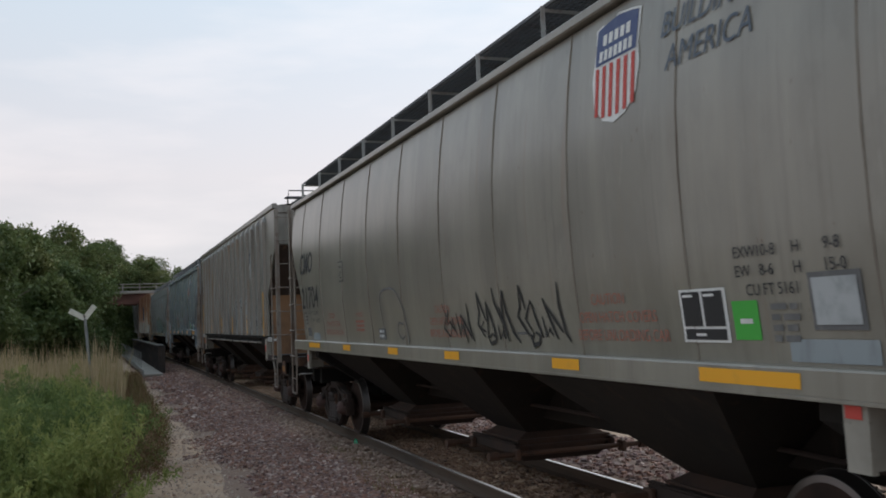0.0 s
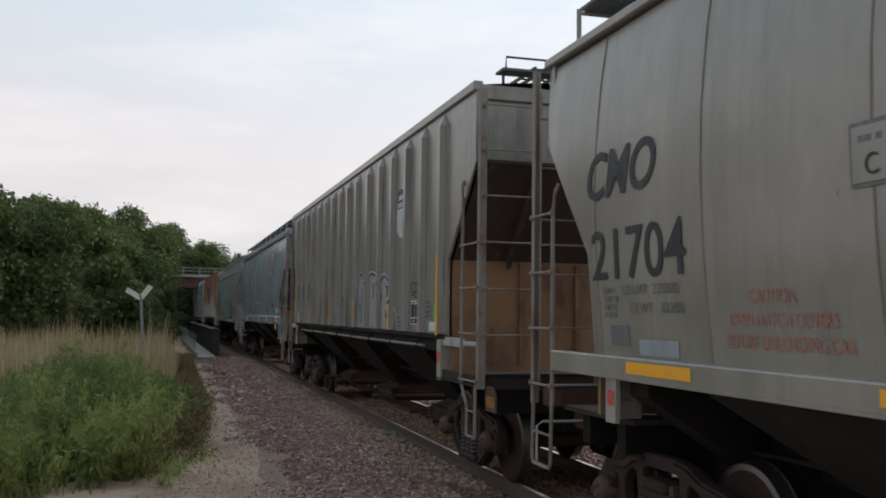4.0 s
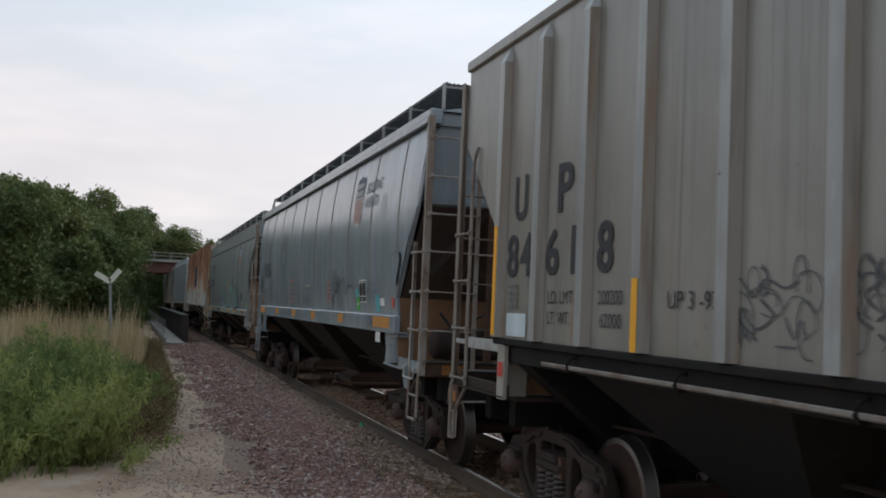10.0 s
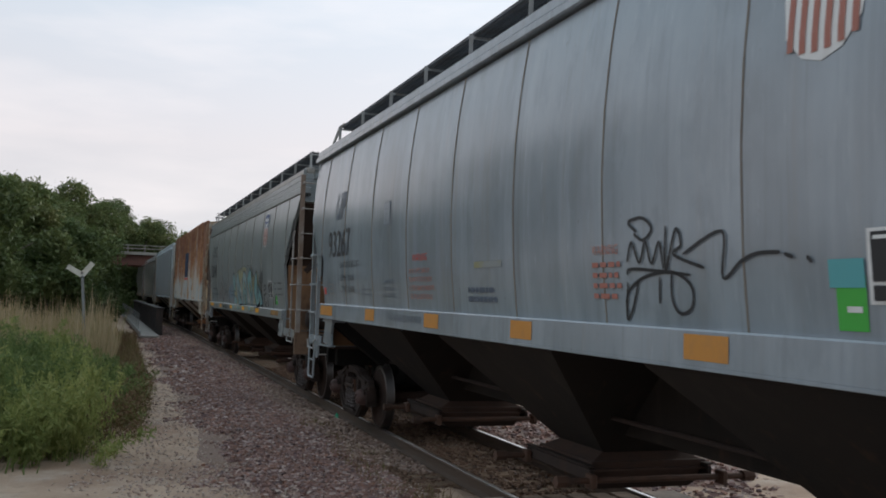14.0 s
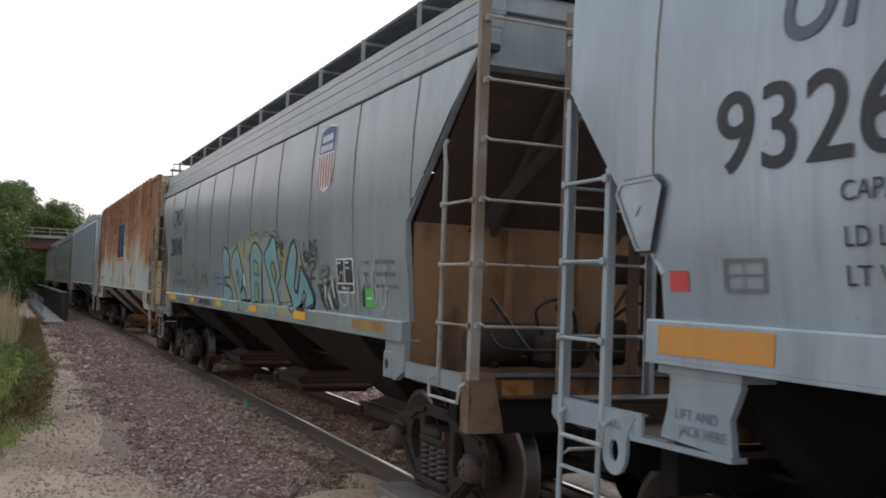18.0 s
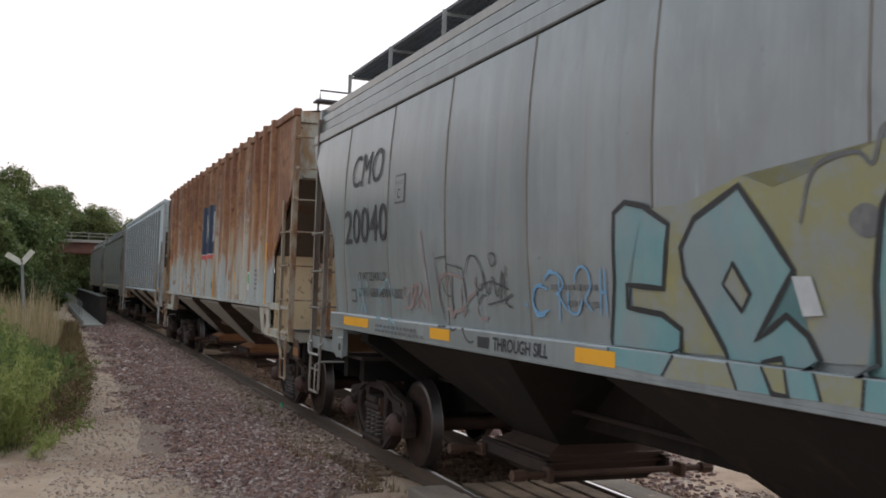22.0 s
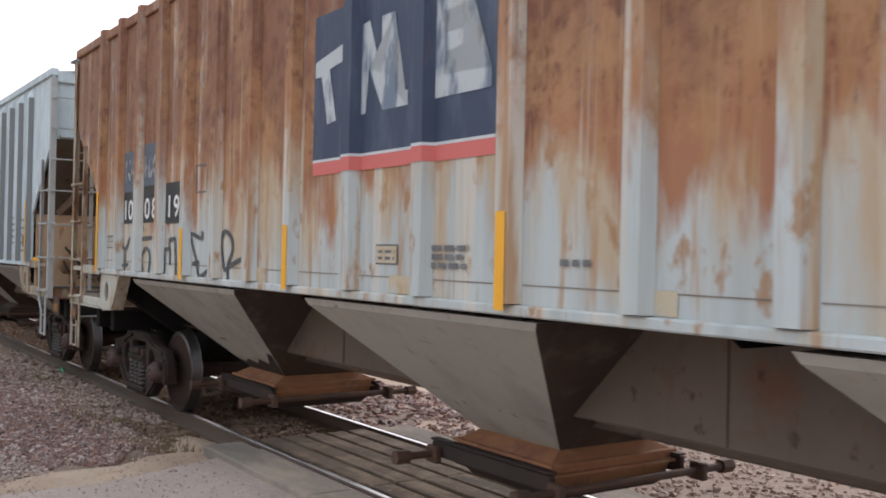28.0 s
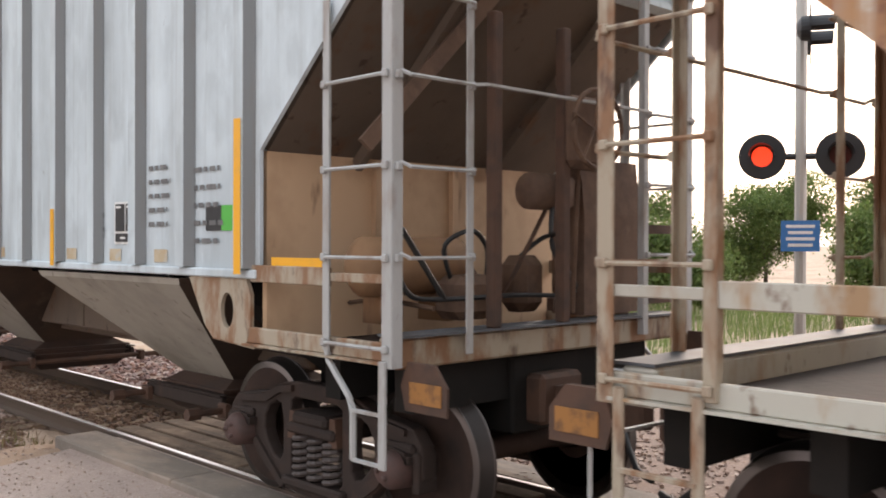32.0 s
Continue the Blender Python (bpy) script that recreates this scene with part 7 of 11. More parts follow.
rect("reflective_strip", E_, lambda y, z: 1.51, -7.42, -7.9, 1.66, 1.74, M_YELLOW, 0.01)

bm = bmesh.new()
low_edge, high_edge = Vector((-0.42, 0, 0.66)), Vector((-1.48, 0, 1.61))
out = Vector((low_edge.z - high_edge.z, 0, high_edge.x - low_edge.x)).normalized() * 0.005
row = []
for q, t in ((-1.0, 0.0), (0.0, 0.0), (1.0, 0.0), (0.98, 0.14), (0.7, 0.10), (0.35, 0.16), (0.0, 0.12), (-0.3, 0.20), (-0.62, 0.15), (-0.86, 0.32), (-0.98, 0.30)):
    c = low_edge.lerp(high_edge, t) + out
    row.append(bm.verts.new((c.x, 4.24 + q * (0.44 + 1.05 * t), c.z)))
bm.faces.new(row)
bmesh.ops.recalc_face_normals(bm, faces=bm.faces)
part("oil_stain", bm, M_OIL, E_, "black oil stain on the hopper")

# marks on the sixth car
consolidated_label(F, F_S, -5.0, -5.42, 1.92, 2.27)
for i in range(5):
    bars(F, F_S, -5.62, -5.98, 2.5 - 0.11 * i, 1, M_FADED, seed=30 + i)
    bars(F, F_S, -6.32, -6.75, 2.45 - 0.13 * i, 1, M_FADED, seed=40 + i)
bars(F, F_S, -4.6, -4.85, 2.15, 4, M_FADED, 0.06, seed=24)
rect("tag_sticker", F, F_S, -6.72, -6.90, 2.02, 2.2, M_GREEN)
rect("stencil_panel", F, F_S, -6.5, -6.72, 2.02, 2.2, M_INK)
rect("reflective_strip", F, lambda y, z: 1.52, -7.36, -7.92, 1.72, 1.84, M_YELLOW, 0.012)
for y in (-4.0, -4.9, -5.7, -2.2):
    rect("paint_patch", F, F_S, y, y - 0.22, 1.78, 1.88, M_BROWN_TOUCH, 0.006)

# sprayed marks
stroke('graffiti_line', A, A_S, [(-0.74, 2.26), (-0.84, 2.12), (-0.73, 1.98), (-0.92, 1.88)], 0.042, M_INK, 0.012, False, False)
stroke('graffiti_line', A, A_S, [(-0.93, 2.18), (-0.84, 2.02), (-0.95, 2.05), (-1.09, 1.94)], 0.042, M_INK, 0.012, False, False)
stroke('graffiti_line', A, A_S, [(-0.93, 1.88), (-1.03, 2.08), (-1.14, 1.89)], 0.042, M_INK, 0.012, False, False)
stroke('graffiti_line', A, A_S, [(-1.17, 2.15), (-1.25, 1.89), (-1.31, 2.03), (-1.35, 1.89)], 0.042, M_INK, 0.012, False, False)
stroke('graffiti_line', A, A_S, [(-1.29, 2.12), (-1.45, 1.83)], 0.042, M_INK, 0.012, False, False)
stroke('graffiti_line', A, A_S, [(-1.52, 2.25), (-1.53, 2.04), (-1.64, 1.84)], 0.042, M_INK, 0.012, False, False)
stroke('graffiti_line', A, A_S, [(-1.31, 2.13), (-1.59, 1.86)], 0.042, M_INK, 0.012, False, False)
stroke('graffiti_line', A, A_S, [(-1.85, 2.35), (-1.87, 2.13), (-1.8, 2.02), (-1.96, 1.89)], 0.042, M_INK, 0.012, False, False)
stroke('graffiti_line', A, A_S, [(-1.85, 2.35), (-2.04, 2.05)], 0.042, M_INK, 0.012, False, False)
stroke('graffiti_line', A, A_S, [(-1.97, 2.05), (-1.87, 1.98), (-2.0, 1.94)], 0.042, M_INK, 0.012, False, False)
stroke('graffiti_line', A, A_S, [(-2.08, 2.25), (-2.17, 2.09), (-2.27, 1.86)], 0.042, M_INK, 0.012, False, False)
stroke('graffiti_line', A, A_S, [(-2.08, 2.25), (-2.09, 2.09), (-2.04, 1.88)], 0.042, M_INK, 0.012, False, False)
stroke('graffiti_line', A, A_S, [(-2.17, 1.92), (-2.04, 1.88), (-2.11, 1.82), (-2.22, 1.84), (-2.26, 1.88), (-2.17, 1.92)], 0.042, M_INK, 0.012, False, False)
stroke('graffiti_line', A, A_S, [(-2.33, 2.01), (-2.37, 1.87), (-2.44, 1.93), (-2.5, 1.87)], 0.042, M_INK, 0.012, False, False)
stroke('graffiti_line', A, A_S, [(-2.29, 2.38), (-2.3, 2.25), (-2.48, 2.01), (-2.58, 1.85)], 0.042, M_INK, 0.012, False, False)
stroke('graffiti_line', A, A_S, [(-2.54, 2.35), (-2.49, 2.21), (-2.46, 1.93)], 0.042, M_INK, 0.012, False, False)
stroke('graffiti_line', A, A_S, [(-2.54, 2.35), (-2.58, 2.13), (-2.7, 1.94), (-2.84, 1.84)], 0.042, M_INK, 0.012, False, False)
stroke('graffiti_line', A, A_S, [(-2.41, 2.19), (-2.56, 1.9)], 0.042, M_INK, 0.012, False, False)
stroke('graffiti_line', A, A_S, [(-2.94, 2.38), (-2.92, 2.17), (-2.85, 2.09), (-3.07, 1.9)], 0.042, M_INK, 0.012, False, False)
stroke('graffiti_line', A, A_S, [(-2.94, 2.38), (-3.04, 2.15)], 0.042, M_INK, 0.012, False, False)
stroke('graffiti_line', A, A_S, [(-3.17, 2.23), (-3.02, 2.06), (-3.13, 1.95)], 0.042, M_INK, 0.012, False, False)
stroke('graffiti_line', A, A_S, [(-3.17, 2.23), (-3.26, 2.03), (-3.36, 1.89)], 0.042, M_INK, 0.012, False, False)
stroke('graffiti_line', A, A_S, [(-3.17, 1.94), (-3.1, 1.88), (-3.13, 1.82), (-3.26, 1.84), (-3.29, 1.91), (-3.2, 1.94)], 0.042, M_INK, 0.012, False, False)
stroke('graffiti_line', A, A_S, [(-3.1, 1.92), (-3.16, 1.79)], 0.042, M_INK, 0.012, False, False)
stroke('graffiti_line', A, A_S, [(-3.38, 2.08), (-3.43, 1.9), (-3.5, 1.97), (-3.56, 1.91)], 0.042, M_INK, 0.012, False, False)
stroke('graffiti_line', A, A_S, [(-3.43, 2.24), (-3.55, 2.03), (-3.65, 1.88)], 0.042, M_INK, 0.012, False, False)
stroke('graffiti_line', A, A_S, [(-3.49, 2.17), (-3.76, 1.94)], 0.042, M_INK, 0.012, False, False)
stroke('graffiti_line', A, A_S, [(-3.75, 2.37), (-3.74, 2.17), (-3.81, 1.94), (-3.89, 1.86)], 0.042, M_INK, 0.012, False, False)
stroke('graffiti_line', A, A_S, [(-2.79, 1.93), (-3.08, 1.93)], 0.03, M_FADED, 0.012, False, False)
stroke('graffiti_line', A, A_S, [(1.78, 1.86), (1.85, 2.3), (1.78, 2.47), (1.51, 2.52), (1.1, 2.49), (0.84, 2.29), (0.69, 1.87), (0.71, 1.78)], 0.03, M_FADED, 0.012, True, False)
stroke('graffiti_line', A, A_S, [(0.87, 2.03), (1.06, 2.05), (1.13, 1.93), (0.99, 1.84), (0.85, 1.88)], 0.03, M_FADED, 0.012, True, False)
for fill in ([(-1.40, 2.56), (-1.61, 2.78), (-1.82, 2.79), (-2.01, 2.71), (-2.25, 2.62), (-2.25, 1.84), (-1.39, 1.84)], [(-2.47, 2.74), (-2.60, 2.79), (-2.78, 2.78), (-3.01, 2.73), (-3.24, 2.62), (-3.24, 1.84), (-2.47, 1.84)], [(-3.46, 2.66), (-3.60, 2.71), (-3.74, 2.71), (-4.03, 2.60), (-4.19, 2.50), (-4.19, 1.84), (-3.46, 1.84)]):
    patch('graffiti_fill', B, B_S, fill, M_GREY_SPRAY, 0.006, False)
for y, z in ((-2.36, 2.66), (-3.35, 2.62), (-4.30, 2.30)):
    rect('graffiti_fill', B, B_RIB, y + 0.06, y - 0.06, 1.84, z, M_GREY_SPRAY, 0.003)
    stroke('graffiti_line', B, B_RIB, [(y + 0.06, z - 0.02), (y, z - 0.05), (y - 0.06, z)], 0.045, M_INK, 0.006, True, False)
    stroke('graffiti_line', B, B_RIB, [(y + 0.06, z + 0.015), (y, z - 0.015), (y - 0.06, z + 0.035)], 0.02, M_WHITE_SPRAY, 0.008, True, False)
stroke('graffiti_line', B, B_S, [(-2.01, 2.70), (-2.12, 2.62), (-2.22, 2.40), (-2.25, 2.05), (-2.20, 1.86)], 0.03, M_INK, 0.014, True, False)
stroke('graffiti_line', B, B_S, [(-3.01, 2.73), (-3.14, 2.62), (-3.10, 2.42), (-3.22, 2.20), (-3.20, 1.86)], 0.03, M_INK, 0.014, True, False)
stroke('graffiti_line', B, B_S, [(-4.03, 2.60), (-4.16, 2.44), (-4.10, 2.28), (-4.18, 2.10)], 0.03, M_INK, 0.014, True, False)
rs = random.Random(44)
for y0, y1, n in ((3.58, 2.66, 16), (2.45, 1.72, 13), (0.50, -0.14, 7)):
    for k in range(n):
        y, z = rs.uniform(y1, y0), rs.uniform(1.98, 2.34)
        w, h, a = rs.uniform(0.05, 0.16), rs.uniform(0.05, 0.17), rs.uniform(0, 6.28)
        stroke('graffiti_line', B, B_S, [(y + w * math.cos(a + q), z + h * math.sin(a + q * 1.1)) for q in (0, 0.9, 1.9, 2.9, 3.7 + rs.random())], rs.uniform(0.007, 0.014), M_TAG_GREY, 0.012, True, False)
patch('graffiti_fill', B, B_S, [(-0.86, 2.26), (-0.98, 2.40), (-1.12, 2.36), (-1.17, 2.42), (-1.17, 2.14), (-1.08, 2.22), (-1.02, 2.10)], M_WHITE_SPRAY, 0.008, True)
stroke('graffiti_line', B, B_S, [(-1.17, 2.38), (-1.39, 2.57), (-1.61, 2.78), (-1.82, 2.79), (-2.01, 2.7)], 0.05, M_INK, 0.018, True, False)
stroke('graffiti_line', B, B_S, [(-1.19, 2.42), (-1.41, 2.6), (-1.63, 2.82), (-1.83, 2.82), (-2.01, 2.73)], 0.025, M_WHITE_SPRAY, 0.02, True, False)
stroke('graffiti_line', B, B_S, [(-1.52, 2.35), (-1.59, 2.09), (-1.71, 1.92), (-1.83, 2.09), (-1.91, 2.36), (-1.81, 2.51), (-1.75, 2.5), (-1.78, 2.27), (-1.7, 2.12), (-1.56, 2.27), (-1.52, 2.35)], 0.03, M_INK, 0.018, True, False)
stroke('graffiti_line', B, B_S, [(-1.48, 2.37), (-1.56, 2.08), (-1.71, 1.94), (-1.8, 2.09), (-1.89, 2.36), (-1.78, 2.53)], 0.018, M_WHITE_SPRAY, 0.02, True, False)
stroke('graffiti_line', B, B_S, [(-2.29, 2.61), (-2.49, 2.76), (-2.78, 2.78), (-3.01, 2.73)], 0.05, M_INK, 0.018, True, False)
stroke('graffiti_line', B, B_S, [(-2.3, 2.65), (-2.49, 2.79), (-2.78, 2.81), (-3.01, 2.76)], 0.025, M_WHITE_SPRAY, 0.02, True, False)
stroke('graffiti_line', B, B_S, [(-2.4, 2.46), (-2.34, 2.35), (-2.36, 2.14), (-2.48, 1.97)], 0.05, M_INK, 0.018, True, False)
stroke('graffiti_line', B, B_S, [(-2.37, 2.48), (-2.31, 2.35), (-2.34, 2.14), (-2.45, 1.96)], 0.02, M_WHITE_SPRAY, 0.02, True, False)
stroke('graffiti_line', B, B_S, [(-2.63, 2.39), (-2.67, 2.53), (-2.77, 2.55), (-2.78, 2.47), (-2.7, 2.38), (-2.63, 2.39)], 0.018, M_WHITE_SPRAY, 0.02, True, False)
stroke('graffiti_line', B, B_S, [(-2.66, 2.06), (-2.64, 2.18), (-2.81, 2.21), (-2.9, 2.18), (-2.81, 2.1), (-2.66, 2.05)], 0.018, M_WHITE_SPRAY, 0.02, True, False)
stroke('graffiti_line', B, B_S, [(-2.67, 2.56), (-2.81, 2.56), (-2.81, 2.44), (-2.72, 2.36)], 0.03, M_INK, 0.018, True, False)
stroke('graffiti_line', B, B_S, [(-3.35, 2.59), (-3.52, 2.69), (-3.74, 2.71), (-4.03, 2.61)], 0.05, M_INK, 0.018, True, False)
stroke('graffiti_line', B, B_S, [(-3.36, 2.62), (-3.52, 2.72), (-3.74, 2.73), (-4.03, 2.64)], 0.025, M_WHITE_SPRAY, 0.02, True, False)
stroke('graffiti_line', B, B_S, [(-3.49, 2.4), (-3.4, 2.26), (-3.37, 2.07), (-3.5, 1.95)], 0.05, M_INK, 0.018, True, False)
stroke('graffiti_line', B, B_S, [(-3.46, 2.41), (-3.37, 2.26), (-3.34, 2.07), (-3.49, 1.93)], 0.02, M_WHITE_SPRAY, 0.02, True, False)
stroke('graffiti_line', B, B_S, [(-3.72, 2.37), (-3.74, 2.48), (-3.82, 2.5), (-3.85, 2.44), (-3.78, 2.37), (-3.72, 2.37)], 0.018, M_WHITE_SPRAY, 0.02, True, False)
stroke('graffiti_line', B, B_S, [(-4.04, 2.26), (-3.87, 2.18), (-3.71, 2.15), (-3.75, 1.97), (-3.84, 2.06), (-4.05, 2.17)], 0.02, M_WHITE_SPRAY, 0.02, True, False)
stroke('graffiti_line', B, B_S, [(-3.78, 1.98), (-3.89, 2.08), (-4.05, 2.14)], 0.04, M_INK, 0.018, True, False)
stroke('graffiti_line', B, B_S, [(-3.77, 2.52), (-3.89, 2.51), (-3.89, 2.42), (-3.81, 2.35)], 0.03, M_INK, 0.018, True, False)
stroke('graffiti_line', B, B_S, [(-4.25, 2.18), (-4.45, 2.15), (-4.62, 2.05), (-4.7, 1.92), (-4.74, 1.76)], 0.025, M_WHITE_SPRAY, 0.02, True, False)
stroke('graffiti_line', B, B_S, [(-4.2, 1.95), (-4.36, 1.9), (-4.46, 1.81), (-4.5, 1.74)], 0.06, M_INK, 0.018, True, False)
stroke('graffiti_line', B, B_S, [(-4.2, 1.97), (-4.33, 1.93), (-4.44, 1.84), (-4.49, 1.74)], 0.018, M_WHITE_SPRAY, 0.02, True, False)
patch('graffiti_fill', B, B_S, [(-4.28, 2.34), (-4.35, 2.36), (-4.4, 2.29), (-4.38, 2.21), (-4.3, 2.18), (-4.27, 2.25)], M_WHITE_SPRAY, 0.01, True)
stroke('graffiti_line', B, B_S, [(3.56, 2.36), (3.43, 2.18), (3.2, 1.96)], 0.014, M_TAG_GREY, 0.012, True, False)
stroke('graffiti_line', B, B_S, [(3.45, 2.31), (3.3, 2.33), (3.17, 2.22), (3.06, 2.32), (2.88, 2.27), (2.77, 2.31)], 0.014, M_TAG_GREY, 0.012, True, False)
stroke('graffiti_line', B, B_S, [(3.11, 2.21), (2.98, 2.11), (3.15, 2.03), (3.28, 2.13)], 0.014, M_TAG_GREY, 0.012, True, False)
stroke('graffiti_line', B, B_S, [(2.88, 2.11), (2.8, 1.99), (2.75, 2.09), (2.7, 2.0)], 0.014, M_TAG_GREY, 0.012, True, False)
stroke('graffiti_line', B, B_S, [(2.96, 1.94), (2.77, 1.94)], 0.014, M_TAG_GREY, 0.012, True, False)
stroke('graffiti_line', B, B_S, [(3.09, 2.41), (3.04, 2.33), (3.1, 2.22)], 0.014, M_TAG_GREY, 0.012, True, False)
stroke('graffiti_line', B, B_S, [(3.35, 2.23), (3.3, 2.09), (3.12, 1.96)], 0.014, M_TAG_GREY, 0.012, True, False)
stroke('graffiti_line', B, B_S, [(2.25, 2.42), (2.14, 2.32), (2.26, 2.23), (2.11, 2.14), (1.99, 2.26)], 0.014, M_TAG_GREY, 0.012, True, False)
stroke('graffiti_line', B, B_S, [(2.33, 2.29), (2.3, 2.12), (2.2, 2.06)], 0.014, M_TAG_GREY, 0.012, True, False)
stroke('graffiti_line', B, B_S, [(2.18, 2.1), (2.11, 2.13), (2.01, 2.06), (2.08, 2.01), (2.17, 2.04)], 0.014, M_TAG_GREY, 0.012, True, False)
stroke('graffiti_line', B, B_S, [(1.94, 2.28), (1.88, 2.13), (2.01, 2.04)], 0.014, M_TAG_GREY, 0.012, True, False)
stroke('graffiti_line', B, B_S, [(2.43, 2.07), (2.35, 2.03)], 0.014, M_TAG_GREY, 0.012, True, False)
stroke('graffiti_line', B, B_S, [(2.37, 2.31), (2.22, 2.34), (2.09, 2.3)], 0.014, M_TAG_GREY, 0.012, True, False)
stroke('graffiti_line', B, B_S, [(1.9, 2.0), (1.8, 1.9)], 0.014, M_TAG_GREY, 0.012, True, False)
stroke('graffiti_line', B, B_S, [(0.47, 2.35), (0.34, 2.37), (0.18, 2.38), (0.13, 2.32), (0.03, 2.38), (-0.12, 2.33)], 0.016, M_TAG_GREY, 0.012, True, False)
stroke('graffiti_line', B, B_S, [(0.18, 2.29), (0.12, 2.26), (0.05, 2.29)], 0.016, M_TAG_GREY, 0.012, True, False)
stroke('graffiti_line', B, B_S, [(0.04, 2.24), (-0.05, 2.16)], 0.016, M_TAG_GREY, 0.012, True, False)
stroke('graffiti_line', C, C_S, [(-2.94, 2.58), (-2.83, 2.65), (-3.01, 2.67), (-3.13, 2.59), (-3.02, 2.52), (-2.9, 2.57)], 0.022, M_INK, 0.012, True, False)
stroke('graffiti_line', C, C_S, [(-2.81, 2.38), (-2.87, 2.51), (-2.97, 2.37), (-3.05, 2.51), (-3.12, 2.36), (-3.22, 2.5), (-3.26, 2.32)], 0.022, M_INK, 0.012, True, False)
stroke('graffiti_line', C, C_S, [(-3.3, 2.6), (-3.29, 2.31), (-3.41, 2.57), (-3.47, 2.47), (-3.39, 2.41), (-3.71, 2.32)], 0.022, M_INK, 0.012, True, False)
stroke('graffiti_line', C, C_S, [(-3.49, 2.41), (-3.9, 2.53), (-3.89, 2.26), (-4.07, 2.35), (-4.22, 2.39), (-4.41, 2.39)], 0.022, M_INK, 0.012, True, False)
stroke('graffiti_line', C, C_S, [(-4.44, 2.38), (-4.51, 2.36)], 0.022, M_INK, 0.012, True, False)
stroke('graffiti_line', C, C_S, [(-4.61, 2.36), (-4.65, 2.33)], 0.022, M_INK, 0.012, True, False)
stroke('graffiti_line', C, C_S, [(-2.76, 1.99), (-2.79, 2.16), (-3.01, 2.27), (-3.36, 2.3), (-3.56, 2.21), (-3.55, 2.08), (-3.42, 2.04), (-3.34, 2.13), (-3.35, 2.29)], 0.022, M_INK, 0.012, True, False)
stroke('graffiti_line', C, C_S, [(-2.8, 2.24), (-2.76, 1.99), (-2.85, 2.07), (-2.95, 2.26)], 0.022, M_INK, 0.012, True, False)
stroke('graffiti_line', C, C_S, [(-3.21, 2.27), (-3.19, 2.1)], 0.022, M_INK, 0.012, True, False)
stroke('graffiti_line', C, C_S, [(-2.8, 2.29), (-2.89, 2.33), (-3.56, 2.28)], 0.022, M_INK, 0.012, True, False)
patch('graffiti_fill', D, D_S, [(1.01, 1.765), (1.11, 2.6), (0.49, 2.61), (0.01, 2.72), (-0.22, 2.64), (-0.4, 2.67), (-0.69, 2.74), (-0.93, 2.79), (-1.41, 2.76), (-1.65, 2.65), (-2.11, 2.64), (-2.46, 2.68), (-2.66, 2.47), (-2.69, 1.84), (-1.25, 1.83), (0.02, 1.78)], M_OLIVE, 0.0125, False)
patch('graffiti_fill', D, D_S, [(-2.35, 1.81), (-2.34, 2.41), (-2.36, 2.76), (-2.73, 2.51), (-2.94, 2.29), (-3.23, 2.56), (-3.4, 2.66), (-3.56, 2.6), (-3.73, 2.34), (-3.88, 2.16), (-4.02, 1.98), (-4.07, 1.87), (-3.6, 1.85)], M_OLIVE, 0.013, False)
patch('graffiti_fill', D, D_S, [(0.86, 1.88), (0.8, 2.4), (0.59, 2.52), (0.44, 2.34), (0.32, 2.62), (0.07, 2.49), (0.05, 1.765)], M_OLIVE, 0.0135, False)
patch('graffiti_fill', D, D_SILL, [(0.81, 1.74), (-0.8, 1.755), (-1.6, 1.755), (-2.25, 1.755), (-2.71, 1.755), (-2.71, 1.65), (-1.51, 1.64), (-0.81, 1.63), (0.62, 1.62)], M_OLIVE, 0.0016, False)
patch('graffiti_fill', D, D_SILL, [(-2.5, 1.755), (-3.22, 1.755), (-3.55, 1.755), (-3.59, 1.66), (-2.52, 1.62)], M_OLIVE, 0.0021, False)
patch('graffiti_fill', D, D_S, [(1.3, 1.765), (1.31, 1.81), (1.24, 2.17), (1.22, 2.6), (1.09, 2.66), (0.89, 2.62), (0.64, 2.5), (0.72, 2.13), (1.1, 2.15), (1.11, 2.01), (0.75, 1.98), (0.57, 1.9), (0.58, 1.79), (0.6, 1.765)], M_TURQ, 0.0165, False)
stroke('graffiti_line', D, D_S, [(1.3, 1.765), (1.31, 1.81), (1.24, 2.17), (1.22, 2.6), (1.09, 2.66), (0.89, 2.62), (0.64, 2.5), (0.72, 2.13), (1.1, 2.15), (1.11, 2.01), (0.75, 1.98), (0.57, 1.9), (0.58, 1.79), (0.6, 1.765)], 0.036, M_INK, 0.021, False, False)
patch('graffiti_fill', D, D_SILL, [(1.22, 1.65), (1.24, 1.755), (0.56, 1.755), (0.66, 1.63)], M_TURQ, 0.0028, False)
stroke('graffiti_line', D, D_SILL, [(1.22, 1.65), (1.24, 1.755)], 0.036, M_INK, 0.004, False, False)
stroke('graffiti_line', D, D_SILL, [(0.56, 1.755), (0.66, 1.63)], 0.036, M_INK, 0.004, False, False)
patch('graffiti_fill', D, D_S, [(0.17, 1.765), (0.2, 1.82), (0.51, 2.2), (0.53, 2.36), (0.4, 2.52), (0.03, 2.67), (-0.2, 2.42), (-0.35, 2.23), (-0.05, 1.87), (-0.28, 2.01), (-0.42, 1.92), (-0.49, 1.81), (-0.44, 1.77), (-0.44, 1.765)], M_TURQ, 0.0165, False)
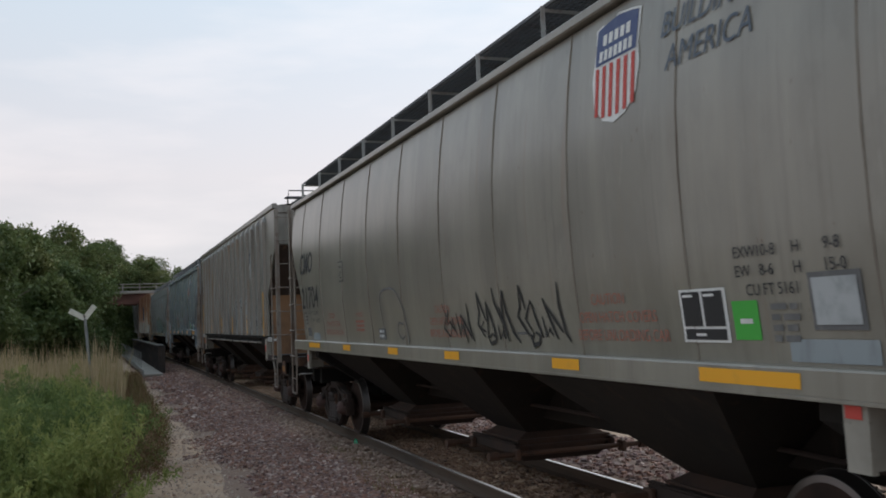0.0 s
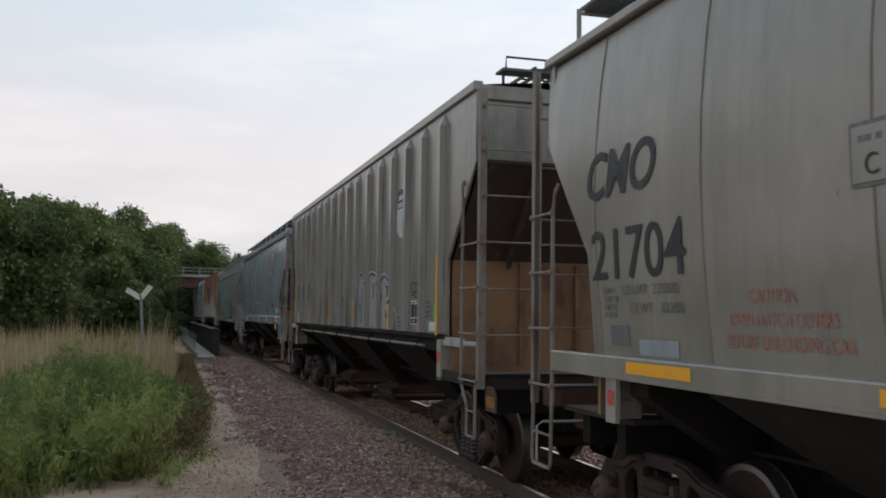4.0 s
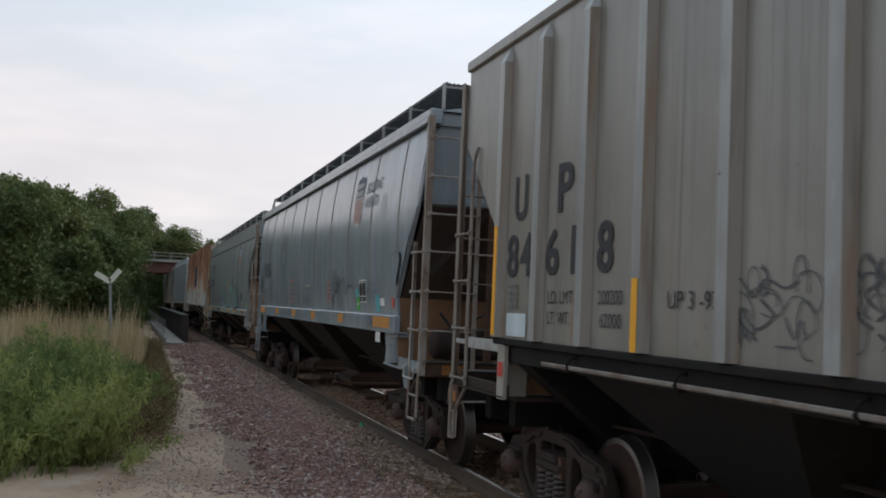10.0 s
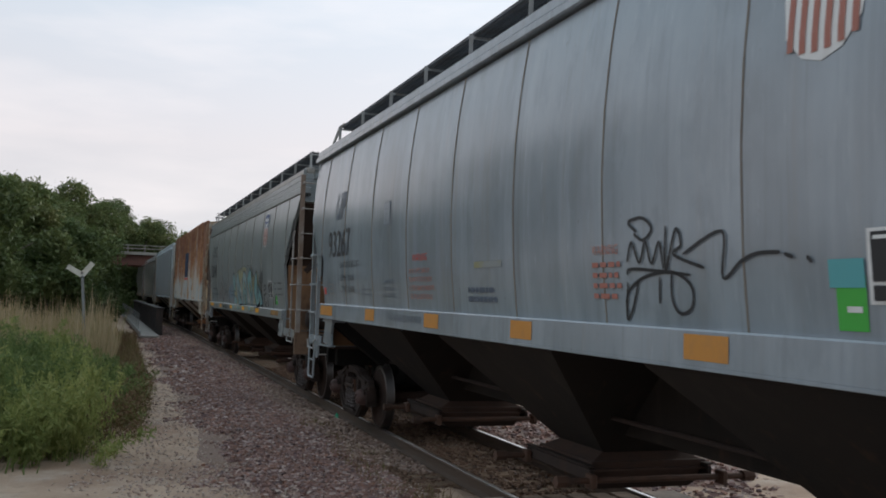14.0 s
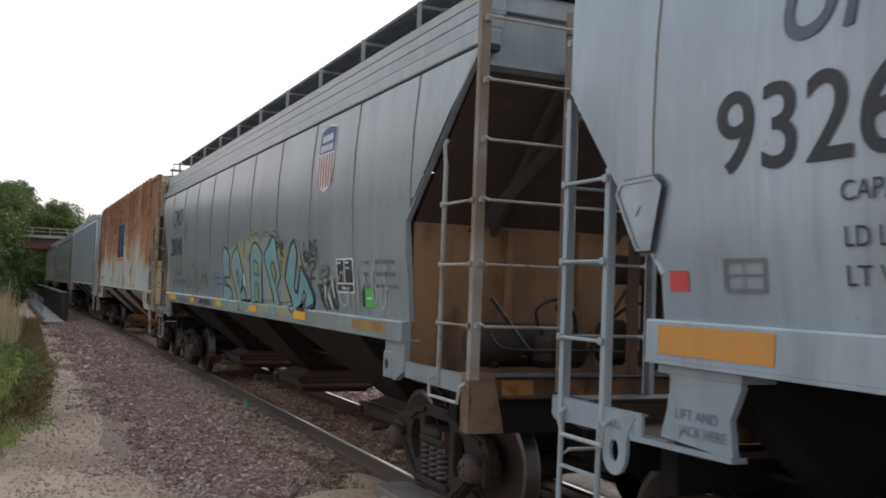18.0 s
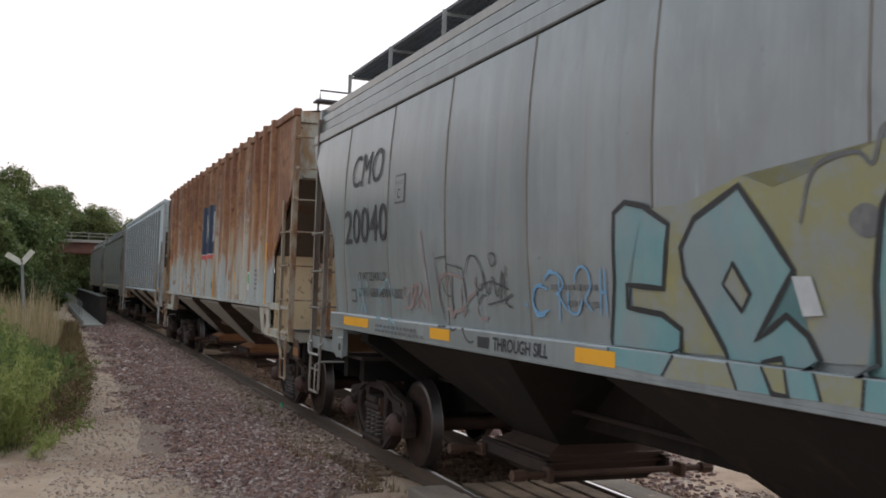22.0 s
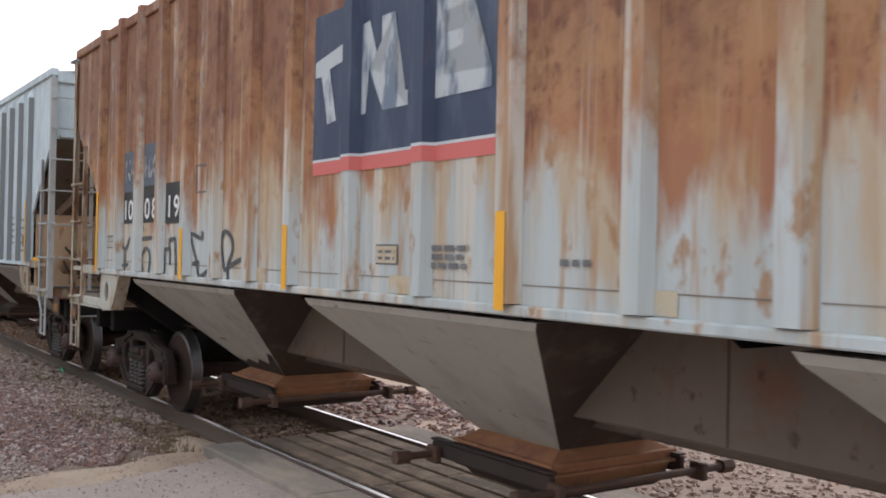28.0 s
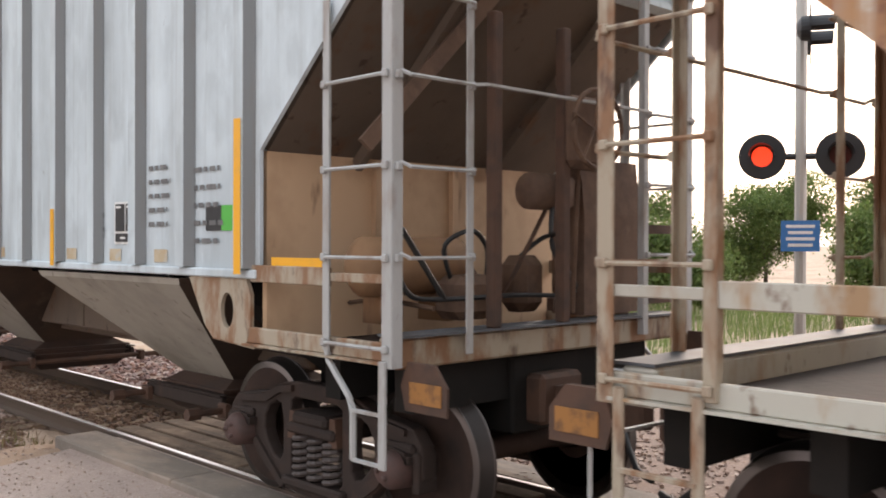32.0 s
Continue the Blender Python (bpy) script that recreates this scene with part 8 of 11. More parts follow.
stroke('graffiti_line', D, D_S, [(0.17, 1.765), (0.2, 1.82), (0.51, 2.2), (0.53, 2.36), (0.4, 2.52), (0.03, 2.67), (-0.2, 2.42), (-0.35, 2.23), (-0.05, 1.87), (-0.28, 2.01), (-0.42, 1.92), (-0.49, 1.81), (-0.44, 1.77), (-0.44, 1.765)], 0.036, M_INK, 0.021, False, False)
patch('graffiti_fill', D, D_SILL, [(0.01, 1.62), (0.09, 1.755), (-0.52, 1.755), (-0.57, 1.63)], M_TURQ, 0.0028, False)
stroke('graffiti_line', D, D_SILL, [(0.01, 1.62), (0.09, 1.755)], 0.036, M_INK, 0.004, False, False)
stroke('graffiti_line', D, D_SILL, [(-0.52, 1.755), (-0.57, 1.63)], 0.036, M_INK, 0.004, False, False)
patch('graffiti_fill', D, D_S, [(-0.76, 1.765), (-0.76, 1.77), (-0.83, 1.82), (-0.84, 2.16), (-0.9, 2.5), (-0.99, 2.63), (-1.16, 2.67), (-1.37, 2.64), (-1.57, 2.56), (-1.66, 2.47), (-1.62, 2.29), (-1.56, 2.05), (-1.54, 1.85), (-1.48, 1.79), (-1.48, 1.765)], M_TURQ, 0.0165, False)
stroke('graffiti_line', D, D_S, [(-0.76, 1.765), (-0.76, 1.77), (-0.83, 1.82), (-0.84, 2.16), (-0.9, 2.5), (-0.99, 2.63), (-1.16, 2.67), (-1.37, 2.64), (-1.57, 2.56), (-1.66, 2.47), (-1.62, 2.29), (-1.56, 2.05), (-1.54, 1.85), (-1.48, 1.79), (-1.48, 1.765)], 0.036, M_INK, 0.021, False, False)
patch('graffiti_fill', D, D_SILL, [(-0.81, 1.62), (-0.82, 1.755), (-1.52, 1.755), (-1.5, 1.63)], M_TURQ, 0.0028, False)
stroke('graffiti_line', D, D_SILL, [(-0.81, 1.62), (-0.82, 1.755)], 0.036, M_INK, 0.004, False, False)
stroke('graffiti_line', D, D_SILL, [(-1.52, 1.755), (-1.5, 1.63)], 0.036, M_INK, 0.004, False, False)
patch('graffiti_fill', D, D_S, [(-2.24, 1.765), (-2.23, 1.8), (-2.17, 1.9), (-2.01, 2.12), (-1.84, 2.34), (-1.79, 2.45), (-1.83, 2.52), (-2.11, 2.64), (-2.22, 2.71), (-2.26, 2.73), (-2.4, 2.7), (-2.5, 2.55), (-2.6, 2.35), (-2.67, 2.16), (-2.4, 1.99), (-2.52, 1.84), (-2.54, 1.8), (-2.55, 1.765)], M_TURQ, 0.0165, False)
stroke('graffiti_line', D, D_S, [(-2.24, 1.765), (-2.23, 1.8), (-2.17, 1.9), (-2.01, 2.12), (-1.84, 2.34), (-1.79, 2.45), (-1.83, 2.52), (-2.11, 2.64), (-2.22, 2.71), (-2.26, 2.73), (-2.4, 2.7), (-2.5, 2.55), (-2.6, 2.35), (-2.67, 2.16), (-2.4, 1.99), (-2.52, 1.84), (-2.54, 1.8), (-2.55, 1.765)], 0.036, M_INK, 0.021, False, False)
patch('graffiti_fill', D, D_SILL, [(-2.33, 1.64), (-2.29, 1.755), (-2.59, 1.755), (-2.62, 1.65)], M_TURQ, 0.0028, False)
stroke('graffiti_line', D, D_SILL, [(-2.33, 1.64), (-2.29, 1.755)], 0.036, M_INK, 0.004, False, False)
stroke('graffiti_line', D, D_SILL, [(-2.59, 1.755), (-2.62, 1.65)], 0.036, M_INK, 0.004, False, False)
patch('graffiti_fill', D, D_S, [(-3.24, 1.765), (-3.21, 1.81), (-2.93, 2.08), (-2.9, 2.16), (-3.01, 2.3), (-3.23, 2.57), (-3.41, 2.64), (-3.51, 2.52), (-3.56, 2.42), (-3.33, 2.03), (-3.36, 1.98), (-3.47, 1.96), (-3.57, 2.1), (-3.69, 2.3), (-3.95, 2.14), (-4.17, 1.94), (-4.21, 1.86), (-4.16, 1.82), (-4.01, 1.765), (-3.6, 1.765), (-3.55, 1.79), (-3.51, 1.765)], M_TURQ, 0.0165, False)
stroke('graffiti_line', D, D_S, [(-3.24, 1.765), (-3.21, 1.81), (-2.93, 2.08), (-2.9, 2.16), (-3.01, 2.3), (-3.23, 2.57), (-3.41, 2.64), (-3.51, 2.52), (-3.56, 2.42), (-3.33, 2.03), (-3.36, 1.98), (-3.47, 1.96), (-3.57, 2.1), (-3.69, 2.3), (-3.95, 2.14), (-4.17, 1.94), (-4.21, 1.86), (-4.16, 1.82), (-4.01, 1.765)], 0.05, M_INK, 0.021, False, False)
stroke('graffiti_line', D, D_S, [(-3.6, 1.765), (-3.55, 1.79), (-3.51, 1.765)], 0.05, M_INK, 0.021, False, False)
patch('graffiti_fill', D, D_SILL, [(-3.44, 1.69), (-3.31, 1.75), (-3.31, 1.755), (-4.02, 1.755), (-4.01, 1.75), (-3.68, 1.75), (-3.67, 1.755), (-3.53, 1.755)], M_TURQ, 0.0028, False)
stroke('graffiti_line', D, D_SILL, [(-3.44, 1.69), (-3.31, 1.75), (-3.31, 1.755)], 0.05, M_INK, 0.004, False, False)
stroke('graffiti_line', D, D_SILL, [(-4.02, 1.755), (-4.01, 1.75), (-3.68, 1.75), (-3.67, 1.755)], 0.05, M_INK, 0.004, False, False)
stroke('graffiti_line', D, D_SILL, [(-3.53, 1.755), (-3.44, 1.69)], 0.05, M_INK, 0.004, False, False)
patch('graffiti_fill', D, D_S, [(0.18, 2.16), (0.09, 2.27), (-0.03, 2.11), (0.04, 2.02)], M_OLIVE, 0.019, False)
stroke('graffiti_line', D, D_S, [(0.18, 2.16), (0.09, 2.27), (-0.03, 2.11), (0.04, 2.02), (0.18, 2.16)], 0.032, M_INK, 0.0225, False, False)
patch('graffiti_fill', D, D_S, [(-0.09, 1.77), (-0.24, 1.8), (-0.25, 1.765), (-0.09, 1.765)], M_OLIVE, 0.019, False)
stroke('graffiti_line', D, D_S, [(-0.09, 1.77), (-0.24, 1.8), (-0.25, 1.765)], 0.032, M_INK, 0.0225, False, False)
stroke('graffiti_line', D, D_S, [(-0.09, 1.765), (-0.09, 1.77)], 0.032, M_INK, 0.0225, False, False)
patch('graffiti_fill', D, D_SILL, [(-0.33, 1.755), (-0.36, 1.63), (-0.25, 1.63), (-0.17, 1.755)], M_OLIVE, 0.0034, False)
stroke('graffiti_line', D, D_SILL, [(-0.33, 1.755), (-0.36, 1.63), (-0.25, 1.63), (-0.17, 1.755)], 0.032, M_INK, 0.0046, False, False)
patch('graffiti_fill', D, D_S, [(-1.12, 2.39), (-1.18, 2.4), (-1.39, 2.36), (-1.39, 2.18), (-1.13, 2.2)], M_OLIVE, 0.019, False)
stroke('graffiti_line', D, D_S, [(-1.12, 2.39), (-1.18, 2.4), (-1.39, 2.36), (-1.39, 2.18), (-1.13, 2.2), (-1.12, 2.39)], 0.032, M_INK, 0.0225, False, False)
patch('graffiti_fill', D, D_S, [(-1.06, 1.78), (-1.1, 1.84), (-1.11, 2.02), (-1.21, 2.08), (-1.3, 2.04), (-1.32, 1.81), (-1.26, 1.765), (-1.2, 1.765)], M_OLIVE, 0.019, False)
stroke('graffiti_line', D, D_S, [(-1.06, 1.78), (-1.1, 1.84), (-1.11, 2.02), (-1.21, 2.08), (-1.3, 2.04), (-1.32, 1.81), (-1.26, 1.765)], 0.032, M_INK, 0.0225, False, False)
stroke('graffiti_line', D, D_S, [(-1.2, 1.765), (-1.06, 1.78)], 0.032, M_INK, 0.0225, False, False)
patch('graffiti_fill', D, D_S, [(-2.14, 2.28), (-2.28, 2.38), (-2.44, 2.19), (-2.34, 2.07)], M_OLIVE, 0.019, False)
stroke('graffiti_line', D, D_S, [(-2.14, 2.28), (-2.28, 2.38), (-2.44, 2.19), (-2.34, 2.07), (-2.14, 2.28)], 0.032, M_INK, 0.0225, False, False)
patch('graffiti_fill', D, D_S, [(-3.62, 1.81), (-3.72, 1.94), (-3.79, 1.99), (-3.86, 1.94), (-3.82, 1.88), (-3.69, 1.765), (-3.67, 1.765)], M_OLIVE, 0.019, False)
stroke('graffiti_line', D, D_S, [(-3.62, 1.81), (-3.72, 1.94), (-3.79, 1.99), (-3.86, 1.94), (-3.82, 1.88), (-3.69, 1.765)], 0.032, M_INK, 0.0225, False, False)
stroke('graffiti_line', D, D_S, [(-3.67, 1.765), (-3.62, 1.81)], 0.032, M_INK, 0.0225, False, False)
stroke('graffiti_line', D, D_S, [(-0.41, 2.45), (-0.5, 2.7), (-0.75, 2.75), (-0.85, 2.69), (-0.9, 2.83), (-0.98, 2.84), (-1.07, 2.73), (-1.18, 2.8), (-1.39, 2.79), (-1.56, 2.67)], 0.022, M_FADED, 0.018, True, False)
stroke('graffiti_line', D, D_S, [(-1.61, 2.65), (-1.7, 2.77), (-1.96, 2.8), (-2.17, 2.73), (-2.28, 2.79), (-2.51, 2.77), (-2.69, 2.64), (-2.75, 2.51)], 0.022, M_FADED, 0.018, True, False)
patch('graffiti_fill', D, D_S, [(-0.72, 2.48), (-0.79, 2.52), (-0.87, 2.49), (-0.87, 2.39), (-0.8, 2.37), (-0.72, 2.42)], M_FADED, 0.018, True)
patch('paper_label', D, D_S, [(-0.34, 2.2), (-0.47, 2.2), (-0.53, 2.02), (-0.4, 2.01)], M_WHITE_SPRAY, 0.026, False)
stroke('graffiti_line', D, D_S, [(-3.85, 2.6), (-3.83, 2.47), (-3.91, 2.33)], 0.03, M_INK, 0.018, True, False)
stroke('graffiti_line', D, D_S, [(-3.96, 2.48), (-3.85, 2.43), (-3.97, 2.34)], 0.03, M_INK, 0.018, True, False)
stroke('graffiti_line', D, D_S, [(-4.01, 2.46), (-4.0, 2.35), (-4.05, 2.42), (-4.04, 2.47)], 0.03, M_INK, 0.018, True, False)
stroke('graffiti_line', D, D_S, [(-4.09, 2.6), (-4.12, 2.39)], 0.025, M_INK, 0.018, True, False)
stroke('graffiti_line', D, D_S, [(-4.09, 2.6), (-4.19, 2.55), (-4.11, 2.5), (-4.21, 2.39)], 0.025, M_INK, 0.018, True, False)
stroke('graffiti_line', D, D_S, [(-4.25, 2.57), (-4.24, 2.42), (-4.34, 2.42)], 0.03, M_INK, 0.018, True, False)
stroke('graffiti_line', D, D_S, [(-4.38, 2.59), (-4.31, 2.59), (-4.33, 2.47), (-4.39, 2.51), (-4.4, 2.35)], 0.03, M_INK, 0.018, True, False)
stroke('graffiti_line', D, D_S, [(-3.94, 2.22), (-4.06, 2.32), (-4.26, 2.35), (-4.33, 2.32), (-4.15, 2.21), (-4.1, 2.14), (-4.28, 2.15)], 0.025, M_INK, 0.018, True, False)
stroke('graffiti_line', D, D_S, [(-2.5, 2.63), (-2.55, 2.47)], 0.025, M_INK, 0.018, True, False)
stroke('graffiti_line', D, D_S, [(-2.5, 2.63), (-2.63, 2.6), (-2.54, 2.54)], 0.025, M_INK, 0.018, True, False)
stroke('graffiti_line', D, D_S, [(-2.68, 2.63), (-2.73, 2.43), (-2.8, 2.63), (-2.75, 2.53), (-2.88, 2.41)], 0.025, M_INK, 0.018, True, False)
stroke('graffiti_line', D, D_S, [(-2.68, 2.38), (-2.8, 2.36), (-2.71, 2.31), (-2.75, 2.26)], 0.02, M_INK, 0.018, True, False)
stroke('graffiti_line', D, D_S, [(-4.49, 2.15), (-4.52, 2.24), (-4.68, 2.28), (-4.83, 2.26), (-4.79, 2.2), (-4.61, 2.17), (-4.49, 2.15)], 0.05, M_FADED, 0.018, True, False)
stroke('graffiti_line', D, D_S, [(-4.4, 2.08), (-4.52, 1.95), (-4.64, 1.81)], 0.04, M_INK, 0.018, True, False)
stroke('graffiti_line', D, D_S, [(-4.44, 2.06), (-4.59, 2.05), (-4.61, 1.97), (-4.5, 1.93), (-4.73, 1.78)], 0.04, M_INK, 0.018, True, False)
stroke('graffiti_line', D, D_S, [(-4.7, 1.95), (-4.85, 1.79)], 0.04, M_INK, 0.018, True, False)
stroke('graffiti_line', D, D_S, [(-4.64, 2.09), (-4.78, 2.08), (-4.86, 2.13)], 0.045, M_INK, 0.018, True, False)
stroke('graffiti_line', D, D_S, [(-4.88, 2.05), (-4.95, 1.93), (-5.04, 1.82), (-5.1, 1.84), (-5.05, 2.15)], 0.045, M_INK, 0.018, True, False)
stroke('graffiti_line', D, D_S, [(-4.78, 1.97), (-4.94, 1.81)], 0.05, M_WHITE_SPRAY, 0.018, True, False)
stroke('graffiti_line', D, D_S, [(-4.69, 2.15), (-4.67, 1.91)], 0.05, M_WHITE_SPRAY, 0.018, True, False)
stroke('graffiti_line', D, D_S, [(-4.95, 2.17), (-5.02, 1.93)], 0.05, M_WHITE_SPRAY, 0.018, True, False)
stroke('graffiti_line', D, D_S, [(-5.11, 2.23), (-5.06, 2.1), (-5.24, 1.91), (-5.45, 1.86), (-5.54, 2.05), (-5.52, 1.83)], 0.022, M_WHITE_FAINT, 0.018, True, False)
stroke('graffiti_line', D, D_S, [(-5.23, 2.13), (-5.3, 2.22), (-5.38, 2.17), (-5.34, 2.04), (-5.58, 2.05)], 0.022, M_WHITE_FAINT, 0.018, True, False)
stroke('graffiti_line', D, D_S, [(-5.38, 2.17), (-5.43, 2.26), (-5.62, 2.26)], 0.022, M_WHITE_FAINT, 0.018, True, False)
stroke('graffiti_line', D, D_S, [(-5.82, 2.26), (-5.86, 1.88)], 0.022, M_WHITE_FAINT, 0.018, True, False)
stroke('graffiti_line', D, D_S, [(-6.0, 2.03), (-6.05, 2.2), (-6.12, 2.01)], 0.022, M_WHITE_FAINT, 0.018, True, False)
stroke('graffiti_line', D, D_S, [(-6.26, 2.23), (-6.3, 2.02), (-6.34, 1.93), (-6.41, 1.92), (-6.43, 2.02), (-6.32, 2.15), (-6.35, 2.26), (-6.42, 2.23)], 0.022, M_WHITE_FAINT, 0.018, True, False)
stroke('graffiti_line', D, D_S, [(-6.48, 1.95), (-6.56, 1.86), (-6.66, 1.93), (-6.66, 2.25)], 0.022, M_WHITE_FAINT, 0.018, True, False)
stroke('graffiti_line', D, D_S, [(-6.48, 2.0), (-6.54, 2.06), (-6.59, 2.0)], 0.022, M_WHITE_FAINT, 0.018, True, False)
stroke('graffiti_line', D, D_S, [(-6.68, 2.28), (-6.76, 2.24)], 0.022, M_WHITE_FAINT, 0.018, True, False)
stroke('graffiti_line', D, D_S, [(-6.65, 2.06), (-6.77, 2.06)], 0.022, M_WHITE_FAINT, 0.018, True, False)
stroke('graffiti_line', D, D_S, [(-6.27, 2.44), (-6.29, 2.34)], 0.022, M_WHITE_FAINT, 0.018, True, False)
stroke('graffiti_line', D, D_S, [(5.18, 2.09), (5.25, 2.08), (5.26, 2.01), (5.18, 1.98), (5.15, 1.92), (5.2, 1.88), (5.25, 1.91)], 0.03, M_BROWN_SPRAY, 0.012, True, False)
stroke('graffiti_line', D, D_S, [(5.11, 2.03), (5.14, 1.92), (5.07, 1.89), (5.0, 1.93), (5.0, 2.03), (5.07, 2.06), (5.11, 2.03)], 0.03, M_BROWN_SPRAY, 0.012, True, False)
stroke('graffiti_line', D, D_S, [(4.96, 1.88), (4.99, 2.09), (4.91, 2.11), (4.88, 2.05), (4.95, 1.99), (4.85, 1.9)], 0.03, M_BROWN_SPRAY, 0.012, True, False)
stroke('graffiti_line', D, D_S, [(4.82, 1.89), (4.86, 2.11), (4.75, 2.13), (4.73, 2.07), (4.81, 2.0), (4.65, 1.9)], 0.03, M_BROWN_SPRAY, 0.012, True, False)
stroke('graffiti_line', D, D_S, [(4.67, 2.08), (4.61, 1.99), (4.59, 2.09)], 0.03, M_BROWN_SPRAY, 0.012, True, False)
stroke('graffiti_line', D, D_S, [(4.57, 2.09), (4.59, 1.94), (4.56, 1.86)], 0.03, M_BROWN_SPRAY, 0.012, True, False)
stroke('graffiti_line', D, D_S, [(4.7, 2.65), (4.66, 2.5), (4.61, 2.31), (4.57, 2.11), (4.53, 1.93), (4.51, 1.84)], 0.045, M_BROWN_SPRAY, 0.01, True, False)
stroke('graffiti_line', D, D_S, [(4.34, 2.42), (4.33, 2.37)], 0.016, M_TAG_GREY, 0.014, False, False)
stroke('graffiti_line', D, D_S, [(4.33, 2.37), (4.04, 2.39)], 0.016, M_TAG_GREY, 0.014, False, False)
stroke('graffiti_line', D, D_S, [(4.04, 2.39), (4.05, 2.32)], 0.016, M_TAG_GREY, 0.014, False, False)
stroke('graffiti_line', D, D_S, [(4.05, 2.32), (3.69, 2.27)], 0.016, M_TAG_GREY, 0.014, False, False)
stroke('graffiti_line', D, D_S, [(3.69, 2.27), (3.67, 2.15), (3.64, 1.98), (3.61, 1.9)], 0.016, M_TAG_GREY, 0.014, False, False)
stroke('graffiti_line', D, D_S, [(4.33, 2.37), (4.3, 2.18), (4.25, 1.96), (4.18, 1.87), (4.16, 1.8)], 0.016, M_TAG_GREY, 0.014, False, False)
stroke('graffiti_line', D, D_S, [(4.05, 2.32), (4.05, 2.19)], 0.016, M_TAG_GREY, 0.014, False, False)
stroke('graffiti_line', D, D_S, [(3.65, 2.23), (3.61, 2.3), (3.54, 2.37), (3.45, 2.38), (3.37, 2.35), (3.3, 2.28), (3.27, 2.19), (3.29, 2.12), (3.34, 2.09), (3.4, 2.12), (3.42, 2.16)], 0.015, M_TAG_GREY, 0.014, True, False)
stroke('graffiti_line', D, D_S, [(3.42, 2.16), (3.4, 2.06), (3.38, 1.96)], 0.015, M_TAG_GREY, 0.014, True, False)
stroke('graffiti_line', D, D_S, [(3.38, 1.97), (3.34, 2.02), (3.28, 2.05), (3.21, 2.04)], 0.015, M_TAG_GREY, 0.014, True, False)
stroke('graffiti_line', D, D_S, [(4.17, 2.16), (4.13, 2.08), (4.05, 2.03), (3.98, 2.04), (3.97, 2.15)], 0.015, M_TAG_GREY, 0.014, True, False)
stroke('graffiti_line', D, D_S, [(3.98, 2.04), (3.96, 1.95), (3.93, 1.9)], 0.015, M_TAG_GREY, 0.014, True, False)
stroke('graffiti_line', D, D_S, [(4.2, 2.24), (4.27, 2.13), (4.29, 2.02), (4.25, 1.94), (4.19, 1.96)], 0.028, M_BROWN_SPRAY, 0.0125, True, False)
stroke('graffiti_line', D, D_S, [(4.22, 2.19), (4.08, 2.23), (3.91, 2.22), (3.79, 2.2), (3.7, 2.18)], 0.028, M_BROWN_SPRAY, 0.0125, True, False)
stroke('graffiti_line', D, D_S, [(4.04, 2.24), (4.04, 2.16)], 0.028, M_BROWN_SPRAY, 0.0125, True, False)
stroke('graffiti_line', D, D_S, [(3.95, 2.22), (3.97, 2.07), (3.96, 1.88)], 0.028, M_BROWN_SPRAY, 0.0125, True, False)
stroke('graffiti_line', D, D_S, [(3.68, 2.15), (3.64, 1.98)], 0.028, M_BROWN_SPRAY, 0.0125, True, False)
stroke('graffiti_line', D, D_S, [(3.76, 1.92), (3.71, 1.87), (3.68, 1.93)], 0.028, M_BROWN_SPRAY, 0.0125, True, False)
stroke('graffiti_line', D, D_S, [(4.12, 1.92), (3.94, 1.9), (3.78, 1.91), (3.68, 1.95)], 0.028, M_BROWN_SPRAY, 0.0125, True, False)
stroke('graffiti_line', D, D_S, [(3.75, 2.11), (3.76, 1.95)], 0.028, M_BROWN_SPRAY, 0.0125, True, False)
stroke('graffiti_line', D, D_S, [(3.42, 2.2), (3.44, 2.15), (3.4, 2.12), (3.35, 2.14)], 0.028, M_BROWN_SPRAY, 0.0125, True, False)
stroke('graffiti_line', D, D_S, [(3.43, 1.94), (3.38, 1.86), (3.29, 1.85), (3.2, 1.87)], 0.028, M_BROWN_SPRAY, 0.0125, True, False)
stroke('graffiti_line', D, D_S, [(3.64, 1.98), (3.55, 2.03), (3.41, 2.08)], 0.028, M_BROWN_SPRAY, 0.0125, True, False)
stroke('graffiti_line', D, D_S, [(4.0, 1.92), (3.96, 1.86), (3.92, 1.9)], 0.06, M_BROWN_SPRAY, 0.0125, True, False)
stroke('graffiti_line', D, D_SILL, [(4.14, 1.755), (4.11, 1.75), (4.01, 1.755), (3.95, 1.755)], 0.02, M_TAG_GREY, 0.004, True, False)
stroke('graffiti_line', D, D_SILL, [(3.85, 1.755), (3.81, 1.73), (3.74, 1.74), (3.7, 1.755)], 0.02, M_TAG_GREY, 0.004, True, False)
stroke('graffiti_line', D, D_SILL, [(3.57, 1.75), (3.51, 1.69), (3.42, 1.65), (3.32, 1.66)], 0.02, M_TAG_GREY, 0.004, True, False)
stroke('graffiti_line', D, D_SILL, [(3.59, 1.755), (3.53, 1.755)], 0.02, M_TAG_GREY, 0.004, True, False)
stroke('graffiti_line', D, D_S, [(2.23, 2.14), (2.34, 2.12), (2.39, 2.02), (2.34, 1.92), (2.21, 1.93)], 0.03, M_BLUE_SPRAY, 0.012, True, False)
stroke('graffiti_line', D, D_S, [(2.16, 2.2), (2.1, 2.24), (2.05, 2.22)], 0.03, M_BLUE_SPRAY, 0.012, True, False)
stroke('graffiti_line', D, D_S, [(6.99, 2.19), (6.89, 2.08), (6.82, 1.91), (6.93, 1.77)], 0.026, M_BLUE_PALE, 0.012, True, False)
stroke('graffiti_line', D, D_S, [(6.75, 2.22), (6.71, 2.05), (6.62, 1.89), (6.58, 1.79)], 0.026, M_BLUE_PALE, 0.012, True, False)
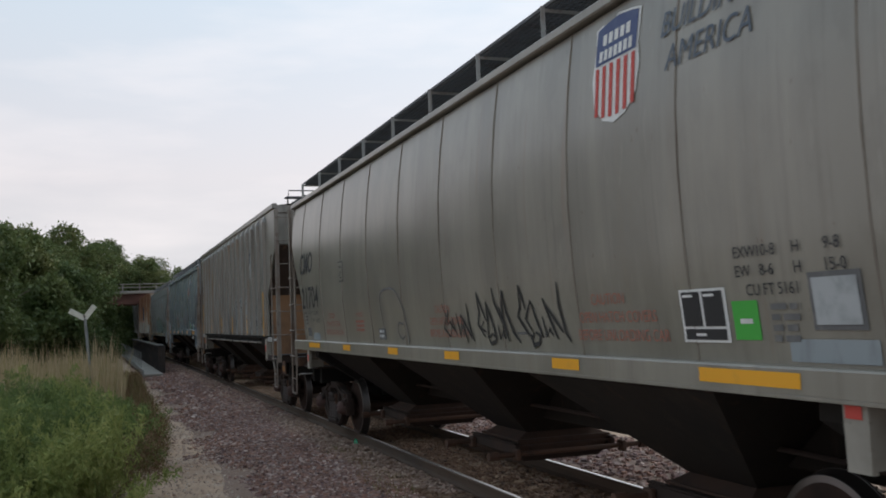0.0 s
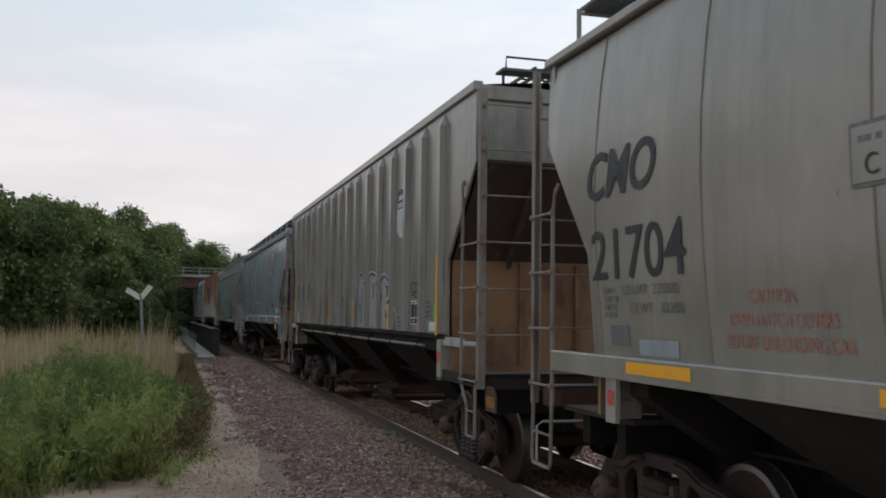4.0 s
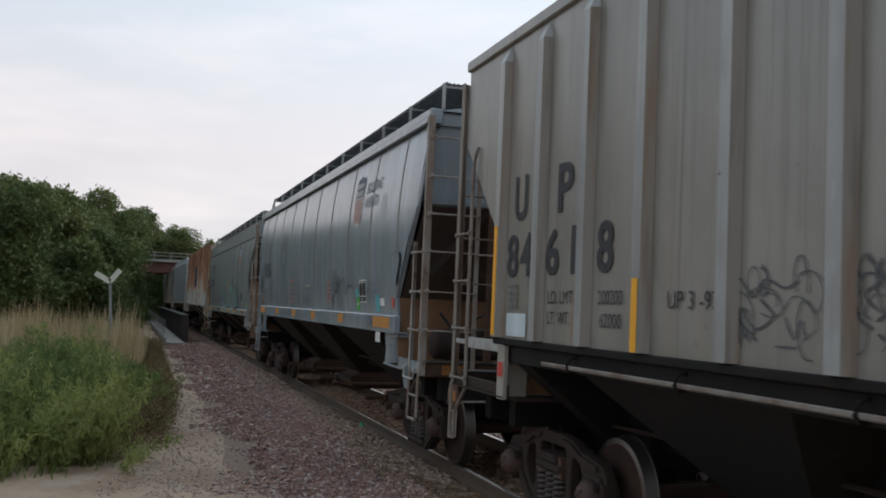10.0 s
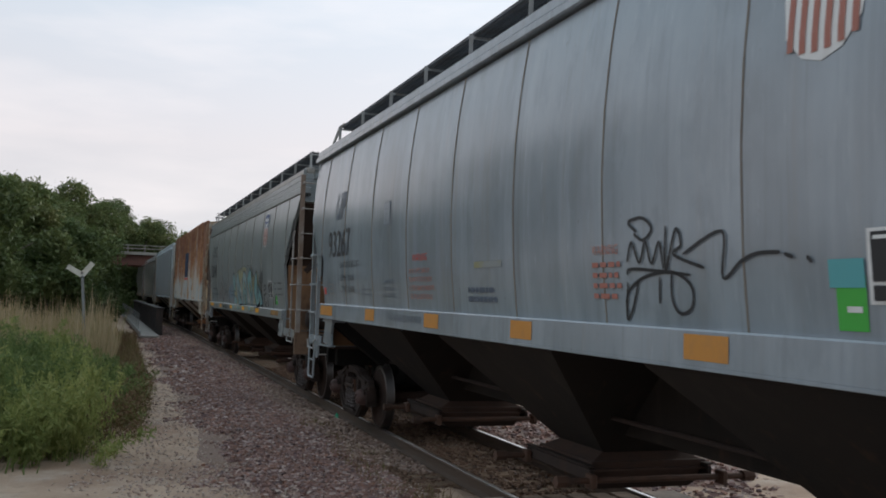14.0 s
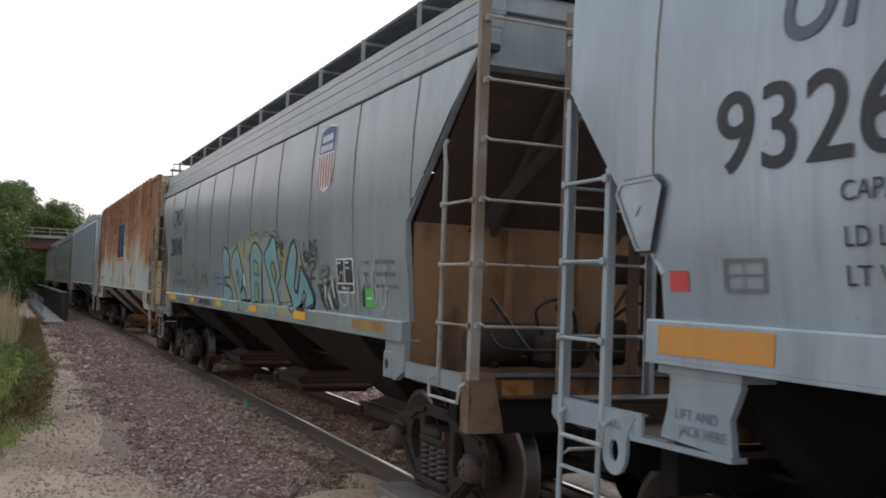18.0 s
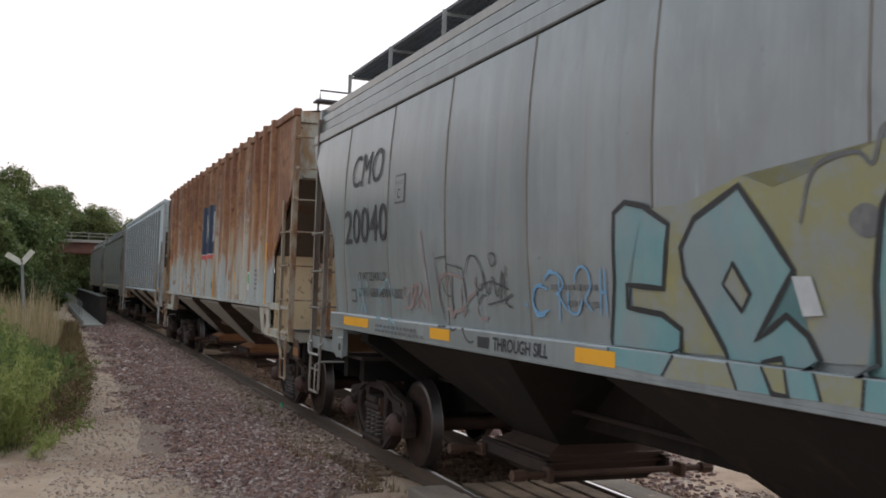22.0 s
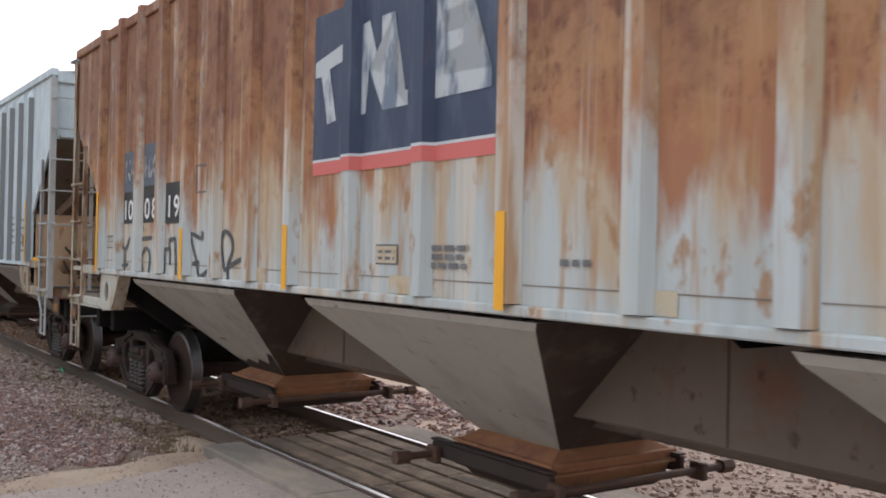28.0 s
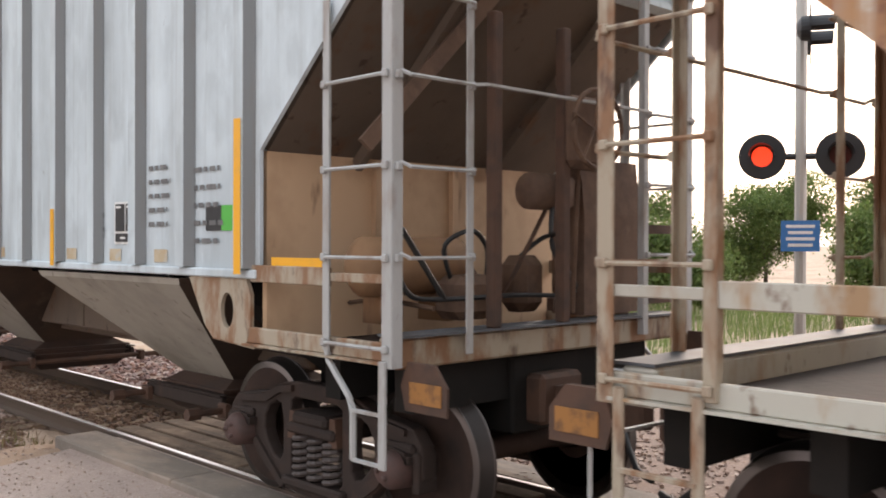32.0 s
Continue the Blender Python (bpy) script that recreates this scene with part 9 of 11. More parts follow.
stroke('graffiti_line', D, D_S, [(6.89, 1.98), (6.71, 2.09)], 0.026, M_BLUE_PALE, 0.012, True, False)
stroke('graffiti_line', D, D_S, [(6.49, 2.16), (6.46, 2.03)], 0.026, M_BLUE_PALE, 0.012, True, False)
stroke('graffiti_line', D, D_S, [(6.01, 2.1), (6.08, 1.98), (5.98, 1.89)], 0.026, M_BLUE_PALE, 0.012, True, False)
stroke('graffiti_line', D, D_S, [(5.86, 2.07), (5.82, 2.16), (5.73, 2.16), (5.65, 2.05), (5.57, 1.94), (5.6, 1.87)], 0.026, M_BLUE_PALE, 0.012, True, False)
stroke('graffiti_line', D, D_S, [(6.76, 1.78), (6.67, 1.89), (6.53, 1.81)], 0.026, M_BLUE_PALE, 0.012, True, False)
stroke('graffiti_line', D, D_S, [(6.01, 2.04), (5.9, 2.1)], 0.026, M_BLUE_PALE, 0.012, True, False)
stroke('graffiti_line', D, D_SILL, [(5.96, 1.75), (5.89, 1.755), (5.8, 1.755)], 0.03, M_BLUE_PALE, 0.004, True, False)
stroke('graffiti_line', D, D_SILL, [(5.95, 1.69), (5.79, 1.64), (5.67, 1.71)], 0.03, M_BLUE_PALE, 0.004, True, False)
stroke('graffiti_line', D, D_SILL, [(5.61, 1.63), (5.53, 1.755), (5.46, 1.75), (5.35, 1.72), (5.28, 1.62)], 0.03, M_BLUE_PALE, 0.004, True, False)
stroke('graffiti_line', D, D_SILL, [(5.47, 1.6), (5.44, 1.71)], 0.03, M_BLUE_PALE, 0.004, True, False)
stroke('graffiti_line', D, (lambda y, z: 1.53), [(7.78, 1.62), (7.72, 1.49), (7.6, 1.48), (7.49, 1.55)], 0.03, M_BLUE_PALE, 0.004, True, False)
stroke('graffiti_line', D, (lambda y, z: 1.53), [(7.69, 1.66), (7.6, 1.55), (7.52, 1.66)], 0.03, M_BLUE_PALE, 0.004, True, False)
stroke('graffiti_line', D, (lambda y, z: 1.53), [(7.75, 1.35), (7.66, 1.41), (7.58, 1.38)], 0.03, M_BLUE_PALE, 0.004, True, False)
stroke('graffiti_line', E_, E_S, [(6.27, 2.15), (6.04, 2.01), (5.85, 2.16)], 0.042, M_TAG_GREY, 0.012, True, False)
stroke('graffiti_line', E_, E_S, [(6.05, 2.01), (6.02, 1.71)], 0.042, M_TAG_GREY, 0.012, True, False)
stroke('graffiti_line', E_, E_S, [(6.16, 1.81), (5.89, 1.83)], 0.042, M_TAG_GREY, 0.012, True, False)
stroke('graffiti_line', E_, E_S, [(5.46, 2.13), (5.02, 2.15)], 0.042, M_TAG_GREY, 0.012, True, False)
stroke('graffiti_line', E_, E_S, [(5.25, 2.04), (5.38, 1.91), (5.29, 1.73), (5.13, 1.75), (5.09, 1.95), (5.21, 2.04)], 0.042, M_TAG_GREY, 0.012, True, False)
stroke('graffiti_line', E_, E_S, [(4.68, 2.01), (4.4, 2.03)], 0.042, M_TAG_GREY, 0.012, True, False)
stroke('graffiti_line', E_, E_S, [(4.57, 2.01), (4.58, 1.69)], 0.042, M_TAG_GREY, 0.012, True, False)
stroke('graffiti_line', E_, E_S, [(4.44, 2.12), (4.23, 2.14)], 0.042, M_TAG_GREY, 0.012, True, False)
stroke('graffiti_line', E_, E_S, [(4.43, 2.11), (4.39, 1.85)], 0.042, M_TAG_GREY, 0.012, True, False)
stroke('graffiti_line', E_, E_S, [(4.25, 2.14), (4.19, 1.7)], 0.042, M_TAG_GREY, 0.012, True, False)
stroke('graffiti_line', E_, E_S, [(3.45, 2.21), (3.48, 2.14), (3.77, 2.17), (3.58, 1.89)], 0.042, M_TAG_GREY, 0.012, True, False)
stroke('graffiti_line', E_, E_S, [(3.71, 1.88), (3.52, 1.9)], 0.042, M_TAG_GREY, 0.012, True, False)
stroke('graffiti_line', E_, E_S, [(3.58, 1.89), (3.51, 1.76), (3.26, 1.83)], 0.042, M_TAG_GREY, 0.012, True, False)
stroke('graffiti_line', E_, E_S, [(2.86, 1.83), (2.94, 2.1), (2.86, 2.2), (2.71, 2.15), (2.67, 2.02), (2.79, 1.88)], 0.042, M_TAG_GREY, 0.012, True, False)
stroke('graffiti_line', E_, E_S, [(2.86, 1.83), (2.65, 1.9), (2.37, 1.97)], 0.042, M_TAG_GREY, 0.012, True, False)
stroke('graffiti_line', E_, E_S, [(2.79, 1.87), (2.76, 1.71)], 0.042, M_TAG_GREY, 0.012, True, False)
stroke('graffiti_line', E_, E_S, [(2.29, 2.19), (2.27, 1.93)], 0.042, M_TAG_GREY, 0.012, True, False)
stroke('graffiti_line', E_, E_S, [(2.28, 1.87), (2.31, 1.78), (2.27, 1.74), (2.23, 1.8), (2.28, 1.87)], 0.042, M_TAG_GREY, 0.012, True, False)
stroke('graffiti_line', D, D_S, [(2.15, 2.11), (2.31, 2.13), (2.39, 2.03), (2.31, 1.94), (2.14, 1.96)], 0.018, M_BLUE_SPRAY, 0.016, True, False)
stroke('graffiti_line', D, D_S, [(2.52, 2.0), (2.47, 1.98)], 0.018, M_BLUE_SPRAY, 0.016, True, False)
stroke('graffiti_line', D, D_S, [(2.2, 2.18), (2.1, 2.23), (1.97, 2.21), (1.92, 2.14), (2.03, 2.07)], 0.018, M_BLUE_SPRAY, 0.016, True, False)
stroke('graffiti_line', D, D_S, [(1.97, 2.2), (1.99, 1.88)], 0.018, M_BLUE_SPRAY, 0.016, True, False)
stroke('graffiti_line', D, D_S, [(2.0, 2.08), (1.88, 1.97)], 0.018, M_BLUE_SPRAY, 0.016, True, False)
stroke('graffiti_line', D, D_S, [(1.85, 2.1), (1.85, 1.97), (1.73, 1.95), (1.66, 2.05)], 0.018, M_BLUE_SPRAY, 0.016, True, False)
stroke('graffiti_line', D, D_S, [(1.75, 2.16), (1.73, 2.23), (1.65, 2.27), (1.57, 2.23), (1.55, 2.13), (1.62, 2.05), (1.54, 1.97)], 0.018, M_BLUE_SPRAY, 0.016, True, False)
stroke('graffiti_line', D, D_S, [(1.41, 2.26), (1.44, 1.94)], 0.018, M_BLUE_SPRAY, 0.016, True, False)
stroke('graffiti_line', D, D_S, [(1.36, 2.25), (1.36, 1.95)], 0.018, M_BLUE_SPRAY, 0.016, True, False)
stroke('graffiti_line', D, D_S, [(1.43, 2.09), (1.35, 2.11)], 0.018, M_BLUE_SPRAY, 0.016, True, False)

stroke('graffiti_line', D, D_S, [(3.14, 2.39), (3.09, 2.29), (3.0, 2.33), (3.05, 2.39), (3.14, 2.38)], 0.016, M_TAG_GREY, 0.0145, True, False)
stroke('graffiti_line', D, D_S, [(3.27, 2.25), (3.18, 2.06), (3.08, 2.2), (3.0, 2.04), (2.89, 2.25), (2.94, 2.02)], 0.016, M_TAG_GREY, 0.0145, True, False)
stroke('graffiti_line', D, D_S, [(3.32, 2.13), (3.1, 2.16), (2.78, 2.1)], 0.016, M_TAG_GREY, 0.0145, True, False)
stroke('graffiti_line', D, D_S, [(2.83, 2.29), (2.86, 2.02), (2.75, 1.96)], 0.016, M_TAG_GREY, 0.0145, True, False)
stroke('graffiti_line', D, D_S, [(3.2, 1.97), (2.88, 2.02), (2.73, 2.07)], 0.016, M_TAG_GREY, 0.0145, True, False)

# ---------------------------------------------------------------- ground, ballast, track
M_DIRT = mat("pale_sandy_dirt", (0.46, 0.325, 0.23), 0.95, layers=[
    ((0.27, 0.165, 0.11), 0.85, (0.45, 0.45, 0.45), 0.45, 0.66), ((0.47, 0.385, 0.31), 0.7, (1.3, 1.3, 1.3), 0.5, 0.72), ((0.24, 0.165, 0.125), 0.5, (6, 6, 6), 0.55, 0.7), ((0.20, 0.145, 0.12), 0.45, (40, 40, 40), 0.56, 0.68), ((0.55, 0.46, 0.40), 0.6, (33, 33, 33), 0.60, 0.70)], bump=(30, 0.45))
M_BED = mat("dusty_ballast_bed", (0.22, 0.145, 0.11), 0.95, layers=[
    ((0.30, 0.215, 0.175), 0.7, (26, 26, 26), 0.48, 0.62), ((0.12, 0.08, 0.065), 0.8, (0.8, 0.8, 0.8), 0.5, 0.75), ((0.26, 0.16, 0.10), 0.6, (1.6, 1.6, 1.6), 0.52, 0.7), ((0.08, 0.06, 0.055), 0.7, (34, 34, 34), 0.56, 0.68)], bump=(30, 0.6))
M_ASPHALT = mat("worn_pinkish_asphalt", (0.42, 0.322, 0.275), 0.9, layers=[
    ((0.29, 0.215, 0.18), 0.7, (0.7, 0.7, 0.7), 0.42, 0.7), ((0.54, 0.44, 0.38), 0.8, (30, 30, 30), 0.58, 0.68), ((0.13, 0.10, 0.09), 0.75, (38, 38, 38), 0.57, 0.68), ((0.30, 0.16, 0.13), 0.6, (24, 24, 24), 0.60, 0.70)], bump=(40, 0.5))
M_SLAB = mat("worn_grey_crossing_panel", (0.20, 0.165, 0.135), 0.9, layers=[((0.31, 0.24, 0.19), 0.9, (2.2, 0.9, 1), 0.46, 0.6), ((0.11, 0.09, 0.08), 0.8, (1.6, 0.6, 1), 0.5, 0.7), ((0.30, 0.27, 0.24), 0.5, (20, 20, 20), 0.55, 0.7)], bump=(25, 0.25))
M_TIE = mat("weathered_timber", (0.17, 0.105, 0.062), 0.95, layers=[((0.22, 0.14, 0.085), 0.85, (2.5, 2.5, 2.5), 0.46, 0.62), ((0.26, 0.215, 0.165), 0.7, (1.2, 14, 14), 0.48, 0.7), ((0.06, 0.045, 0.035), 0.7, (0.8, 9, 9), 0.55, 0.75)], bump=(20, 0.3))
M_PLANK = mat("dirt_covered_plank", (0.10, 0.066, 0.043), 0.95, layers=[((0.20, 0.14, 0.095), 0.85, (2.0, 2.0, 2.0), 0.48, 0.62), ((0.05, 0.037, 0.028), 0.8, (9, 0.8, 9), 0.5, 0.7), ((0.26, 0.19, 0.14), 0.6, (14, 14, 14), 0.58, 0.7)], bump=(20, 0.4))
M_RAIL = mat("brown_rail_steel", (0.11, 0.075, 0.055), 0.75, 0.2, layers=[((0.05, 0.04, 0.035), 0.7, (3, 0.6, 3), 0.45, 0.7)], bump=(15, 0.1))
M_RAILTOP = mat("polished_rail_top", (0.62, 0.61, 0.60), 0.28, 1.0)
M_STONE = varied("pink_grey_ballast_stone", (0.15, 0.09, 0.078), [(0.31, 0.18, 0.145), (0.18, 0.12, 0.12), (0.52, 0.41, 0.36), (0.10, 0.066, 0.066), (0.31, 0.165, 0.12), (0.21, 0.14, 0.13), (0.36, 0.24, 0.195)], 0.85, True, bump=(40, 0.2))
M_STONE_BROWN = varied("dusty_brown_track_stone", (0.11, 0.066, 0.046), [(0.20, 0.125, 0.085), (0.15, 0.09, 0.06), (0.26, 0.175, 0.125), (0.075, 0.05, 0.04)], 0.9, True, bump=(40, 0.2))
M_STONE_MIX = varied("brown_pink_gravel", (0.27, 0.18, 0.145), [(0.36, 0.26, 0.205), (0.22, 0.155, 0.13), (0.46, 0.36, 0.30), (0.30, 0.20, 0.155)], 0.9, True)
M_PEBBLE = varied("pale_pink_pebble", (0.36, 0.25, 0.21), [(0.46, 0.36, 0.30), (0.29, 0.215, 0.185), (0.55, 0.46, 0.39), (0.36, 0.235, 0.185)], 0.9, True)

rng = np.random.default_rng(7)


gverts, gfaces = [], []
gx = np.concatenate([np.linspace(-900, -30, 8), np.linspace(-20, 22, 85), np.linspace(30, 900, 8)])
gy = np.concatenate([np.linspace(-400, -20, 6), np.linspace(-12, 120, 133), np.linspace(140, 1500, 8)])
for y in gy:
    for x in gx:
        wav = 0.03 * noise.noise(Vector((x * 0.6, y * 0.6, 0.0)))
        near = max(0.0, min(1.0, (y - 9.0) / 2.0)) if -14 < x < 20 else 1.0
        left = max(0.0, min(1.0, (-1.0 - x) / 4.0)) * max(0.0, min(1.0, (y - 14.0) / 6.0)) * 0.25
        gverts.append((x, y, -0.26 + wav * near + left))
nx = len(gx)
for j in range(len(gy) - 1):
    for i in range(nx - 1):
        a = j * nx + i
        gfaces.append((a, a + 1, a + nx + 1, a + nx))
ground = raw("ground", gverts, gfaces, M_DIRT)
tagged(ground, "pale sandy dirt ground beside the track", "ground", kind="structure")


def ground_z(x, y):
    near = max(0.0, min(1.0, (y - 9.0) / 2.0))
    return -0.26 + 0.03 * noise.noise(Vector((x * 0.6, y * 0.6, 0.0))) * near


def strip(name, x_of, ys, material, z_of):
    """a ribbon of ground between two edges that follows the track"""
    verts, faces = [], []
    for k, y in enumerate(ys):
        row = x_of(y)
        for x in row:
            verts.append((x, y, z_of(x, y)))
        if k:
            n = len(row)
            for i in range(n - 1):
                a = (k - 1) * n + i
                faces.append((a, a + 1, a + n + 1, a + n))
    return raw(name, verts, faces, material)


def bed_sink(x, y):
    """the bed dips under the dirt in an uneven edge at the crossing"""
    return 0.07 * max(0.0, min(1.0, (11.6 - y + 1.6 * noise.noise(Vector((x * 0.9, y * 0.5, 1.0)))) / 1.3))


bed_off = (-3.5, -3.1, -2.8, -2.3, -1.7, -1.0, 0, 1.0, 1.7, 2.3, 3.0, 4.2)
bed_h = (-0.27, -0.215, -0.205, -0.20, -0.20, -0.205, -0.205, -0.205, -0.20, -0.20, -0.215, -0.28)
bed = strip("ballast_bed", lambda y: [track_x(y) + o + (0.25 * noise.noise(Vector((o, y * 0.35, 3))) if abs(o) > 3 else 0) for o in bed_off], list(np.arange(9.4, 13.4, 0.2)) + list(np.arange(13.4, 130, 1.0)), M_BED,
            lambda x, y: float(np.interp(x - track_x(y), bed_off, bed_h)) - bed_sink(x, y))
tagged(bed, "dusty pink-grey ballast bed under the rails", "track bed", kind="structure")

# the road that crosses the track beside the camera
road = strip("road", lambda y: [-60, -20, -6, 0.5, 2.5, 3.35, 4.0, TRACK_X - 0.80], [-14, -8, -2, 3, 7.5, 9.2], M_ASPHALT,
             lambda x, y: float(np.interp(x, [-6, 2.5, 4.1], [-0.215, -0.20, -0.03])))
tagged(road, "worn pinkish asphalt road up to the rails", "road", kind="structure")
road_far = strip("road", lambda y: [TRACK_X + 0.80, 6.6, 9.0, 20, 60, 200], [-14, -8, -2, 3, 7.0, 8.6], M_BED, lambda x, y: float(np.interp(x, [5.7, 9], [-0.03, -0.20])))
tagged(road_far, "gravelly road beyond the rails", "road", kind="structure")

# rails
RAIL_PROF = [(-0.07, 0.0), (0.07, 0.0), (0.07, 0.02), (0.012, 0.045), (0.012, 0.125), (0.036, 0.14), (0.036, 0.165), (0.030, 0.172), (-0.030, 0.172), (-0.036, 0.165), (-0.036, 0.14), (-0.012, 0.125), (-0.012, 0.045), (-0.07, 0.02)]


def make_rail(side):
    ys = list(np.arange(-30, 20, 5.0)) + list(np.arange(20, 140, 2.0))
    verts, faces, n = [], [], len(RAIL_PROF)
    for k, y in enumerate(ys):
        for x, z in RAIL_PROF:
            verts.append((track_x(y) + side * 0.753 + x, y, z - 0.177))
        if k:
            for i in range(n):
                a, b = (k - 1) * n + i, (k - 1) * n + (i + 1) % n
                faces.append((a, b, b + n, a + n))
    rail = tagged(raw("rail", verts, faces, M_RAIL), "brown steel rail with a polished top", "rail", "rails of the track")
    verts, faces = [], []
    for k, y in enumerate(ys):
        for x, z in ((-0.024, -0.003), (-0.022, 0.0), (0.022, 0.0), (0.024, -0.003)):
            verts.append((track_x(y) + side * 0.753 + x, y, z))
        if k:
            for i in range(3):
                a = (k - 1) * 4 + i
                faces.append((a, a + 1, a + 5, a + 4))
    raw("running_surface", verts, faces, M_RAILTOP, rail)
    return rail


for side in (-1, 1):
    make_rail(side)


def tie_bm(bm):
    soft_box(bm, -1.3, 1.3, -0.115, 0.115, -0.14, 0.0, 0.012)
    for s in (-1, 1):
        soft_box(bm, s * 0.753 - 0.17, s * 0.753 + 0.17, -0.09, 0.09, 0.0, 0.012, 0.003)


track_ties = new("track_ties")
tagged(track_ties, "weathered timber ties half buried in ballast", "railway ties", kind="structure")
y, k = 9.6, 0
while y < 120:
    a = math.atan2(-(track_x(y + 0.5) - track_x(y - 0.5)), 1.0)
    put("tie", "tie", M_TIE, tie_bm, track_ties, Matrix.Translation((track_x(y) + random.uniform(-0.08, 0.08), y, -0.188 + random.uniform(-0.004, 0.004))) @ Matrix.Rotation(a + random.uniform(-0.02, 0.02), 4, "Z"))
    y += 0.55 + random.uniform(-0.03, 0.03)


def plank_bm(bm):
    soft_box(bm, -0.115, 0.115, -1.2, 1.2, -0.1, 0.0, 0.012)


crossing = new("crossing_planks")
tagged(crossing, "worn timber crossing planks between the rails", "crossing", kind="structure")
for yy in (-4.0, -1.5, 1.0, 3.5, 6.0, 8.4):
    for i in range(5):
        put("plank", "plank", M_PLANK, plank_bm, crossing, Matrix.Translation((TRACK_X - 0.54 + 0.27 * i, yy, -0.012 + random.uniform(-0.006, 0.004))))


def slab_bm(bm):
    soft_box(bm, -0.22, 0.22, -1.2, 1.2, -0.15, 0.0, 0.015)


for sx, off in ((-1, -1.06), (1, 1.06)):
    for yy in (-4.0, -1.5, 1.0, 3.5, 6.0, 8.4):
        put("crossing_panel", "crossing_panel", M_SLAB, slab_bm, crossing, Matrix.Translation((TRACK_X + off, yy, -0.016 + random.uniform(-0.004, 0.003))))


def stones(name, n, xs, ys, size, seed, material, z_of, label):
    """many small angular stones in one mesh"""
    r = np.random.default_rng(seed)
    base = np.array([[-1, -1, -1], [1, -1, -1], [1, 1, -1], [-1, 1, -1], [-1, -1, 1], [1, -1, 1], [1, 1, 1], [-1, 1, 1]], float) * 0.5
    px, py = xs(r, n), ys(r, n)
    tx = np.array([track_x(v) for v in py])
    px = px + tx + np.clip(-px - 1.6, 0, 1.6) / 1.6 * (0.32 * np.sin(py * 0.9) + 0.22 * np.sin(py * 2.3 + 1) + 0.12 * np.sin(py * 5.1))
    py = py + 0.55 * np.sin(px * 2.3 + 1) + 0.35 * np.sin(px * 6.1)
    s = r.uniform(size[0], size[1], (n, 1, 3)) * np.array([1.25, 1.0, 0.75])
    V = base[None] * s * (1 + r.uniform(-0.38, 0.22, (n, 8, 3)))
    ang, tilt = r.uniform(0, 6.28, n), r.uniform(-0.6, 0.6, n)
    c, sn, ct, st = np.cos(ang), np.sin(ang), np.cos(tilt), np.sin(tilt)
    y2, z2 = V[..., 1] * ct[:, None] - V[..., 2] * st[:, None], V[..., 1] * st[:, None] + V[..., 2] * ct[:, None]
    x3, y3 = V[..., 0] * c[:, None] - y2 * sn[:, None], V[..., 0] * sn[:, None] + y2 * c[:, None]
    pz = np.array([z_of(a, b) for a, b in zip(px - tx, py)]) + r.uniform(-0.01, 0.022, n)
    P = np.stack([x3 + px[:, None], y3 + py[:, None], z2 + pz[:, None]], -1).reshape(-1, 3)
    q = np.array([[3, 2, 1, 0], [4, 5, 6, 7], [0, 1, 5, 4], [1, 2, 6, 5], [2, 3, 7, 6], [3, 0, 4, 7]])
    Fc = (q[None] + 8 * np.arange(n)[:, None, None]).reshape(-1, 4)
    me = bpy.data.meshes.new(name)
    me.from_pydata(P.tolist(), [], Fc.tolist())
    me.materials.append(material)
    ob = new(name, me)
    return tagged(ob, label, "gravel", kind="stuff")


def shoulder(x, y):
    return float(np.interp(x, bed_off, bed_h)) - bed_sink(x + track_x(y), y)


def frayed(inner, outer, power):
    """dense near the rails, thinning out toward the dirt"""
    return lambda r, n: outer + (inner - outer) * np.power(r.random(n), power)


stones("ballast_stones", 27000, frayed(-1.42, -3.55, 0.62), lambda r, n: 9.9 + 17 * np.power(r.random(n), 1.2), (0.022, 0.06), 11, M_STONE, shoulder, "loose pink-grey crushed ballast stones")
stones("ballast_stones", 10000, frayed(-0.9, -3.4, 0.7), lambda r, n: r.uniform(24, 62, n), (0.05, 0.10), 12, M_STONE, shoulder, "loose pink-grey crushed ballast stones")
stones("ballast_stones", 6000, lambda r, n: r.uniform(-0.7, 0.7, n), lambda r, n: r.uniform(9.6, 30, n), (0.025, 0.055), 13, M_STONE_BROWN, lambda x, y: -0.19, "dusty brown crushed stones between the rails")
stones("ballast_stones", 9000, lambda r, n: r.uniform(0.9, 3.8, n), lambda r, n: r.uniform(8.8, 40, n), (0.035, 0.08), 14, M_STONE, shoulder, "loose pink-grey crushed ballast stones")
stones("loose_gravel", 5000, lambda r, n: -2.9 - 2.2 * np.power(r.random(n), 2.2), lambda r, n: r.uniform(8.8, 45, n), (0.008, 0.024), 15, M_PEBBLE, lambda x, y: ground_z(x + track_x(y), y) - 0.006, "scattered pale gravel on sandy dirt")
stones("loose_gravel", 4500, lambda r, n: r.uniform(-7.5, -1.4, n), lambda r, n: r.uniform(5.0, 10.5, n), (0.006, 0.02), 16, M_PEBBLE, lambda x, y: float(np.interp(x + TRACK_X, [-6, 2.5, 4.1], [-0.215, -0.20, -0.03])) - 0.004, "fine pale gravel on the road edge")
stones("loose_gravel", 10000, lambda r, n: -2.8 - 2.0 * np.power(r.random(n), 1.5), lambda r, n: 9.8 + 32 * np.power(r.random(n), 1.4), (0.012, 0.032), 18, M_PEBBLE, lambda x, y: ground_z(x + track_x(y), y) + float(np.interp(x, [-3.5, -2.9], [-0.004, 0.035])), "fine brown gravel between the ballast and the weeds")
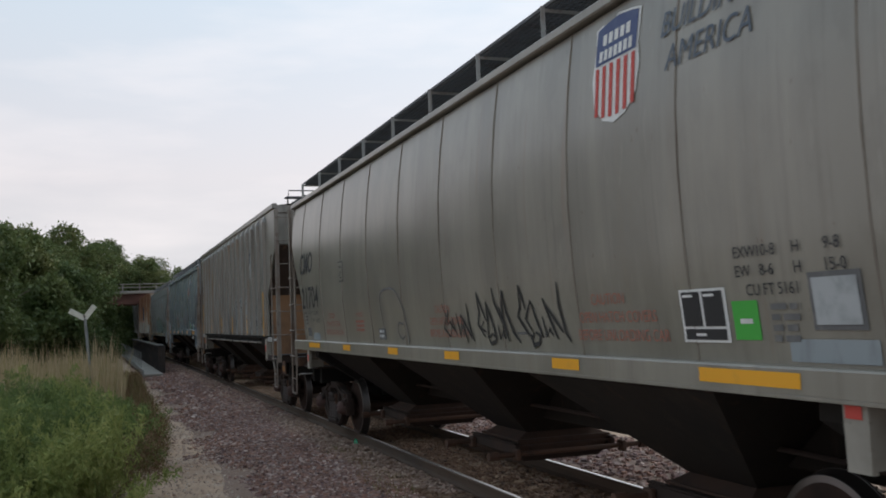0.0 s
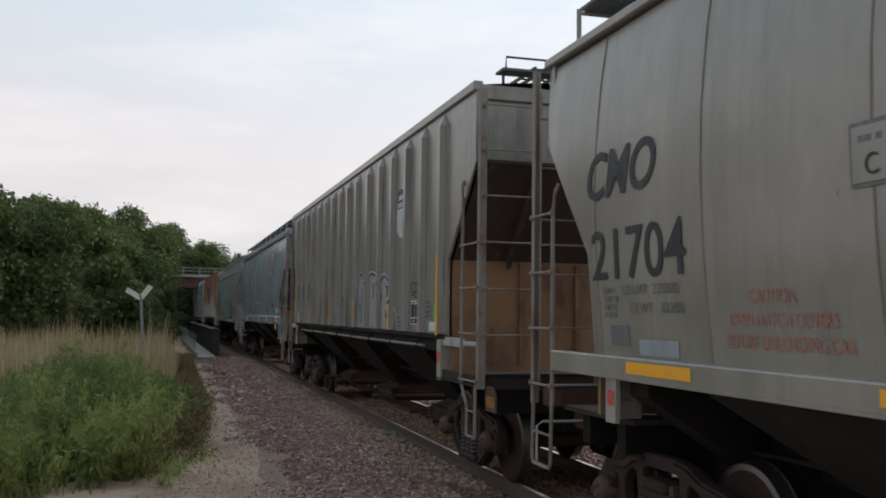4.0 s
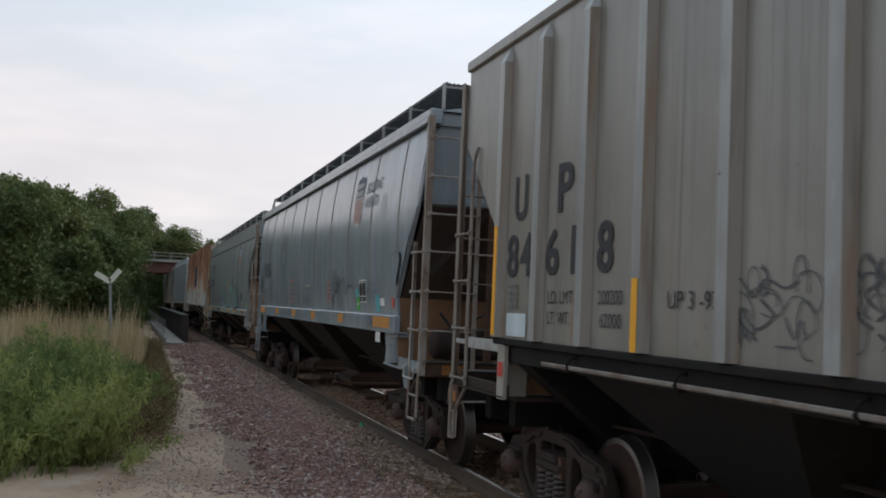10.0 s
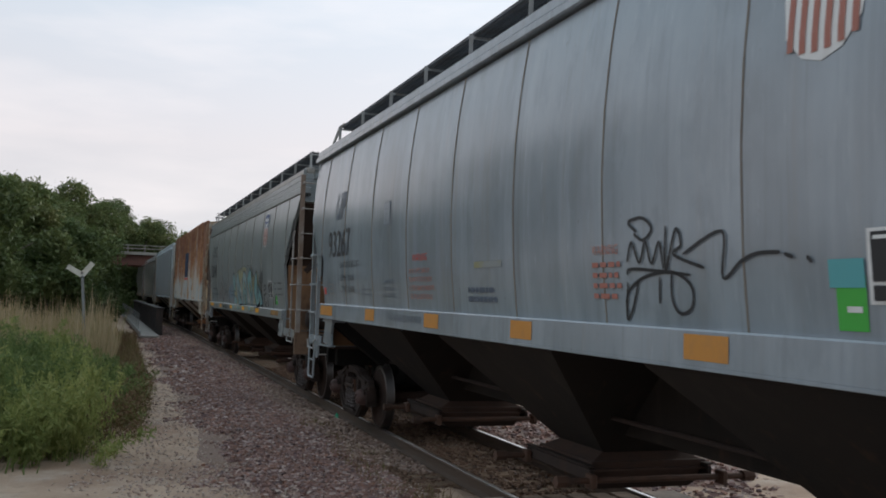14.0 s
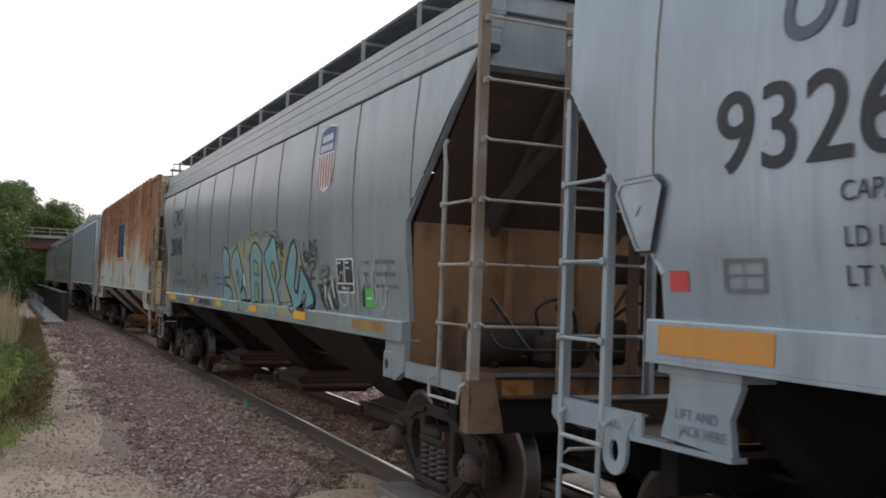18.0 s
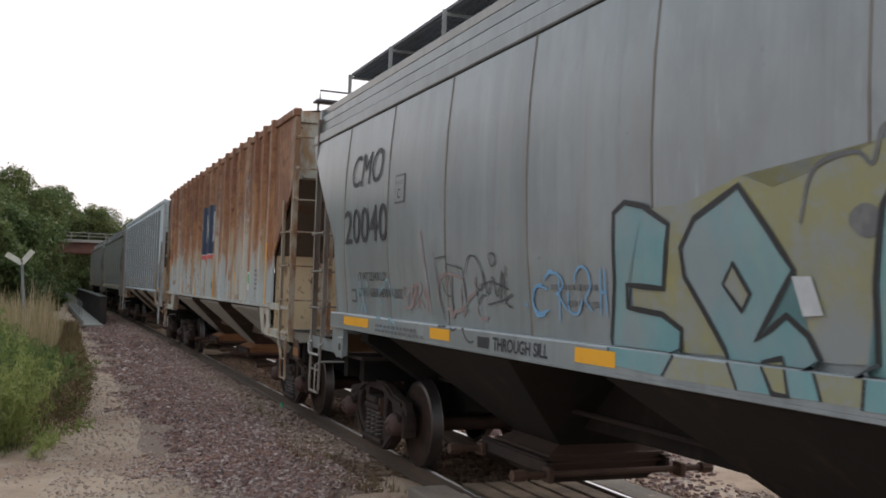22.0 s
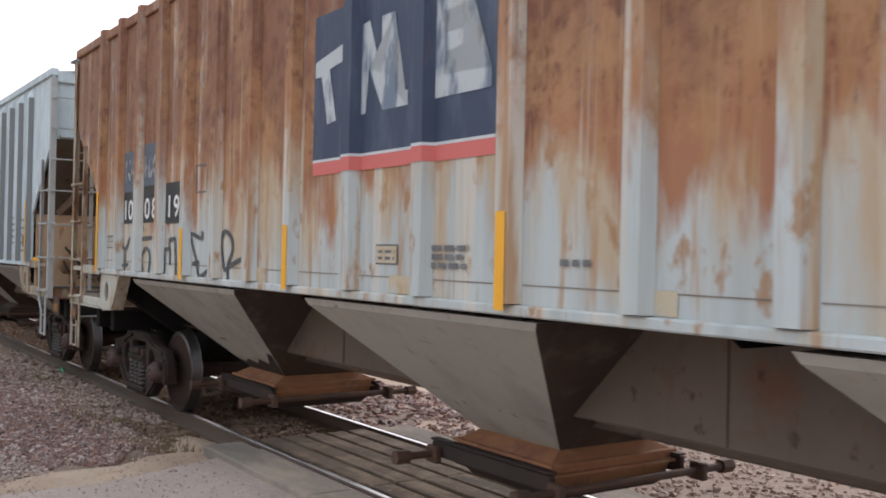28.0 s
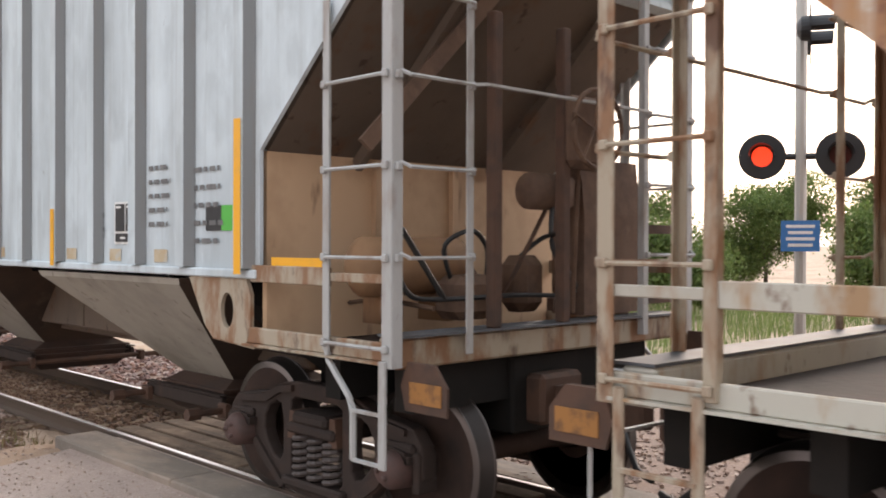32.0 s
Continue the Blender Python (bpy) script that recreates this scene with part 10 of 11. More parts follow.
stones("ballast_stones", 6000, lambda r, n: r.uniform(-1.6, -0.85, n), lambda r, n: 12.5 + 45 * np.power(r.random(n), 1.2), (0.025, 0.06), 19, M_STONE_MIX, lambda x, y: -0.185, "brown pink crushed stones beside the rail")
stones("loose_gravel", 4000, lambda r, n: r.uniform(0.85, 4.5, n), lambda r, n: r.uniform(0.5, 9, n), (0.015, 0.05), 20, M_STONE_MIX, lambda x, y: float(np.interp(x + TRACK_X, [5.7, 9], [-0.03, -0.20])) - 0.004, "brown pink gravel beyond the rails")
stones("loose_gravel", 3000, lambda r, n: r.uniform(-1.5, -0.85, n), lambda r, n: r.uniform(8.6, 16, n), (0.02, 0.05), 17, M_STONE_BROWN, shoulder, "brown crushed stones beside the rail")

# a dirt-filled edge of the crossing
for i, (px, py, sx, sy, sz) in enumerate(((3.55, 9.6, 0.9, 0.7, 0.10), (2.7, 9.5, 1.2, 0.5, 0.05), (3.9, 10.4, 0.35, 0.9, 0.07))):
    vs, fs = [], []
    for j in range(7):
        for k in range(16):
            a, q = 2 * math.pi * k / 16, j / 6
            wob = 1 + 0.25 * noise.noise(Vector((math.cos(a) * 2, math.sin(a) * 2, i * 5)))
            vs.append((px + sx * q * wob * math.cos(a), py + sy * q * wob * math.sin(a), -0.225 + sz * (1 - q * q) + 0.012 * noise.noise(Vector((q * 9, a * 3, i))) - (0.04 if j == 6 else 0)))
    for j in range(6):
        for k in range(16):
            fs.append((j * 16 + k, (j + 1) * 16 + k, (j + 1) * 16 + (k + 1) % 16, j * 16 + (k + 1) % 16))
    tagged(raw("dirt_heap", vs, fs, M_DIRT), "low heap of sandy dirt at the crossing edge", "dirt", kind="stuff")

# ---------------------------------------------------------------- plants
M_LEAF = varied("dark_tree_leaf", (0.052, 0.083, 0.028), [(0.08, 0.122, 0.042), (0.105, 0.145, 0.05), (0.062, 0.09, 0.036)], 0.6, True, thin=0.3, patches=((0.125, 0.15, 0.052), 0.7, 0.75))
M_LEAF2 = varied("lighter_tree_leaf", (0.072, 0.112, 0.034), [(0.11, 0.15, 0.05), (0.06, 0.095, 0.034), (0.13, 0.155, 0.055)], 0.6, True, thin=0.3, patches=((0.17, 0.175, 0.065), 0.8, 0.7))
M_LEAF3 = varied("bright_shrub_leaf", (0.10, 0.16, 0.04), [(0.15, 0.21, 0.06), (0.08, 0.13, 0.04), (0.20, 0.24, 0.08)], 0.6, True, thin=0.4)
M_WEED = varied("green_weed_leaf", (0.115, 0.17, 0.055), [(0.16, 0.215, 0.07), (0.21, 0.26, 0.09), (0.085, 0.13, 0.045), (0.14, 0.19, 0.065)], 0.65, True, thin=0.4, patches=((0.20, 0.25, 0.08), 0.9, 0.6))
M_WEED_PALE = varied("yellow_green_weed_leaf", (0.25, 0.29, 0.085), [(0.33, 0.36, 0.12), (0.40, 0.40, 0.15), (0.18, 0.23, 0.065)], 0.65, True, thin=0.4, patches=((0.16, 0.21, 0.06), 1.0, 0.6))
M_DRY = varied("dry_grass_blade", (0.44, 0.335, 0.205), [(0.35, 0.27, 0.15), (0.54, 0.42, 0.28), (0.27, 0.235, 0.10), (0.41, 0.32, 0.20)], 0.8, True, thin=0.3)
M_REDWEED = varied("reddish_brown_weed_leaf", (0.17, 0.105, 0.06), [(0.22, 0.13, 0.075), (0.13, 0.11, 0.045), (0.19, 0.17, 0.06)], 0.75, True)
M_BARK = mat("grey_brown_bark", (0.11, 0.09, 0.07), 0.9, layers=[((0.05, 0.04, 0.03), 0.7, (8, 8, 1.5), 0.45, 0.7)], bump=(20, 0.4))


def leaf_cloud(centres, size, r, per, spread, slim=0.45, rise=0.0):
    """small bent leaves round the given points"""
    c = np.repeat(np.asarray(centres, float), per, 0)
    n = len(c)
    c = c + r.normal(0, 1, (n, 3)) * np.asarray(spread)
    u = r.normal(0, 1, (n, 3)) + np.array([0, 0, rise])
    u /= np.linalg.norm(u, axis=1)[:, None]
    w = np.cross(u, r.normal(0, 1, (n, 3)))
    w /= np.linalg.norm(w, axis=1)[:, None]
    s = r.uniform(size[0], size[1], n)[:, None]
    a, b, d, e = c - u * s, c + w * s * slim, c + u * s, c - w * s * slim
    V = np.stack([a, b, d, e], 1).reshape(-1, 3)
    Fc = np.arange(4 * n).reshape(n, 4)
    return V, Fc


def tree(x, y, z0, height, radius, seed, leaf, label, dense=1.0, fine=1.0):
    r = np.random.default_rng(seed)
    t = new("tree")
    t.location = (x, y, z0)
    tagged(t, label, "tree", "trees beside the railway")
    bm = bmesh.new()
    th = height * 0.42
    pts = [(0, 0, 0), (0.05 * radius, 0.02, th * 0.5), (0.02, 0.06 * radius, th)]
    for k in range(len(pts) - 1):
        tube(bm, [pts[k], pts[k + 1]], max(0.05, 0.16 * height / 9 * (1 - 0.3 * k)), 8)
    part("trunk", bm, M_BARK, t)
    bm = bmesh.new()
    for k in range(11):
        a = 2.4 * k + r.uniform(-0.3, 0.3)
        h = th * (0.55 + 0.5 * r.random())
        L = radius * r.uniform(0.55, 0.95)
        e = Vector((math.cos(a) * L, math.sin(a) * L, h + height * r.uniform(0.05, 0.48)))
        s = Vector((0.02, 0.03, h * 0.85))
        m = (s + e) / 2 + Vector((0, 0, 0.3))
        tube(bm, [s, m, e], 0.035 * height / 9, 5)
    part("limb", bm, M_BARK, t)
    # clumps on the skin of many lobes make an uneven crown with gaps
    centres = []
    lobes = [(Vector((0, 0, height * 0.60)), radius * 0.75, height * 0.30)]
    for k in range(13):
        a = 2.4 * k + r.uniform(-0.4, 0.4)
        q = radius * r.uniform(0.35, 0.85)
        lobes.append((Vector((math.cos(a) * q, math.sin(a) * q, height * r.uniform(0.26, 0.88))), radius * r.uniform(0.24, 0.44), height * r.uniform(0.09, 0.17)))
    for c, rr, hh in lobes:
        k = int(64 * dense * (rr / 1.5) ** 1.4) + 16
        d = r.normal(0, 1, (k, 3))
        d /= np.linalg.norm(d, axis=1)[:, None]
        d *= np.power(r.uniform(0.55, 1.0, k), 0.4)[:, None]
        centres += [(c.x + a * rr, c.y + b * rr, max(0.4, c.z + q * hh)) for a, b, q in d]
    V, Fc = leaf_cloud(centres, (0.075 * fine, 0.185 * fine), r, int(24 / fine ** 1.2), (0.23, 0.23, 0.17))
    me = bpy.data.meshes.new("crown")
    me.from_pydata(V.tolist(), [], Fc.tolist())
    me.materials.append(leaf)
    crown = new("crown", me)
    crown.parent = t
    return t


TREES = [(-10.7, 42, 11.6, 4.1), (-6.6, 47, 7.4, 3.6), (-14, 56, 9.4, 4.4), (-8.0, 60, 9.4, 4.2), (-3.6, 62, 7.6, 3.0), (-5.0, 74, 10.0, 4.0), (-4.2, 82, 10.6, 3.8), (-9, 84, 11.5, 4.6),
         (-3.0, 101, 11.6, 4.2), (2.6, 108, 10.2, 4.2), (6.5, 118, 9.4, 4.2), (11.5, 128, 9.4, 4.2), (-16, 44, 11.0, 4.6), (-3.2, 52, 5.2, 2.4), (-2.4, 69, 6.4, 2.2), (-0.6, 112, 9.5, 4.0), (-1.6, 88, 9.4, 2.2)]
for i, (x, y, h, rad) in enumerate(TREES):
    tree(x, y, -0.3, h * (1.28 if x <= -14 else 1.03 if (y > 70 and x < 3) else 0.97), rad, 100 + i, M_LEAF if i % 3 else M_LEAF2, "leafy dark green tree at the edge of the railway" if i % 3 else "leafy mid green tree at the edge of the railway", 1.2)
for i, (x, y, h, rad) in enumerate([(1.5, 106, 3.6, 2.2), (4.6, 104, 3.8, 2.4), (7.8, 108, 3.8, 2.4), (-2.4, 78, 3.0, 1.8), (-0.9, 72, 2.2, 1.2), (-3.4, 64, 2.8, 1.8), (0.2, 92, 3.0, 1.6), (-6.0, 50, 3.0, 2.0), (-9.5, 46, 3.2, 2.2), (-2.6, 56, 2.2, 1.3)]):
    tree(x, y, -0.9, h, rad, 200 + i, M_LEAF, "low dark green bush under the trees", 1.3)
for i, (x, y, h, rad) in enumerate([(30, 21.5, 4.5, 2.4), (36, 19, 4.9, 2.8), (24.5, 15.8, 3.0, 1.5), (44, 40, 6.5, 3.0), (38, 14.5, 5.0, 2.4), (21, 7.6, 3.2, 1.5)]):
    tree(x, y, -0.2, h, rad, 300 + i, M_LEAF3, "small bright green tree beyond the tracks", 1.1, 0.45)


def blades(name, pos, height, width, lean, seed, material, label, category):
    r = np.random.default_rng(seed)
    n = len(pos)
    h = height * r.uniform(0.5, 1.1, n) * np.array([1.0 + 0.7 * noise.noise(Vector((q[0] * 0.9, q[1] * 0.45, 7.0))) for q in pos])
    a = r.uniform(0, 6.28, n)
    dx, dy = np.cos(a) * lean * h * r.uniform(0.2, 1, n), np.sin(a) * lean * h * r.uniform(0.2, 1, n)
    wx, wy = -np.sin(a) * width, np.cos(a) * width
    p = np.asarray(pos, float)
    V = np.stack([
        np.stack([p[:, 0] - wx, p[:, 1] - wy, p[:, 2]], 1), np.stack([p[:, 0] + wx, p[:, 1] + wy, p[:, 2]], 1),
        np.stack([p[:, 0] + dx * 0.4 + wx * 0.8, p[:, 1] + dy * 0.4 + wy * 0.8, p[:, 2] + h * 0.6], 1), np.stack([p[:, 0] + dx * 0.4 - wx * 0.8, p[:, 1] + dy * 0.4 - wy * 0.8, p[:, 2] + h * 0.6], 1),
        np.stack([p[:, 0] + dx, p[:, 1] + dy, p[:, 2] + h], 1)], 1).reshape(-1, 3)
    k = 5 * np.arange(n)
    Fc = [(int(i), int(i + 1), int(i + 2), int(i + 3)) for i in k] + [(int(i + 3), int(i + 2), int(i + 4)) for i in k]
    me = bpy.data.meshes.new(name)
    me.from_pydata(V.tolist(), [], Fc)
    me.materials.append(material)
    return tagged(new(name, me), label, category, kind="stuff")


def inside(n, poly, r):
    xs, ys = [p[0] for p in poly], [p[1] for p in poly]
    out = []
    while len(out) < n:
        x, y = r.uniform(min(xs), max(xs)), r.uniform(min(ys), max(ys))
        c = False
        for (x0, y0), (x1, y1) in zip(poly, poly[1:] + poly[:1]):
            if (y0 > y) != (y1 > y) and x < (x1 - x0) * (y - y0) / (y1 - y0) + x0:
                c = not c
        if c:
            out.append((x, y))
    return out


rp = random.Random(5)
WEEDS = [(-6, 12.4), (-1.3, 12.6), (-0.55, 13.0), (-0.15, 14.6), (0.25, 17.0), (0.35, 20.5), (0.2, 25), (-1.2, 27), (-5, 24), (-7, 18)]
tussocks = inside(170, WEEDS, rp)
stems, mid_green, yellow_green = [], [], []
for x, y in tussocks:
    edge = 0.62 if (y < 13.5 or x > -0.2) else 1.0
    tall = (0.95 if x < -2.4 else 1.32) * edge * rp.uniform(0.62, 1.18)
    pale = y < 14.6 + 1.2 * noise.noise(Vector((x * 0.8, 0, 9))) or rp.random() < 0.16
    wide = rp.uniform(0.20, 0.34)
    for k in range(8):
        a, q = rp.uniform(0, 6.28), abs(rp.gauss(0, wide))
        sx, sy = x + q * math.cos(a), y + q * math.sin(a)
        h = tall * (1.05 - 0.9 * q) * rp.uniform(0.82, 1.1)
        if h < 0.2:
            continue
        stems.append((sx, sy))
        lean = 0.45 * q + rp.uniform(0, 0.12)
        for n in range(13):
            t = 0.12 + 0.88 * (n + rp.random()) / 13
            b, w = rp.uniform(0, 6.28), 0.17 * (1.06 - t) ** 0.75 * h
            (yellow_green if pale else mid_green).append((sx + lean * t * t * math.cos(a) * 1.6 + w * math.cos(b), sy + lean * t * t * math.sin(a) * 1.6 + w * math.sin(b), -0.25 + h * t))
for cs, m_leaf, seed, words in ((mid_green, M_WEED, 8, "dense feathery green weeds at the edge of the dirt"), (yellow_green, M_WEED_PALE, 18, "feathery yellow-green weeds at the edge of the dirt")):
    V, Fc = leaf_cloud(cs, (0.025, 0.075), np.random.default_rng(seed), 15, (0.04, 0.04, 0.05), 0.20, 1.1)
    me = bpy.data.meshes.new("weeds")
    me.from_pydata(V.tolist(), [], Fc.tolist())
    me.materials.append(m_leaf)
    tagged(new("weeds", me), words, "weeds", kind="stuff")
blades("weed_stalks", [(x + rp.uniform(-0.12, 0.12), y + rp.uniform(-0.12, 0.12), -0.28) for x, y in stems for _ in range(2)], 0.95, 0.006, 0.5, 21, M_WEED, "upright green stalks among the weeds", "weeds")
blades("weed_stalks", [(x, y, -0.27) for x, y in inside(2600, WEEDS, rp)], 0.30, 0.012, 0.8, 26, M_WEED, "low green undergrowth between the weeds", "weeds")
RED = [(-0.1, 14.3), (0.55, 16.2), (0.75, 19), (0.85, 24), (0.35, 25.5), (0.2, 20), (-0.3, 15)]
rc = [(x + rp.uniform(-0.1, 0.1), y, -0.24 + rp.uniform(0.02, 0.6)) for x, y in inside(210, RED, rp) for _ in range(2)]
V, Fc = leaf_cloud(rc, (0.02, 0.055), np.random.default_rng(9), 22, (0.07, 0.07, 0.07), 0.25, 0.8)
me = bpy.data.meshes.new("weeds")
me.from_pydata(V.tolist(), [], Fc.tolist())
me.materials.append(M_REDWEED)
tagged(new("weeds", me), "reddish brown seeding weeds beside the path", "weeds", kind="stuff")
GRASS = [(-14, 17), (-6, 17.5), (-1.2, 26), (0.1, 26), (0.3, 34), (-0.2, 44), (-14, 44)]
blades("dry_grass", [(x, y, -0.2) for x, y in inside(16000, GRASS, rp)], 1.55, 0.014, 0.28, 22, M_DRY, "tall dry straw-coloured grass behind the weeds", "grass")
blades("dry_grass", [(x, y, -0.25) for x, y in inside(5000, [(0.2, 26), (0.9, 27), (1.0, 46), (-0.3, 46)], rp)], 0.5, 0.01, 0.5, 23, M_REDWEED, "low brown grass along the path", "grass")
blades("dry_grass", [(x, y, -0.21) for x, y in inside(1500, [(3.0, 9.8), (3.75, 9.8), (3.75, 17.5), (3.2, 17)], rp) if noise.noise(Vector((x * 2, y * 0.9, 4))) > -0.05], 0.10, 0.006, 0.9, 25, M_REDWEED, "small brown weeds between the ballast and the rail", "grass")
tagged(raw("glass_shard", [(4.02, 17.60, -0.19), (4.12, 17.57, -0.19), (4.10, 17.67, -0.19), (4.06, 17.61, -0.09), (4.11, 17.64, -0.11)], [(0, 1, 3), (1, 2, 4), (1, 4, 3), (2, 0, 3), (2, 3, 4), (0, 2, 1)], mat("green_bottle_glass", (0.02, 0.35, 0.16), 0.1)), "broken piece of green bottle glass on the ballast", "broken glass")
blades("low_grass", [(x, y, -0.2) for x, y in inside(16000, [(10, 9.5), (30, 10), (40, 30), (14, 26)], rp)], 0.55, 0.010, 0.5, 24, M_WEED, "green grass and weeds beyond the track", "grass")

# ---------------------------------------------------------------- forked sign post
M_SIGN = mat("weathered_white_board", (0.62, 0.60, 0.52), 0.7, layers=[((0.40, 0.37, 0.30), 0.6, (4, 4, 4), 0.5, 0.75)])
M_POST = mat("grey_steel_post", (0.24, 0.25, 0.25), 0.6, 0.3, layers=[((0.13, 0.12, 0.11), 0.6, (5, 5, 2), 0.5, 0.75)])
sign = new("forked_sign")
sign.location = (-0.95, 33.0, -0.2)
tagged(sign, "white forked sign boards on a leaning grey post", "railway sign")
bm = bmesh.new()
tube(bm, [(0.22, 0, -0.1), (0.0, 0, 2.75)], 0.045, 8)
part("post", bm, M_POST, sign)
for s in (-1, 1):
    bm = bmesh.new()
    a, b = Vector((0.0, -0.06, 2.70)), Vector((s * (0.46 if s < 0 else 0.30), -0.06, 2.96 if s < 0 else 3.10))
    bar(bm, a, b, 0.03, 0.17)
    part("board", bm, M_SIGN, sign, "weathered white board")

# ---------------------------------------------------------------- girder bridge that carries the track, and the bridge over it
M_GIRDER = mat("black_girder_steel", (0.035, 0.03, 0.028), 0.75, layers=[((0.10, 0.06, 0.045), 0.6, (0.8, 0.8, 0.8), 0.5, 0.75)], bump=(8, 0.2))
M_OVER = mat("rusty_red_bridge_steel", (0.15, 0.065, 0.05), 0.8, layers=[((0.08, 0.04, 0.035), 0.7, (0.6, 0.6, 1.5), 0.45, 0.7)])
M_CONC = mat("weathered_concrete", (0.30, 0.28, 0.25), 0.9, layers=[((0.17, 0.155, 0.14), 0.7, (0.5, 0.5, 0.4), 0.45, 0.7)], bump=(8, 0.2))
girder_bridge = new("girder_bridge")
tagged(girder_bridge, "black plate girder bridge with a side walkway", "railway bridge", kind="structure")


def along(y, off):
    return track_x(y) + off


for side in (-2.45, 2.45):
    bm = bmesh.new()
    for a in np.arange(50, 86, 2.0):
        for w, h0, h1 in ((0.03, -0.6, 1.18), (0.36, 1.16, 1.22)):
            v = [bm.verts.new((along(y, side) + s * w / 2, y, z)) for y in (a, a + 2) for s in (-1, 1) for z in (h0, h1)]
            for f in ((0, 1, 3, 2), (4, 6, 7, 5), (0, 4, 5, 1), (2, 3, 7, 6), (1, 5, 7, 3), (0, 2, 6, 4)):
                bm.faces.new([v[i] for i in f])
    gd = part("girder", bm, M_GIRDER, girder_bridge)

    def stiff_bm(bm):
        box(bm, -0.16, 0.16, -0.03, 0.03, -0.5, 1.16)
    for a in np.arange(50.1, 86, 2.0):
        put("stiffener", "stiffener", M_GIRDER, stiff_bm, gd, Matrix.Translation((along(a, side), a, 0)))
bm = bmesh.new()
for a in np.arange(47.5, 86, 2.5):
    bar(bm, (along(a, -3.0), a, -0.12), (along(a + 2.5, -3.0), a + 2.5, -0.12), 0.9, 0.08)
part("walkway", bm, M_CONC, girder_bridge, "grey walkway deck")
bm = bmesh.new()
for a in np.arange(47.5, 86, 2.5):
    bar(bm, (along(a, -3.45), a, 0.02), (along(a + 2.5, -3.45), a + 2.5, 0.02), 0.06, 0.22)
part("kerb_beam", bm, M_POST, girder_bridge, "grey steel edge beam")
for a in np.arange(50, 86, 2.5):
    bm = bmesh.new()
    tube(bm, [(along(a, -3.45), a, -0.1), (along(a, -3.45), a, 0.95)], 0.025, 6)
    part("rail_post", bm, M_POST, girder_bridge)

overpass = new("overpass")
tagged(overpass, "rusty red girder overpass with a pale railing", "bridge", kind="structure")
bm = bmesh.new()
soft_box(bm, -14, 30, 94, 94.4, 4.35, 5.35, 0.03)
soft_box(bm, -14, 30, 98.6, 99, 4.35, 5.35, 0.03)
part("girder", bm, M_OVER, overpass)
bm = bmesh.new()
soft_box(bm, -14, 30, 93.6, 99.4, 5.35, 5.62, 0.03)
part("deck", bm, M_CONC, overpass, "weathered concrete deck edge")
for i in range(30):
    bm = bmesh.new()
    box(bm, -13.9 + i * 1.5, -13.8 + i * 1.5, 93.7, 93.8, 5.62, 6.25)
    part("railing_post", bm, M_CONC, overpass)
for z in (5.9, 6.2):
    bm = bmesh.new()
    soft_box(bm, -14, 30, 93.68, 93.80, z, z + 0.08, 0.01)
    part("railing", bm, M_CONC, overpass, "pale railing")
for x in (-13, 9.5):
    bm = bmesh.new()
    soft_box(bm, x, x + 1.6, 94, 99, -0.5, 4.35, 0.05)
    part("abutment", bm, M_CONC, overpass)

# ---------------------------------------------------------------- beyond the track
M_BRICK = mat("tan_brick_wall", (0.30, 0.215, 0.145), 0.9, layers=[((0.20, 0.14, 0.095), 0.6, (1, 1, 6), 0.45, 0.7)], bump=(20, 0.2))
M_BROWN = mat("brown_wall_boards", (0.13, 0.085, 0.06), 0.85, layers=[((0.08, 0.055, 0.04), 0.6, (1, 1, 8), 0.45, 0.7)])
M_PANE = mat("dark_window_glass", (0.03, 0.035, 0.04), 0.08)
M_TRIM = mat("pale_stone_trim", (0.55, 0.51, 0.44), 0.8)
building = new("building")
building.location = (36, 37, -0.2)
building.rotation_euler = (0, 0, radians(-42))
tagged(building, "low tan brick building with dark windows", "building")
bm = bmesh.new()
soft_box(bm, -9, 9, 0, 9, 0, 4.6, 0.03)
part("wall", bm, M_BRICK, building)
bm = bmesh.new()
soft_box(bm, -9.3, 9.3, -0.3, 9.3, 4.6, 5.0, 0.05)
part("roof", bm, M_BROWN, building, "flat brown roof edge")
bm = bmesh.new()
soft_box(bm, -9.06, 9.06, -0.06, 0.02, 1.2, 1.35, 0.01)
part("trim_band", bm, M_TRIM, building, "pale stone band")
for i in range(7):
    bm = bmesh.new()
    soft_box(bm, -8.1 + 2.5 * i, -6.7 + 2.5 * i, -0.05, 0.03, 1.6, 3.6, 0.01)
    w = part("window", bm, M_TRIM, building)
    bm = bmesh.new()
    for q in (0, 1):
        box(bm, -8.0 + 2.5 * i + 0.62 * q, -7.44 + 2.5 * i + 0.62 * q, -0.065, -0.055, 1.7, 3.5)
    part("pane", bm, M_PANE, w, "dark glass pane")

# crossing signal
M_SIGNAL = mat("black_signal_housing", (0.015, 0.015, 0.017), 0.5)
M_MAST = mat("aluminium_mast", (0.42, 0.40, 0.37), 0.5, 0.5)
M_LAMP = mat("lit_red_lamp", (0.5, 0.03, 0.02), 0.3, emit=(1.0, 0.05, 0.015, 0.55))
M_LAMP_OFF = mat("dark_red_lamp", (0.06, 0.01, 0.01), 0.2)
M_BLUE = mat("blue_sign_sheet", (0.03, 0.16, 0.40), 0.5)
signal = new("crossing_signal")
signal.location = (9.45, 4.62, -0.2)
tagged(signal, "railway crossing signal mast with red flashing lamps", "crossing signal")
bm = bmesh.new()
tube(bm, [(0, 0, 0), (0, 0, 4.9)], 0.06, 10)
part("mast", bm, M_MAST, signal)
bm = bmesh.new()
